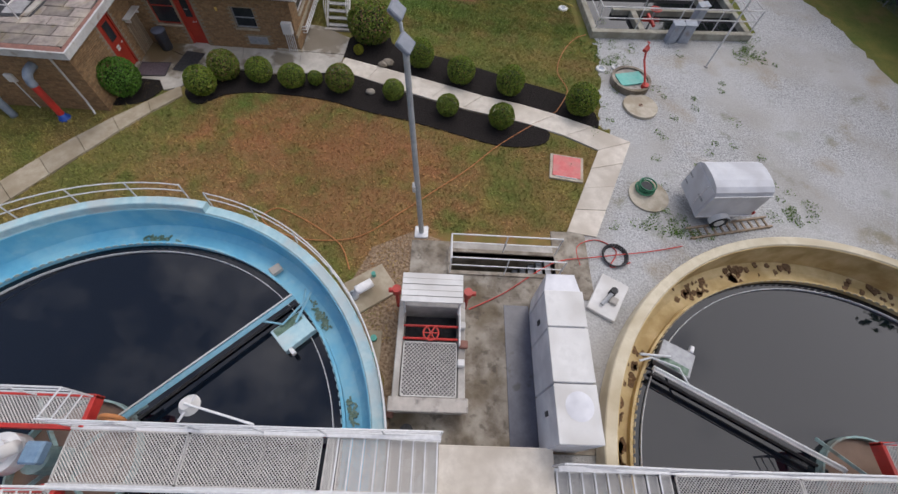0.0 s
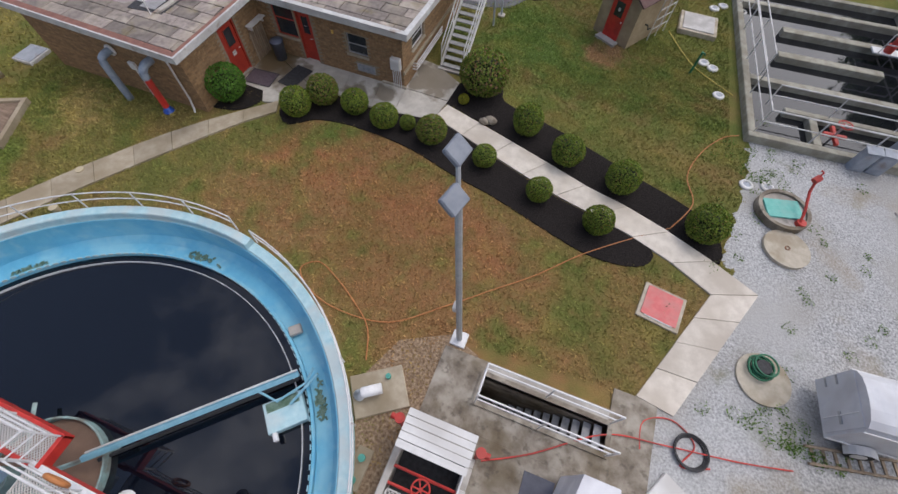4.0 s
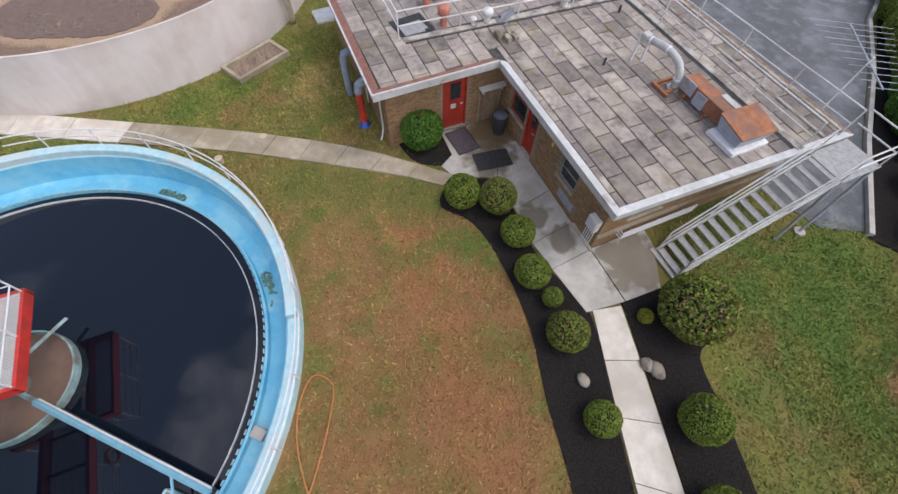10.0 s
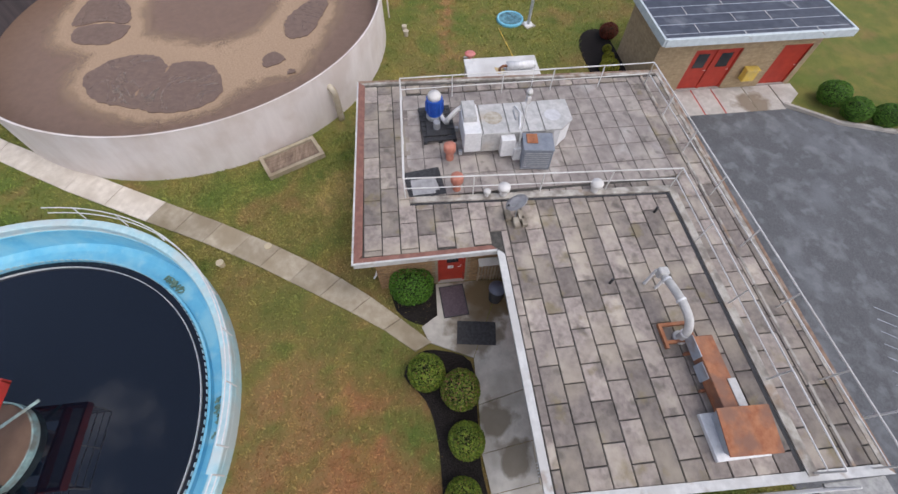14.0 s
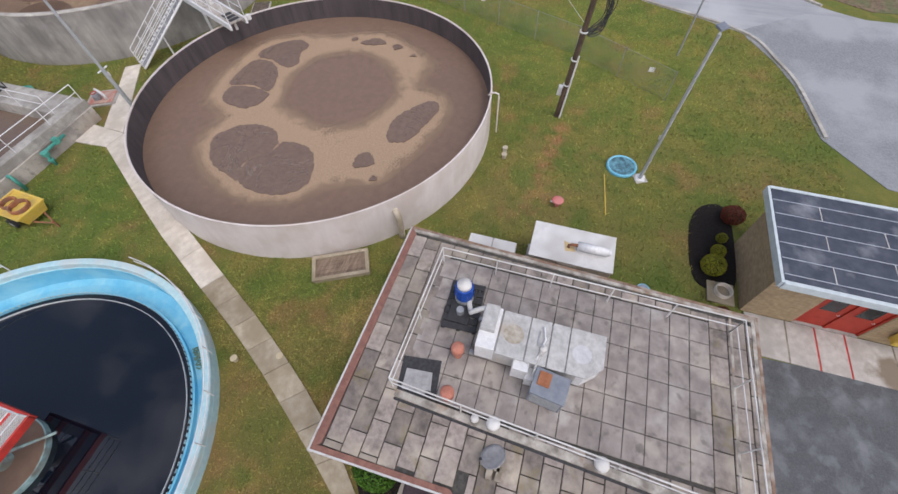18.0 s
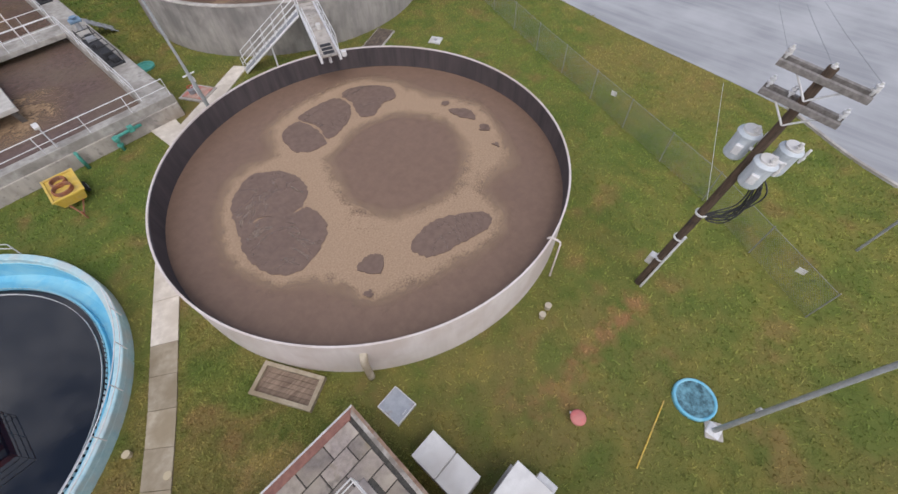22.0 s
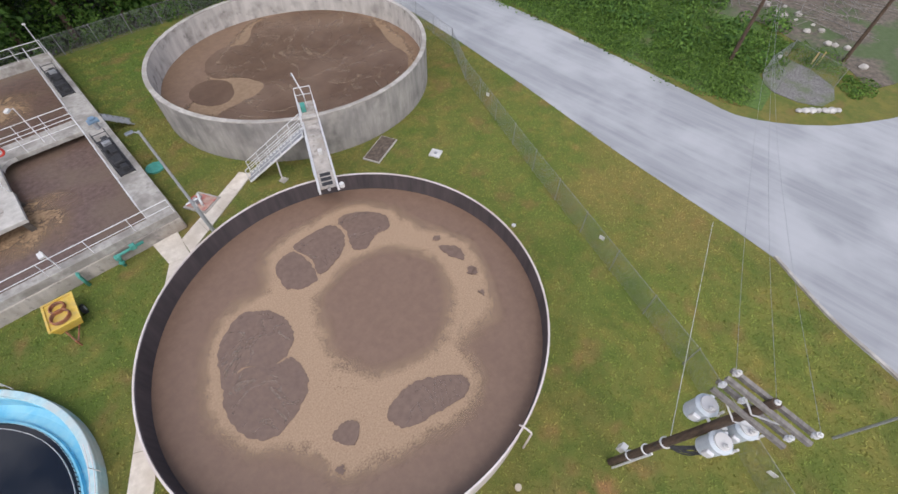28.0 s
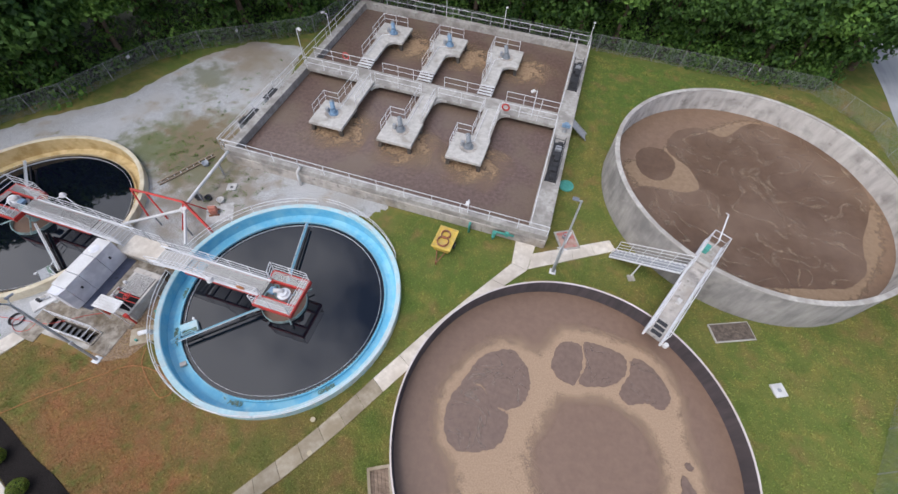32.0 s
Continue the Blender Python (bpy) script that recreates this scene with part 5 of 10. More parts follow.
def scraper(c, paint, arms, label):
    """The feed well and the turning arms of a clarifier, with the skimmer at the rim."""
    t = thing("clarifier_scraper", c[0], c[1] + 0.2, 0, 0, label, "scraper", "clarifier scrapers")
    part("feed_well", ring(bmesh.new(), 1.42, 1.47, -0.9, -0.25, 40), M["teal_pale"], t, "pale green painted ring")
    part("well_water", disc(bmesh.new(), 1.42, -0.47, 40), M["sludge"], t)
    part("centre_column", drum(bmesh.new(), 0.3, -1.5, 0.9, 16), M["teal_pale"], t)
    for k in range(4):
        a = math.radians(45 + 90 * k)
        part("spoke", tube(bmesh.new(), (0.3 * math.cos(a), 0.3 * math.sin(a), 0.1), (1.9 * math.cos(a), 1.9 * math.sin(a), -0.1), 0.06, 4), M["teal_pale"], t)
    for a, box_at in arms:
        d = Vector((math.cos(radians(a)), math.sin(radians(a)), 0))
        n = Vector((-d.y, d.x, 0))
        r1 = part("arm", tube(bmesh.new(), d * 1.2 + Vector((0, 0, 0.1)), d * 6.3 + Vector((0, 0, 0.02)), 0.085, 4), paint, t)
        part("lower_chord", tube(bmesh.new(), d * 1.2 + Vector((0, 0, -0.45)), d * 6.2 + Vector((0, 0, -0.42)), 0.05, 4), M["dark"], r1)
        part("arm_flange", tube(bmesh.new(), d * 1.3 + n * 0.09 + Vector((0, 0, 0.16)), d * 6.3 + n * 0.09 + Vector((0, 0, 0.08)), 0.025, 4), M["white"], r1)
        if box_at:
            q = d * 5.7
            sb = part("skimmer_box", bbox(-0.5, -0.4, -0.48, 0.5, 0.4, -0.2, 0.02), M["blue_pale"] if paint is M["armblue"] else M["steel"], t, "open skimmer box with green slime")
            sb.matrix_local = pose(q.x - n.x * 0.75, q.y - n.y * 0.75, 0, 0, 0, a)
            bm = bmesh.new()
            box(bm, -0.42, 0.12, -0.199, 0.42, 0.36, -0.192)
            part("slime", bm, M["slime"], sb)
            part("hinge_arm", pipe(bmesh.new(), [(1.0, 0.75, 0.0), (0.7, 0.45, -0.05), (-0.1, 0.3, -0.1), (-0.5, 0.75, 0.0)], 0.035, 6), paint, sb)
            part("hinge_arm", tube(bmesh.new(), (1.05, 0.55, 0.0), (0.2, 0.1, -0.1), 0.04, 6), paint, sb)
            part("counterweight", bbox(-0.4, -0.62, -0.3, -0.28, -0.4, -0.15, 0.02), M["galv"], sb)
    return t


M["hose_orange"] = mat("hose_orange", (0.42, 0.16, 0.05), (0.5, 0.2, 0.07), 5.0, 0.6)
M["teal_pale"] = mat("teal_pale", (0.22, 0.36, 0.36), (0.33, 0.47, 0.46), 6.0, 0.6, bump=0.1, big=(0.16, 0.13, 0.1), bigscale=2.0)
M["armblue"] = mat("armblue", (0.16, 0.38, 0.5), (0.24, 0.47, 0.58), 5.0, 0.5, bump=0.05)
M["armgrey"] = mat("armgrey", (0.5, 0.53, 0.55), (0.64, 0.66, 0.68), 5.0, 0.5, bump=0.05)
M["slime"] = mat("slime", (0.05, 0.11, 0.06), (0.18, 0.27, 0.22), 9.0, 0.4, bump=0.2)
bridge(BLUE, 1, "red-edged grating bridge to the blue clarifier's drive")
bridge((YEL[0], YEL[1] - 0.28 * 2 + 0.28), -1, "red-edged grating bridge to the yellow clarifier's drive")
scraper(BLUE, M["armblue"], ((45, True), (-76, False)), "pale blue scraper arms and feed well")
scraper(YEL, M["armgrey"], ((151, True), (-40, False)), "pale grey scraper arms and feed well")
t = thing("landing", 0, 0, 0, 0, "pale concrete landing between the clarifier bridges", "landing")
part("slab", bbox(11.5, -14.1, 0.55, 14.25, -12.62, 0.78, 0.02), M["path"], t)
part("pier", bbox(11.7, -13.9, 0, 14.05, -12.8, 0.55, 0.02), M["concrete"], t)
for x0 in (11.5, 14.25):
    bars("rail", t, [(x0 + (0.1 if x0 < 12 else -0.1), -14.05, 0.78), (x0 + (1.2 if x0 < 12 else -1.2), -14.05, 0.78)], 1.0, gap=1.1, mids=2)


def rim_rail(c, a0, a1, z, label):
    t = thing("rim_railing", *c, 0, 0, label, "railing", "clarifier rim railings")
    n = max(3, round((a1 - a0) / 4))
    pts = [Vector(((RIM + 0.06) * math.cos(radians(a0 + (a1 - a0) * i / n)), (RIM + 0.06) * math.sin(radians(a0 + (a1 - a0) * i / n)), z)) for i in range(n + 1)]
    for h in (0.3, 0.6):
        part("rail", pipe(bmesh.new(), [p + Vector((0, 0, h)) for p in pts], 0.02, 6), M["galv"], t)
    for p in pts[::3]:
        part("post", tube(bmesh.new(), p - Vector((0, 0, 0.1)), p + Vector((0, 0, 0.6)), 0.022, 6), M["galv"], t)


rim_rail(BLUE, 85, 178, 0.62, "low white pipe railing along the blue rim")
rim_rail(BLUE, -140, -85, 0.62, "low white pipe railing along the blue rim")
rim_rail(BLUE, 8, 80, 0.4, "low white pipe railing along the blue rim")
rim_rail(BLUE, -80, -8, 0.4, "low white pipe railing along the blue rim")
# white patches, a pale box and weeds in the channels
t = thing("channel_box", 6.2, -7.65, -0.5, 45, "small pale box lying in the blue channel", "box")
part("box", bbox(-0.18, -0.14, 0, 0.18, 0.14, 0.16, 0.02), M["concrete_old"], t)
fl = thing("paint_flakes", YEL[0], YEL[1], 0, 0, "dark flaking rust patches on the yellow channel", "rust patch", kind="stuff")
random.seed(5)
bm = bmesh.new()
for centre, spread, n in ((172, 16, 70), (150, 8, 16), (118, 5, 22), (103, 4, 22), (92, 10, 10), (60, 12, 14)):
    for i in range(n):
        a, r = radians(random.gauss(centre, spread * 0.5)), random.uniform(6.62, 7.2)
        q = []
        for s in (random.uniform(0.04, 0.15),):
            for k in np.linspace(0, 5.7, 9):
                w = random.uniform(0.45, 1.15) * s
                q.append((r * math.cos(a) + w * math.cos(k), r * math.sin(a) + 1.4 * w * math.sin(k)))
        z = -0.578 + 0.08 * max(0.0, r - 6.95) / 0.31
        prism(bm, q, z - 0.02, z + 0.02)
part("flakes", bm, M["rust_flake"], fl)
for a, n, w in ((40, 10, 0.5), (14, 8, 0.4), (95, 6, 0.5), (140, 8, 0.5)):
    bm = bmesh.new()
    for k in range(n * 6):
        b = radians(a + random.gauss(0, 1.5 * w * 3))
        r = random.uniform(6.62, 6.85)
        cbox(bm, 0.1, 0.05, 0.03, pose(r * math.cos(b), r * math.sin(b), -0.55 + random.uniform(0, 0.02), 0, 0, random.uniform(0, 180)))
    w_ = thing("algae", *BLUE, 0, 0, "dark green algae clump in the blue channel", "algae", "algae clumps", "stuff")
    part("clump", bm, M["slime"], w_)

# ---- between the clarifiers ----
t = thing("valve_pit", 0, 0, 0, 0, "raised concrete valve pit with grating and red hand wheel", "valve pit")
for q in ((10.3, -11.85, 12.12, -11.62), (10.3, -9.2, 12.12, -9.0), (10.3, -11.62, 10.47, -9.2), (11.93, -11.62, 12.12, -9.2)):
    part("wall", bbox(q[0], q[1], 0.05, q[2], q[3], 0.9, 0.02), M["concrete"], t)
part("floor", box(bmesh.new(), 10.47, -11.62, 0.05, 11.93, -9.2, 0.1), M["dark"], t)
part("coping", bbox(10.22, -11.93, 0.78, 12.2, -11.58, 0.92, 0.02), M["concrete_old"], t)
grating(10.5, -11.58, 11.9, -10.2, 0.93, t)
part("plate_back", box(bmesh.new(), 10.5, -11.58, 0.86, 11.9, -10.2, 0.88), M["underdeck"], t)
for y in (-9.75, -10.1):
    part("red_bar", tube(bmesh.new(), (10.47, y, 0.88), (11.93, y, 0.88), 0.035, 8), M["red"], t)
w = part("hand_wheel", lathe(bmesh.new(), [(0.2 + 0.022 * math.cos(a), 1.02 + 0.022 * math.sin(a)) for a in np.linspace(0, 2 * math.pi, 6, endpoint=False)], 24), M["red"], t)
w.location = (11.2, -9.98, 0)
for k in range(6):
    a = math.pi * k / 3
    part("wheel_spoke", tube(bmesh.new(), (0, 0, 1.02), (0.2 * math.cos(a), 0.2 * math.sin(a), 1.02), 0.018, 6), M["red"], w)
part("wheel_hub", drum(bmesh.new(), 0.045, 0.85, 1.06, 10), M["red"], w)
part("guard_rail", joined([(11.95, -9.1, 0.9), (11.95, -9.1, 1.2), (11.95, -10.3, 1.2), (11.95, -10.3, 0.9)], 0.02), M["galv"], t)
for x, y in ((12.02, -9.75), (12.0, -10.75)):
    part("valve_box", bbox(x - 0.09, y - 0.09, 0.9, x + 0.09, y + 0.09, 1.1, 0.02), M["white"], t)
part("rusty_box", bbox(11.95, -10.35, 0.9, 12.18, -10.15, 1.05, 0.02), M["copper"], t)
t = thing("pit_cover", 11.19, -9.02, 0, 0, "white sheet-metal cover on posts over the pit", "cover")
bm = bmesh.new()
for k in range(5):
    box(bm, -0.79, -0.41 + 0.165 * k, 1.74, 0.79, -0.41 + 0.165 * k + 0.15, 1.79 + 0.012 * (k % 2))
part("sheet", bm, M["white"], t)
for sx in (-0.72, 0.72):
    for sy in (-0.36, 0.36):
        part("post", tube(bmesh.new(), (sx, sy, 0.05 if sy > 0 else 0.9), (sx, sy, 1.74), 0.03, 6), M["galv"], t)
for sx in (-1, 1):
    t = thing("hydrant_valve", 11.19 + 0.98 * sx, -8.85, 0, 0, "red painted pipe valve beside the pit", "valve", "red valves beside the pit")
    part("riser", tube(bmesh.new(), (0, 0, 0.05), (0, 0, 1.2), 0.06, 10), M["red"], t)
    part("body", drum(bmesh.new(), 0.12, 1.0, 1.25, 14), M["red"], t)
    part("outlet", tube(bmesh.new(), (-0.1, 0, 1.12), (0.22 * sx, 0, 1.12), 0.07, 10), M["red"], t)
t = thing("storage_cabinet", 0, 0, 0, 0, "long white fibreglass cabinet with dirty stained top", "cabinet")
for i, (y0, y1) in enumerate(((-12.65, -11.35), (-11.33, -10.0), (-9.98, -9.0))):
    p = part("section", bbox(14.1, y0, 0.05, 15.05, y1, 1.9, 0.025), M["cab"] if "cab" in M else M.setdefault("cab", mat("cab", (0.66, 0.66, 0.7), (0.76, 0.76, 0.79), 2.0, 0.5, bump=0.04, big=(0.5, 0.5, 0.54), bigscale=0.9)), t)
    part("lid", bbox(14.07, y0 + 0.01, 1.9, 15.08, y1 - 0.01, 1.94, 0.012), M["white"], p)
part("end_section", prism(bmesh.new(), [(14.1, -8.98), (15.05, -8.98), (14.95, -8.5), (14.2, -8.5)], 0.05, 1.86), M["cab"], t)
part("roof_disc", disc(bmesh.new(), 0.33, 1.946, 28, 14.62, -11.85), M["cab"], t, "pale grey round dent")
for y in (-9.6, -11.9):
    part("latch", bbox(14.06, y - 0.06, 1.0, 14.1, y + 0.06, 1.2, 0.008), M["dark"], t)
M["bund"] = mat("bund", (0.04, 0.045, 0.075), (0.07, 0.078, 0.115), 3.0, 0.35, bump=0.05, big=(0.02, 0.022, 0.03), bigscale=1.2, biglo=0.56, bighi=0.6)
t = thing("containment_mat", 0, 0, 0, 0, "wet blue-grey rubber mat beside the cabinet", "mat")
part("mat", bbox(13.35, -12.62, 0.05, 14.1, -8.7, 0.07, 0.004), M["bund"], t)
# stairwell
t = thing("stairwell", 0, 0, 0, 0, "open concrete stairwell leading below ground", "stairwell")
for q in ((11.63, -7.74, 11.75, -6.83), (15.05, -7.74, 15.17, -6.83), (11.75, -7.74, 15.05, -7.62), (11.75, -6.95, 15.05, -6.83)):
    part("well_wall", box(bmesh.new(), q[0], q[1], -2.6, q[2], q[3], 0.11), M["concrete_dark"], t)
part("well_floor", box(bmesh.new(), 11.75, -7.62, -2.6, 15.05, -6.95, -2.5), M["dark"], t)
for k in range(12):
    part("tread", bbox(14.8 - 0.23 * k, -7.6, -0.2 - 0.19 * k, 15.0 - 0.23 * k, -6.97, -0.16 - 0.19 * k, 0.005), M["steel"], t)
bars("rail", t, [(15.1, -6.88, 0.1), (11.7, -6.88, 0.1), (11.7, -7.68, 0.1), (15.1, -7.68, 0.1)], 0.95, gap=1.6)
# gravel-side valve slabs
t = thing("valve_slab", 16.6, -8.3, 0, -30, "white concrete slab with a pipe valve on it", "slab")
part("slab", bbox(-0.45, -0.68, 0, 0.45, 0.68, 0.14, 0.02), M["white"], t)
part("pipe", tube(bmesh.new(), (-0.1, -0.4, 0.22), (0.05, 0.1, 0.3), 0.06, 8), M["steel"], t)
part("valve", drum(bmesh.new(), 0.11, 0.14, 0.4, 12, 0.05, 0.15), M["dark"], t)
part("flange", bbox(0.05, -0.2, 0.14, 0.3, 0.05, 0.24, 0.02), M["concrete"], t)
t = thing("valve_slab", 9.3, -8.35, 0, 35, "rough concrete slab with pipes beside the rim", "slab")
part("slab", bbox(-0.7, -0.55, 0, 0.7, 0.55, 0.09, 0.02), M["path_old"], t)
part("pipe_elbow", pipe(bmesh.new(), [(-0.5, 0.0, 0.0), (-0.5, 0.0, 0.25), (-0.4, 0.0, 0.36), (0.1, 0.0, 0.36)], 0.14, 12), M["galv"], t, smooth=True)
part("cap", drum(bmesh.new(), 0.07, 0.09, 0.25, 10, 0.3, 0.3), M["teal"], t)
t = thing("pipe_cluster", 9.6, -10.1, 0, 0, "green capped pipes in a concrete pad", "pipe")
part("pad", bbox(-0.2, -0.5, 0, 0.22, 0.45, 0.06, 0.02), M["path_old"], t)
for y in (-0.3, 0.2):
    part("cap", drum(bmesh.new(), 0.09, 0.06, 0.16, 12, 0, y), M["teal"], t)
t = thing("bucket", 10.7, -12.3, 0.05, 0, "dark plastic bucket on the slab", "bucket")
part("body", drum(bmesh.new(), 0.14, 0, 0.28, 14, 0, 0, 0.17), M["dark"], t)
t = thing("broken_pipe", 10.1, -12.0, 0, 20, "rusty broken pipe fitting on the ground", "pipe")
part("body", pipe(bmesh.new(), [(-0.3, 0, 0.1), (0, 0.1, 0.14), (0.25, 0.0, 0.12)], 0.08, 8), M["copper"], t)
t = thing("pump", 17.1, -6.8, 0, 0, "coiled black hose on the gravel", "hose")
bm = bmesh.new()
for k in range(3):
    lathe(bm, [(0.36 + 0.03 * k + 0.025 * math.cos(a), 0.04 + 0.04 * k + 0.025 * math.sin(a)) for a in np.linspace(0, 2 * math.pi, 6, endpoint=False)], 28)
part("coil", bm, M["dark"], t)
t.name = "hose_coil"


def hose(name, pts, material, label, z=0.03, r=0.02):
    line = smoothed([(*p, z) for p in pts], 6, closed=False)
    return tagged(part(name, pipe(bmesh.new(), line, r, 6), material), label, "hose")


M["hose_yellow"] = mat("hose_yellow", (0.5, 0.38, 0.08), (0.58, 0.45, 0.1), 5.0, 0.6)
hose("garden_hose", [(8.6, -7.75), (8.2, -6.9), (7.4, -6.3), (6.6, -5.85), (5.9, -5.6), (5.5, -6.0), (6.1, -6.5), (7.2, -6.75), (8.7, -6.55), (10.0, -5.5), (11.1, -4.5), (12.2, -3.5), (13.2, -2.4), (13.9, -1.75), (14.9, -0.9), (15.9, -0.1)], M["hose_orange"], "long orange garden hose lying across the lawn", 0.04)
hose("garden_hose", [(15.9, -0.1), (16.5, 1.2), (16.2, 2.4), (16.6, 3.8), (17.3, 4.9), (17.9, 5.3)], M["hose_orange"], "orange garden hose lying on the grass", 0.07)
hose("garden_hose", [(12.3, -8.9), (13.4, -8.3), (15.0, -7.2), (16.4, -6.9), (18.2, -6.6), (19.5, -6.3)], M["red"], "red air hose lying over the slab", 0.09)
hose("garden_hose", [(15.9, -7.2), (15.9, -6.5), (16.6, -6.2), (17.2, -6.6), (16.9, -7.2), (17.6, -7.0)], M["red"], "red air hose looped on the gravel", 0.04)
hose("garden_hose", [(14.6, 11.2), (15.3, 9.9), (15.9, 9.0), (16.6, 8.4), (17.6, 7.7)], M["hose_yellow"], "yellow garden hose lying on the grass", 0.04)


# ---- lamp posts and the power pole ----
def street_lamp(x, y, lean, h, heads, label, tip=18):
    t = thing("lamp_post", x, y, 0, 0, label, "lamp post", "grey steel lamp posts")
    t.matrix_world = pose(x, y, 0, lean[0], lean[1], 0)
    part("base_plate", bbox(-0.22, -0.22, 0, 0.22, 0.22, 0.09, 0.02), M["galv"], t)
    part("pole", tube(bmesh.new(), (0, 0, 0.05), (0, 0, h), 0.085, 10, 0.06), M["steel_pale"], t)
    part("hand_box", bbox(-0.14, -0.1, 2.4, -0.05, 0.1, 2.65, 0.02), M["white"], t)
    for dx, dy, dz, a in heads:
        b = part("arm", tube(bmesh.new(), (0, 0, h - 0.1), (dx * 0.6, dy * 0.6, h + dz), 0.035, 8), M["steel_pale"], t)
        hd = part("lamp_head", bbox(-0.18, -0.15, -0.05, 0.18, 0.15, 0.05, 0.02), M["bluelamp"] if "bluelamp" in M else M.setdefault("bluelamp", mat("bluelamp", (0.16, 0.18, 0.22), (0.22, 0.24, 0.28), 5.0, 0.5, bump=0.03)), b, "blue-grey box flood light")
        hd.matrix_local = pose(dx, dy, h + dz + 0.05, tip, 0, a)
        part("lens", bbox(-0.15, -0.12, -0.062, 0.15, 0.12, -0.05, 0.005), M["glass_dark"], hd)
    return t


M["steel_pale"] = mat("steel_pale", (0.36, 0.38, 0.4), (0.47, 0.49, 0.51), 7.0, 0.5, metal=0.3, bump=0.04)
street_lamp(10.74, -6.25, (2.6, -2.4), 6.9, ((-0.14, 0.34, 0.4, 80), (0.04, -0.26, 0.18, 75)), "leaning grey steel lamp post with two flood lights", 42)
street_lamp(-16.25, 6.75, (-1.6, 0.6), 7.2, ((-0.3, 0.05, 0.05, 30),), "tall grey steel lamp post on a square footing")
t = street_lamp(-13.84, -21.1, (0.0, 1.8), 7.5, ((0.35, 0.1, 0.1, 0),), "tall grey steel lamp post beside the footpath")
part("lower_sleeve", tube(bmesh.new(), (0, 0, 0.09), (0, 0, 2.9), 0.115, 10, 0.105), M["steel_pale"], t)
part("bracket", tube(bmesh.new(), (-0.32, 0, 2.85), (0.32, 0, 2.85), 0.04, 6), M["galv"], t)
t = thing("footing", -16.25, 6.75, 0, 25, "square concrete lamp footing in the grass", "footing")
part("pad", bbox(-0.3, -0.28, 0, 0.3, 0.28, 0.06, 0.01), M["concrete"], t)
t = thing("power_pole", -19.9, 2.15, 0, 0, "dark wooden power pole with three grey transformers", "power pole")
t.matrix_world = pose(-19.87, 2.18, 0, -4.3, 1.2, 0)
PH = 9.95
part("pole", tube(bmesh.new(), (0, 0, -0.3), (0, 0, PH), 0.15, 12, 0.11), M["bark"], t, "dark brown weathered pole")
part("conduit", tube(bmesh.new(), (0.13, 0.16, 0.0), (0.11, 0.14, 3.7), 0.045, 8), M["galv"], t)
part("meter_box", bbox(-0.38, -0.36, 1.2, -0.1, -0.12, 1.7, 0.02), M["white"], t)
for k in range(3):
    part("strap", ring(bmesh.new(), 0.15, 0.19, 2.0 + 1.4 * k, 2.06 + 1.4 * k, 12), M["galv"], t)
for i, (dx, dy, dz) in enumerate(((-0.24, -0.42, 6.95), (0.26, 0.32, 6.75), (-0.52, 0.62, 6.85))):
    c = part("transformer", lathe(bmesh.new(), [(0.0, 0.0), (0.25, 0.0), (0.28, 0.06), (0.28, 0.7), (0.31, 0.73), (0.31, 0.79), (0.24, 0.85), (0.0, 0.88)], 20, closed=False), M["trafo"] if "trafo" in M else M.setdefault("trafo", mat("trafo", (0.45, 0.5, 0.55), (0.56, 0.6, 0.64), 4.0, 0.45, bump=0.04)), t, "pale grey transformer can", smooth=False)
    c.location = (dx, dy, dz)
    part("cap", drum(bmesh.new(), 0.22, 0.85, 0.91, 18), M["white"], c)
    part("side_box", bbox(0.2, -0.1, 0.25, 0.36, 0.1, 0.55, 0.02), M["galv"], c)
    part("lifting_lug", bbox(-0.36, -0.05, 0.6, -0.26, 0.05, 0.8, 0.01), M["galv"], c)
    part("arrester", drum(drum(bmesh.new(), 0.035, 0.5, 0.95, 8, -0.05, 0.34), 0.06, 0.62, 0.68, 10, -0.05, 0.34), M["white"], c)
    part("bushing", drum(drum(bmesh.new(), 0.05, 0.88, 1.1, 10, 0.1, 0.08), 0.08, 0.96, 1.0, 10, 0.1, 0.08), M["white"], c)
    part("bracket", tube(bmesh.new(), (-dx * 0.45, -dy * 0.45, 0.5), (-dx, -dy, 0.5), 0.05, 6), M["galv"], c)
for z, lx, oy in ((9.0, 0.88, -0.14), (9.0, 0.88, 0.14), (9.7, 0.95, 0.14), (9.7, 0.95, -0.14)):
    ca = part("crossarm", cbox(bmesh.new(), 2 * lx, 0.1, 0.13, pose(0, oy, z, 0, 0, 0)), M["arm_wood"] if "arm_wood" in M else M.setdefault("arm_wood", mat("arm_wood", (0.16, 0.145, 0.135), (0.28, 0.26, 0.245), 8.0, 0.9, bump=0.3, stretch=(0.2, 1, 1))), t, "weathered grey timber crossarm")
    ca.matrix_local = pose(0, 0, 0, 0, 0, 88)
for z in (9.0, 9.7):
    for s_ in (-1, 1):
        part("arm_brace", tube(bmesh.new(), (0.1, 0.0, z - 0.55), (0.12, s_ * 0.5, z - 0.05), 0.025, 5), M["galv"], t)
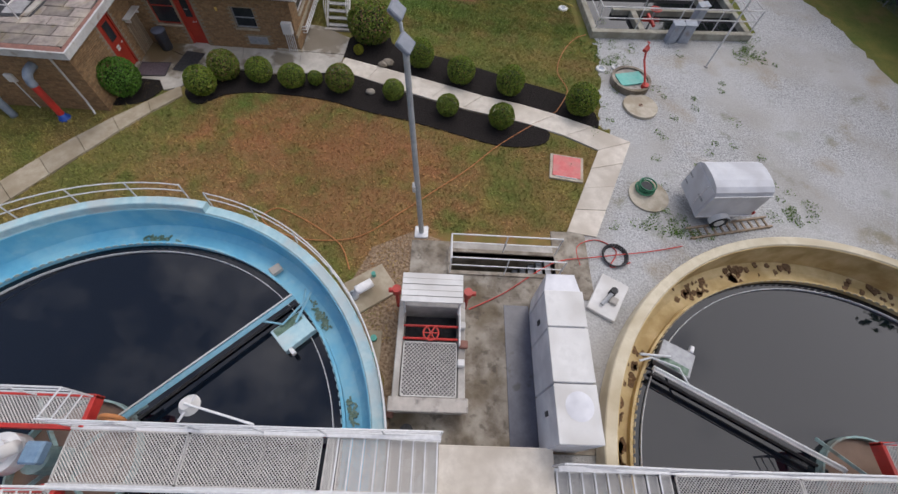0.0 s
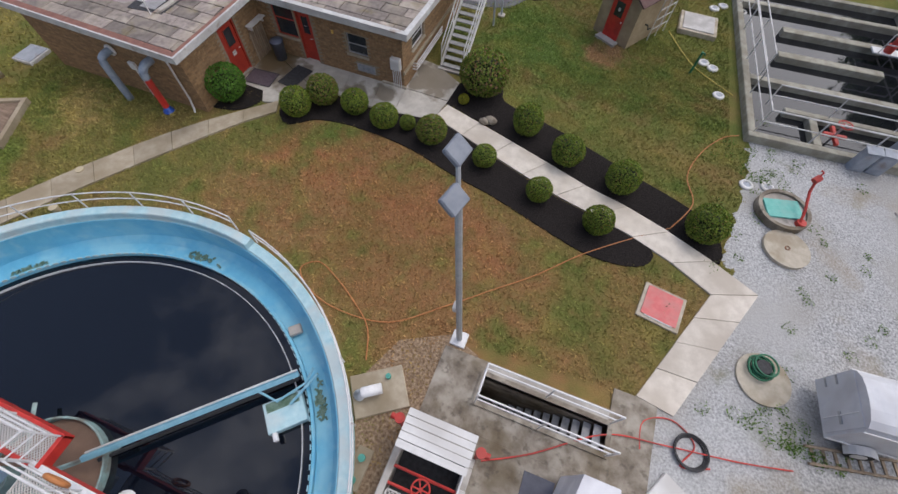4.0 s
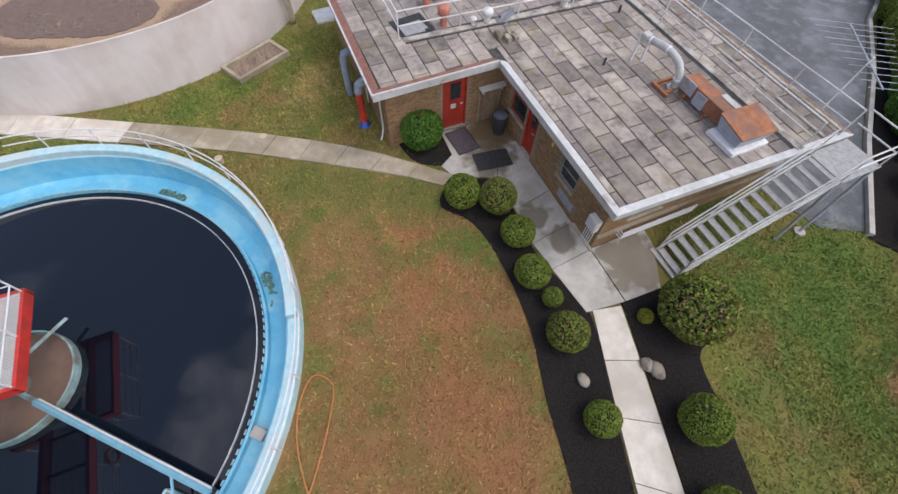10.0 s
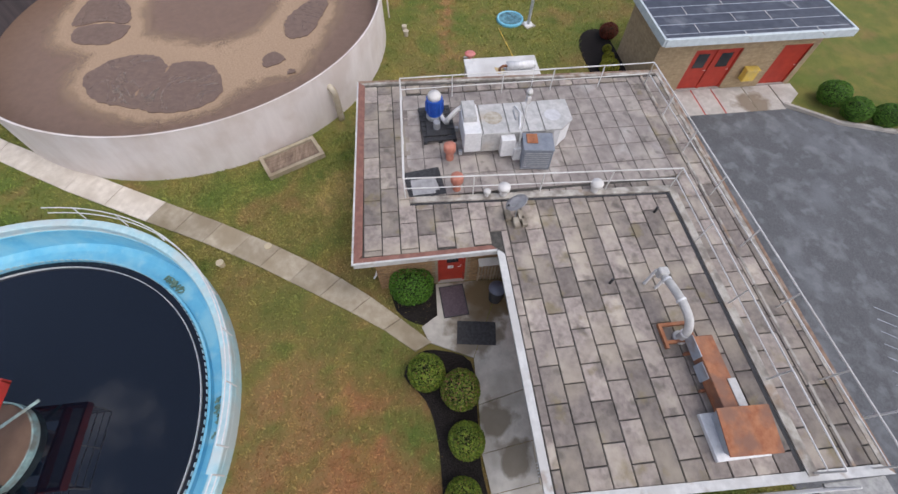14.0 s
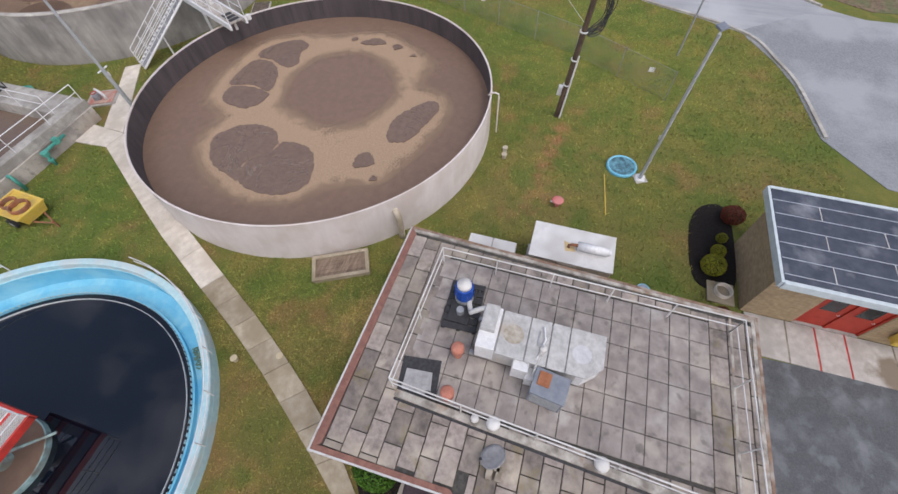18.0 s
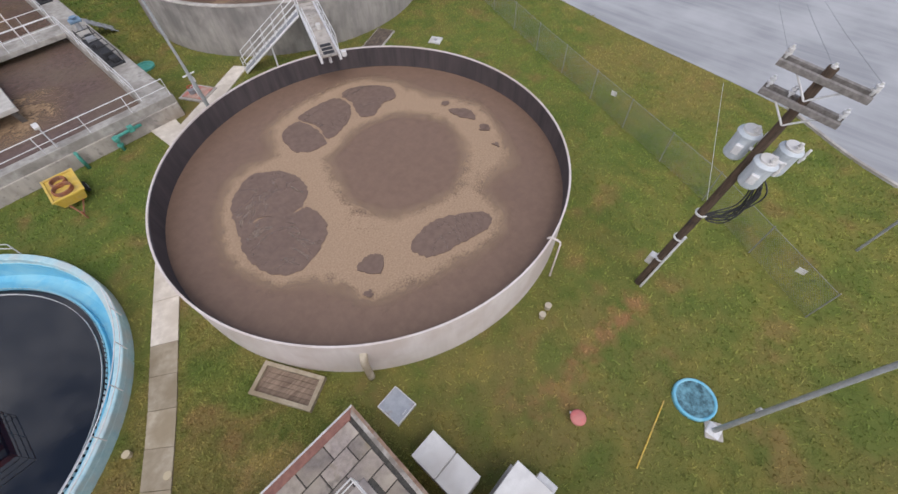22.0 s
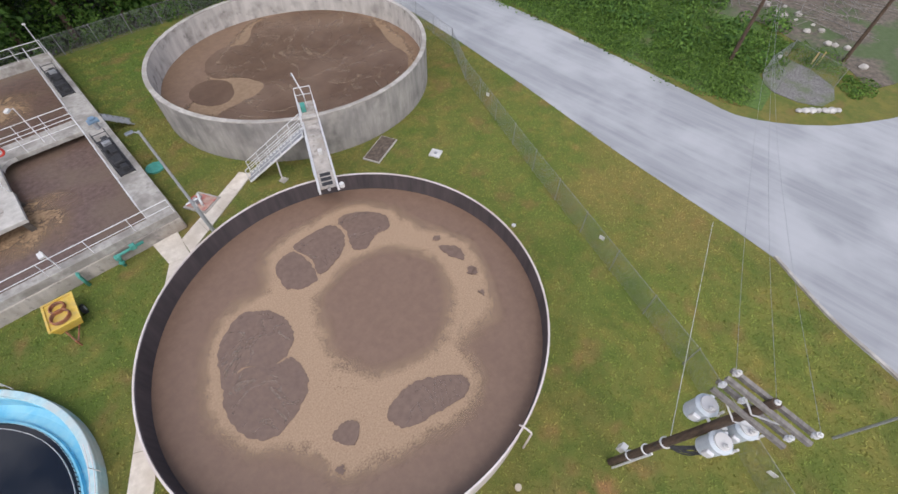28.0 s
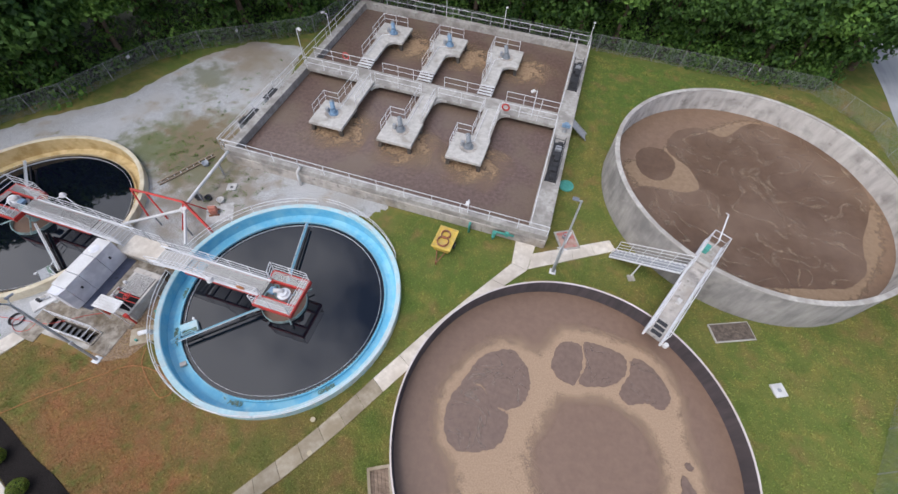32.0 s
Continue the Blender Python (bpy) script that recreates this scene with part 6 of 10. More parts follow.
for z, xs in ((9.15, (-0.8, -0.3, 0.8)), (9.85, (-0.88, 0.0, 0.88))):
    for x in xs:
        p = pose(0, 0, 0, 0, 0, 88) @ Vector((x, 0.0, z))
        part("insulator", drum(drum(drum(bmesh.new(), 0.03, p.z - 0.1, p.z + 0.2, 8, p.x, p.y), 0.075, p.z, p.z + 0.05, 10, p.x, p.y), 0.065, p.z + 0.09, p.z + 0.14, 10, p.x, p.y), M["white"] if z > 9.5 else M["galv"], t)
for k in range(11):
    c, e = random.uniform(-0.15, 0.15), random.uniform(-0.2, 0.2)
    q = [(-0.4 + c, 0.3 + e, 6.75), (-0.45 + c, 0.62 + 0.3 * (k % 3) / 2 + e * 0.5, 6.1 + c), (-0.3 + e * 0.5, 0.6 + 0.22 * (k % 4) / 3, 5.45 - 0.06 * k), (-0.08, 0.3 + c * 0.5, 5.1 - 0.05 * k), (0.06, 0.1, 4.9), (0.1, -0.1, 4.3)]
    part("cable", pipe(bmesh.new(), smoothed(q, 5, closed=False), 0.022, 6), M["dark"], t)
WM = t.matrix_world.copy()
PA = WM @ Vector((0, 0, 9.85))
for i, (off, far) in enumerate((((0.0, -0.88), (-56.7, -7.85, 8.0)), ((0.0, 0.0), (-55.7, -7.85, 8.5)), ((0.0, 0.88), (-54.8, -7.85, 8.0)))):
    a = PA + Vector((*off, 0.1))
    f = Vector(far)
    pts = [a + (f - a) * s - Vector((0, 0, 1.2 * 4 * s * (1 - s))) for s in np.linspace(0, 1, 12)]
    tagged(part("power_line", pipe(bmesh.new(), pts, 0.005, 4), M["steel"]), "thin grey overhead power line", "cable", "overhead lines")
for top_z, far in ((5.1, (-36.0, -0.6, 0)),):
    a = WM @ Vector((0, 0, top_z))
    tagged(part("guy_wire", tube(bmesh.new(), a, far, 0.01, 5), M["galv"]), "taut steel guy wire from the power pole", "cable", "guy wires")

LPOLE = thing("marker_pole", -27.5, 8.42, 0, 0, "slim dark grey metal pole in the roadside grass", "pole")
part("shaft", tube(bmesh.new(), (0, 0, -0.05), (0.05, 0.1, 6.0), 0.06, 8, 0.045), M["steel"], LPOLE)
part("cap", drum(bmesh.new(), 0.055, 5.98, 6.04, 8, 0.05, 0.1), M["dark"], LPOLE)


# ---- brick office building ----
M["brick_run"] = mat("brick_run", (0.22, 0.13, 0.066), (0.31, 0.195, 0.1), 9.0, 0.9, bump=0.15, per=0.2, island=True)
M["rust"] = mat("rust", (0.26, 0.09, 0.04), (0.38, 0.16, 0.08), 5.0, 0.85, bump=0.2, big=(0.2, 0.11, 0.08), bigscale=2.0)
M["bluegrey"] = mat("bluegrey", (0.3, 0.33, 0.38), (0.4, 0.43, 0.48), 4.0, 0.55, bump=0.06, big=(0.25, 0.2, 0.17), bigscale=2.5, biglo=0.55, bighi=0.75)
M["ductwhite"] = mat("ductwhite", (0.36, 0.355, 0.35), (0.52, 0.51, 0.5), 5.0, 0.5, bump=0.08, big=(0.4, 0.33, 0.26), bigscale=1.1, biglo=0.58, bighi=0.78)
M["orange"] = mat("orange", (0.4, 0.14, 0.095), (0.5, 0.21, 0.15), 6.0, 0.8, bump=0.1)
M["bluemotor"] = mat("bluemotor", (0.01, 0.06, 0.34), (0.02, 0.1, 0.45), 5.0, 0.4, bump=0.05)
M["wood"] = mat("wood", (0.22, 0.16, 0.11), (0.36, 0.28, 0.2), 8.0, 0.85, bump=0.2, stretch=(1, 1, 0.2), per=0.15)
M["mat_purple"] = mat("mat_purple", (0.07, 0.05, 0.065), (0.11, 0.085, 0.1), 18.0, 0.95, bump=0.4)
M["tread"] = mat("tread", (0.26, 0.26, 0.26), (0.38, 0.38, 0.37), 9.0, 0.7, bump=0.15)
M["ledge"] = mat("ledge", (0.42, 0.37, 0.29), (0.54, 0.48, 0.39), 4.0, 0.9, bump=0.12, big=(0.33, 0.27, 0.19), bigscale=1.5)
M["roofmoss"] = mat("roofmoss", (0.34, 0.31, 0.27), (0.5, 0.47, 0.43), 5.0, 0.95, bump=0.3, big=(0.16, 0.14, 0.12), bigscale=2.2)

WALLH = 2.45


def mesh_from(name, verts, faces, material, parent=None):
    me = bpy.data.meshes.new(name)
    me.from_pydata(verts, [], faces)
    me.materials.append(material)
    ob = new(name, me)
    if parent:
        ob.parent = parent
    return ob


def wall(name, p, q, openings, single, label, thick=0.25, height=WALLH):
    """A brick wall from p to q, inside on its left, with openings (u0, u1, z0, z1); bricks with u in single are parts."""
    length = math.dist(p, q)
    us = sorted({0.0, length, *(u for o in openings for u in o[:2])})
    bm = bmesh.new()
    for a, b in zip(us, us[1:]):
        z = 0.0
        for o in sorted((o for o in openings if o[0] < (a + b) / 2 < o[1]), key=lambda o: o[2]):
            if o[2] > z:
                box(bm, a, 0, z, b, thick, o[2])
            z = o[3]
        if z < height:
            box(bm, a, 0, z, b, thick, height)
    ob = solid(name, bm, M["mortar"], label, "wall")
    ob.matrix_world = pose(*p, 0, 0, 0, math.degrees(math.atan2(q[1] - p[1], q[0] - p[0])))
    verts, faces, shared, count = [], [], {}, 0
    for row in range(int(height / 0.076)):
        z0 = row * 0.076 + 0.005
        u = -0.104 if row % 2 else 0.0
        while u < length:
            a, b, u = max(u, 0.0), min(u + 0.198, length), u + 0.208
            if b - a < 0.03 or any(a < o[1] + 0.02 and b > o[0] - 0.02 and z0 < o[3] + 0.02 and z0 + 0.066 > o[2] - 0.02 for o in openings):
                continue
            if single and single[0] < a < single[1] and count < 300:
                w = round(b - a, 3)
                if w not in shared:
                    me = bpy.data.meshes.new("brick")
                    t = box(bmesh.new(), 0, -0.009, 0, w, 0.002, 0.066)
                    t.to_mesh(me)
                    t.free()
                    me.materials.append(M["brick"])
                    shared[w] = me
                piece = new("brick", shared[w])
                piece.parent, piece.location = ob, (a, random.uniform(-0.002, 0.002), z0)
                count += 1
            else:
                k, y = len(verts), -0.009 + random.uniform(-0.002, 0.002)
                verts += [(a, y, z0), (b, y, z0), (b, y, z0 + 0.066), (a, y, z0 + 0.066), (a, 0.002, z0), (b, 0.002, z0), (b, 0.002, z0 + 0.066), (a, 0.002, z0 + 0.066)]
                faces += [(k, k + 1, k + 2, k + 3), (k, k + 4, k + 5, k + 1), (k + 1, k + 5, k + 6, k + 2), (k + 2, k + 6, k + 7, k + 3), (k + 3, k + 7, k + 4, k)]
    tagged(mesh_from("brickwork", verts, faces, M["brick_run"], ob), kind="stuff")
    return ob


W_S1 = wall("wall_south_wing", (-8.25, -1.55), (-1.25, -1.55), [], None, "tan brick wall with pipes along it")
W_E1 = wall("wall_wing_return", (-1.25, -1.55), (-1.25, 2.65), [(1.95, 2.85, 0.06, 2.12)], (2.9, 4.2), "tan brick wall with a red door under the eaves")
W_S2 = wall("wall_south", (-1.25, 2.65), (5.0, 2.65), [(1.73, 2.4, 0.06, 2.14), (0.7, 1.65, 0.9, 2.2), (3.9, 4.75, 0.95, 1.78), (4.2, 5.0, 0.26, 0.6)], (3.0, 6.2), "tan brick wall with a red door and a window")
W_E2 = wall("wall_east", (5.0, 2.65), (5.0, 9.3), [(0.9, 2.0, 1.15, 1.9)], (0.0, 1.4), "tan brick end wall with a window beside the stairs")
wall("wall_north", (5.0, 9.3), (-8.25, 9.3), [], None, "tan brick back wall under the flat roof")
wall("wall_west", (-8.25, 9.3), (-8.25, -1.55), [], None, "tan brick wall under the flat roof")


def leaf_door(name, x, y, rz, w, h, label, pane, sign=None):
    """A door in its frame, flush in the wall: x, y is its lower corner, it runs along its own x axis."""
    d = thing(name, x, y, 0.06, rz, label, "door", kind="structure")
    part("door_frame", box(box(box(bmesh.new(), 0, 0.03, 0, 0.06, 0.2, h), w - 0.06, 0.03, 0, w, 0.2, h), 0.06, 0.03, h - 0.06, w - 0.06, 0.2, h), M["reddoor"], d)
    leaf = part("door_leaf", bbox(0.065, 0.08, 0.01, w - 0.065, 0.125, h - 0.065, 0.006), M["reddoor"], d)
    if pane:
        part("pane", bbox(pane[0], 0.07, pane[1], pane[2], 0.078, pane[3], 0), M["glass_dark"], leaf, "dark wired glass pane")
        part("pane_frame", box(box(box(box(bmesh.new(), pane[0] - 0.03, 0.066, pane[1] - 0.03, pane[0], 0.082, pane[3] + 0.03), pane[2], 0.066, pane[1] - 0.03, pane[2] + 0.03, 0.082, pane[3] + 0.03), pane[0], 0.066, pane[3], pane[2], 0.082, pane[3] + 0.03), pane[0], 0.066, pane[1] - 0.03, pane[2], 0.082, pane[1]), M["reddoor"], leaf)
    if sign:
        part("notice", bbox(sign[0], 0.072, sign[1], sign[2], 0.079, sign[3], 0), M["white"], leaf, "white paper notice")
        part("notice_text", bbox(sign[0] + 0.02, 0.069, (sign[1] + sign[3]) / 2, sign[2] - 0.02, 0.0715, (sign[1] + sign[3]) / 2 + 0.03, 0), M["steel"], leaf)
    part("handle", pipe(bmesh.new(), [(w - 0.14, 0.08, 0.98), (w - 0.14, 0.03, 0.98), (w - 0.24, 0.03, 0.98)], 0.012, 6), M["galv"], leaf, "grey lever handle")
    part("threshold", bbox(0, -0.02, -0.06, w, 0.2, 0.005, 0.004), M["concrete"], d)
    return d


leaf_door("door_1", -1.25, 0.4, 90, 0.9, 2.06, "red-painted metal door with a dark upper pane", (0.3, 1.2, 0.68, 1.85), (0.33, 0.82, 0.52, 1.0))
leaf_door("door_2", 0.48, 2.65, 0, 0.67, 2.08, "red-painted metal door with a pale notice", (0.22, 1.15, 0.5, 1.85), (0.24, 1.3, 0.42, 1.6))


def sash(name, x, y, z, rz, w, h, label, split_at=0.5, material=None):
    """A window set in its opening with frame, panes, rail and sill."""
    d = thing(name, x, y, z, rz, label, "window", kind="structure")
    fm = material or M["galv"]
    part("window_frame", box(box(box(box(bmesh.new(), 0, 0.06, 0, 0.035, 0.14, h), w - 0.035, 0.06, 0, w, 0.14, h), 0.035, 0.06, h - 0.035, w - 0.035, 0.14, h), 0.035, 0.06, 0, w - 0.035, 0.14, 0.035), fm, d)
    part("meeting_rail", bbox(0.035, 0.055, h * split_at - 0.02, w - 0.035, 0.12, h * split_at + 0.025, 0), fm, d)
    part("pane", box(bmesh.new(), 0.05, 0.085, 0.05, w - 0.05, 0.095, h * split_at - 0.025), M["glass_dark"], d)
    part("pane", box(bmesh.new(), 0.05, 0.07, h * split_at + 0.025, w - 0.05, 0.08, h - 0.05), M["glass_dark"], d)
    part("window_sill", bbox(-0.06, -0.07, -0.07, w + 0.06, 0.12, -0.005, 0.01), M["ledge"], d)
    return d


sash("window_1", 2.65, 2.65, 0.95, 0, 0.85, 0.83, "two-pane sash window with a dark interior", 0.5, M["steel"])
sash("window_2", 5.0, 3.55, 1.15, 90, 1.1, 0.75, "dark window high in the end wall")
sash("window_3", -0.55, 2.65, 0.9, 0, 0.95, 1.3, "dark window in the shaded alcove", 0.55, M["reddoor"])
VENT = thing("wall_vent", 2.95, 2.65, 0.26, 0, "weathered grey louvred vent set in brick", "vent", kind="structure")
part("frame", box(box(box(box(bmesh.new(), 0, -0.02, 0, 0.04, 0.1, 0.34), 0.76, -0.02, 0, 0.8, 0.1, 0.34), 0.04, -0.02, 0.3, 0.76, 0.1, 0.34), 0.04, -0.02, 0, 0.76, 0.1, 0.04), M["steel"], VENT)
part("backing", box(bmesh.new(), 0.04, 0.11, 0.04, 0.76, 0.12, 0.3), M["dark"], VENT)
for i in range(5):
    part("slat", cbox(bmesh.new(), 0.72, 0.06, 0.008, Matrix.Translation((0.4, 0.02, 0.07 + i * 0.05)) @ Matrix.Rotation(radians(35), 4, "X")), M["steel"], VENT)
for i in range(3):
    part("divider", box(bmesh.new(), 0.2 + i * 0.2 - 0.01, -0.018, 0.04, 0.2 + i * 0.2 + 0.01, 0.0, 0.3), M["steel"], VENT)
# concrete ledge round the corner, with pipes under it
solid("wall_ledge", box(bmesh.new(), 4.05, 2.55, 0.0, 5.12, 2.638, 0.14), M["ledge"], "pale concrete footing along the brick wall", "trim")
solid("wall_ledge", prism(bmesh.new(), [(5.012, 2.6), (5.08, 2.6), (5.08, 9.2), (5.012, 9.2)], 0.68, 0.8), M["path_old"], "pale concrete ledge along the end wall", "trim")
METER = thing("meter_box", 4.55, 2.64, 0.9, 0, "white electric meter box with conduits on the brick corner", "meter box")
part("body", bbox(0, -0.2, 0, 0.4, -0.01, 0.48, 0.015), M["white"], METER)
part("cover", bbox(0.03, -0.225, 0.05, 0.37, -0.2, 0.44, 0.008), M["white"], METER)
for i in range(5):
    part("conduit", tube(bmesh.new(), (0.04 + i * 0.08, -0.08, -0.88), (0.04 + i * 0.08, -0.08, 0.0), 0.016, 6), M["galv"], METER)
PW = thing("wall_pipes", 5.0, 4.0, 0.3, 0, "three grey service pipes along the end wall", "pipes")
for i in range(3):
    part("pipe", pipe(bmesh.new(), [(0.02, -0.55, 0.1 + i * 0.13), (0.2, -0.55, 0.1 + i * 0.13), (0.2, 2.2, 0.1 + i * 0.13)], 0.025, 6), M["galv"], PW)
for y in (0, 1.0, 2.0):
    part("bracket", bbox(0.01, y - 0.02, 0.05, 0.24, y + 0.02, 0.07, 0), M["steel"], PW)
LAMP = thing("wall_lamp", 2.1, 2.64, 1.62, 0, "small yellow wall lamp on brick", "wall lamp")
part("body", bbox(-0.04, -0.06, 0, 0.04, 0, 0.14, 0.01), mat("lamp_amber", (0.6, 0.4, 0.1), None, 5, 0.4, bump=0), LAMP)

# roof slab, fascia and coping
M["edge_rust"] = mat("edge_rust", (0.17, 0.1, 0.07), (0.3, 0.2, 0.14), 4.0, 0.85, bump=0.2, big=(0.42, 0.39, 0.35), bigscale=1.6, biglo=0.52, bighi=0.7)
layer(M["fascia"], (0.24, 0.17, 0.12), 2.6, 0.58, 0.7, 0.6)
layer(M["roofmoss"], (0.27, 0.16, 0.09), 1.4, 0.54, 0.68, 0.6)
RO = [(-8.62, -1.9), (-0.72, -2.03), (-0.78, 2.12), (5.5, 2.1), (5.72, 9.75), (-8.2, 9.75)]
RW = [(x + (0.16 if x < -5 else -0.14), y + (0.14 if y < 5 else -0.14)) for x, y in RO]
roof = solid("roof", prism(bmesh.new(), [(x + (0.04 if x < -5 else -0.04), y + (0.04 if y < 5 else -0.04)) for x, y in RO], 2.46, 2.70), M["paver_joint"], "flat roof of weathered concrete pavers with dark joints", "roof")


def edge_strip(name, a, b, inner, outer, z0, z1, material, label=""):
    """A strip along a roof edge from a to b, from outer to inner metres inside of it."""
    a, b = Vector((*a, 0)), Vector((*b, 0))
    d = (b - a).normalized()
    n = Vector((-d.y, d.x, 0))
    pts = [a + n * outer - d * outer * -1, b + n * outer - d * outer, b + n * inner - d * inner, a + n * inner + d * inner]
    return part(name, prism(bmesh.new(), [(p.x, p.y) for p in pts], z0, z1), material, roof, label)


for i in range(6):
    a, b = RO[i], RO[(i + 1) % 6]
    edge_strip("fascia", a, b, 0.05, 0.0, 2.5, 2.705, M["fascia"], "pale painted fascia board")
    lip = 0.02 if i < 2 else 0.055 if i > 3 else 0.1
    edge_strip("fascia_cap", a, b, lip, -0.035, 2.705, 2.775, M["edge_rust"] if i > 3 else M["fascia"], "rust-stained metal roof edge" if i > 3 else "pale metal roof edge")
    edge_strip("coping", a, b, 0.26 if i == 0 else 0.17, lip + 0.001, 2.7, 2.768, M["copper"] if i in (0, 1) else M["roofmoss"] if i > 3 else M["fascia"], "red-brown coping strip" if i in (0, 1) else "")


# pavers: staggered rows along x over the whole roof, square tiles within the plant area
paver_meshes = {}


def paver(x0, y0, x1, y1, z=2.703, h=0.045, material="paver"):
    key = (round(x1 - x0, 2), round(y1 - y0, 2), material)
    if key not in paver_meshes:
        me = bpy.data.meshes.new("paver")
        t = bbox(-key[0] / 2, -key[1] / 2, 0, key[0] / 2, key[1] / 2, h, 0)
        bmesh.ops.bevel(t, geom=[e for e in t.edges if all(v.co.z > h / 2 for v in e.verts)], offset=0.012, segments=1, affect="EDGES")
        t.to_mesh(me)
        t.free()
        me.materials.append(M[material])
        paver_meshes[key] = me
    ob = new("paver", paver_meshes[key])
    ob.parent = roof
    ob.matrix_world = pose((x0 + x1) / 2, (y0 + y1) / 2, z + random.uniform(-0.006, 0.006), random.uniform(-0.5, 0.5), random.uniform(-0.5, 0.5), random.uniform(-0.4, 0.4))


def inside_plant(x, y):
    return -7.7 < x < -2.9 and -0.35 < y < 8.0


PY, PX = 0.53, 0.9
for r in range(23):
    y0 = -1.72 + r * PY
    y1 = min(y0 + PY, 9.62)
    if y1 - y0 < 0.2:
        continue
    xa = -8.32 + 0.02 * r
    xb = -0.92 if y0 < 1.9 else 5.36 + 0.025 * (y0 - 2)
    x = xa - (0.45 if r % 2 else 0.0)
    while x < xb - 0.05:
        a, b = max(x, xa), min(x + PX, xb)
        x += PX
        if -0.4 < y0 < 7.9:
            if a > -7.75 and b < -2.85:
                continue
            if a < -7.72 < b:
                b = -7.72
            if a < -2.85 < b:
                a = -2.85
        if 7.9 < y0 < 8.2:
            y0 = 8.12
        if b - a > 0.12:
            paver(a + 0.016, (2.3 if 1.9 < y0 < 2.3 and b > -0.8 else y0) + 0.016, b - 0.016, y1 - 0.016)
for i in range(6):
    for j in range(15):
        paver(-7.68 + i * 0.79 + 0.01, -0.3 + j * 0.577 + 0.01, -7.68 + (i + 1) * 0.79 - 0.01, -0.3 + (j + 1) * 0.577 - 0.01, material="paver_flat")
# mossy upstand along the plant area and the north strip
upstand = part("upstand", prism(bmesh.new(), [(-2.92, -0.32), (-2.72, -0.32), (-2.32, 7.85), (5.6, 7.85), (5.6, 8.08), (-2.55, 8.08)], 2.7, 2.79), M["roofmoss"], roof, "low mossy upstand with a dark gutter")
part("gutter_seam", prism(bmesh.new(), [(-2.70, -0.3), (-2.62, -0.3), (-2.24, 7.74), (5.6, 7.74), (5.6, 7.84), (-2.31, 7.84)], 2.72, 2.757), M["dark"], roof)
part("gutter_seam", box(bmesh.new(), -8.0, 8.95, 2.72, 5.6, 9.02, 2.757), M["roofmoss"], roof)

# roof railings
RG = "white-painted pipe railing on the flat roof"
rails(RG, [(-7.5, 8.95), (-7.5, -0.3), (-2.95, -0.42), (-2.5, 7.95), (5.55, 8.0)], 2.72, 0.92, 2.0, 1, "roof railings", 0.022, M["white"])
rails(RG, [(-7.5, 8.95), (-4.0, 9.05), (5.6, 9.35)], 2.72, 0.92, 2.0, 1, "roof railings", 0.022, M["white"])

# outside stairs
ST = thing("outdoor_stairs", 0, 0, 0, 0, "grey metal stairs with white pipe rails up to the roof", "stairs")
N = 15
for i in range(N):
    f = i / (N - 1)
    y, z, x = 4.55 + f * 3.55, 0.17 + f * 2.5, 5.85 + 0.0 * f
    part("tread", bbox(x + 0.04, y - 0.11, z - 0.035, x + 0.92, y + 0.12, z, 0.006), M["tread"], ST)
for x in (5.85, 6.81):
    part("stringer", cbox(bmesh.new(), 0.045, 4.45, 0.2, Matrix.Translation((x, 6.3, 1.38)) @ Matrix.Rotation(math.atan2(2.5, 3.55), 4, "X")), M["white"], ST)
    for z in (0.5, 0.95):
        part("handrail", joined([(x, 4.5, 0.1 + z), (x, 8.1, 2.68 + z), (x, 9.55 if x > 6 else 8.1, 2.68 + z)], 0.022), M["white"], ST)
    for f in (0.0, 0.35, 0.7, 1.0):
        part("post", tube(bmesh.new(), (x, 4.5 + f * 3.6, 0.1 + f * 2.58), (x, 4.5 + f * 3.6, 1.07 + f * 2.58), 0.022, 6), M["white"], ST)
part("platform", bbox(5.76, 8.15, 2.62, 6.86, 9.6, 2.7, 0.01), M["tread"], ST)
part("platform_rail", joined([(6.81, 9.55, 3.63), (5.65, 9.55, 3.63)], 0.022), M["white"], ST)
part("platform_rail", joined([(6.81, 9.55, 3.18), (5.65, 9.55, 3.18)], 0.022), M["white"], ST)
part("post", tube(bmesh.new(), (6.81, 9.55, 2.6), (6.81, 9.55, 3.63), 0.022, 6), M["white"], ST)
for x, y, tx, ty in ((7.04, 9.13, 6.8, 9.5), (6.95, 8.2, 6.8, 8.2)):
    part("support_post", tube(bmesh.new(), (x, y, 0.03), (tx, ty, 2.64), 0.045, 8), M["bluegrey"], ST)
part("footing", drum(bmesh.new(), 0.17, 0.0, 0.08, 14, 7.04, 9.13), M["concrete"], ST)
part("footing", bbox(5.75, 4.3, 0.0, 6.95, 4.48, 0.09, 0.01), M["concrete"], ST)

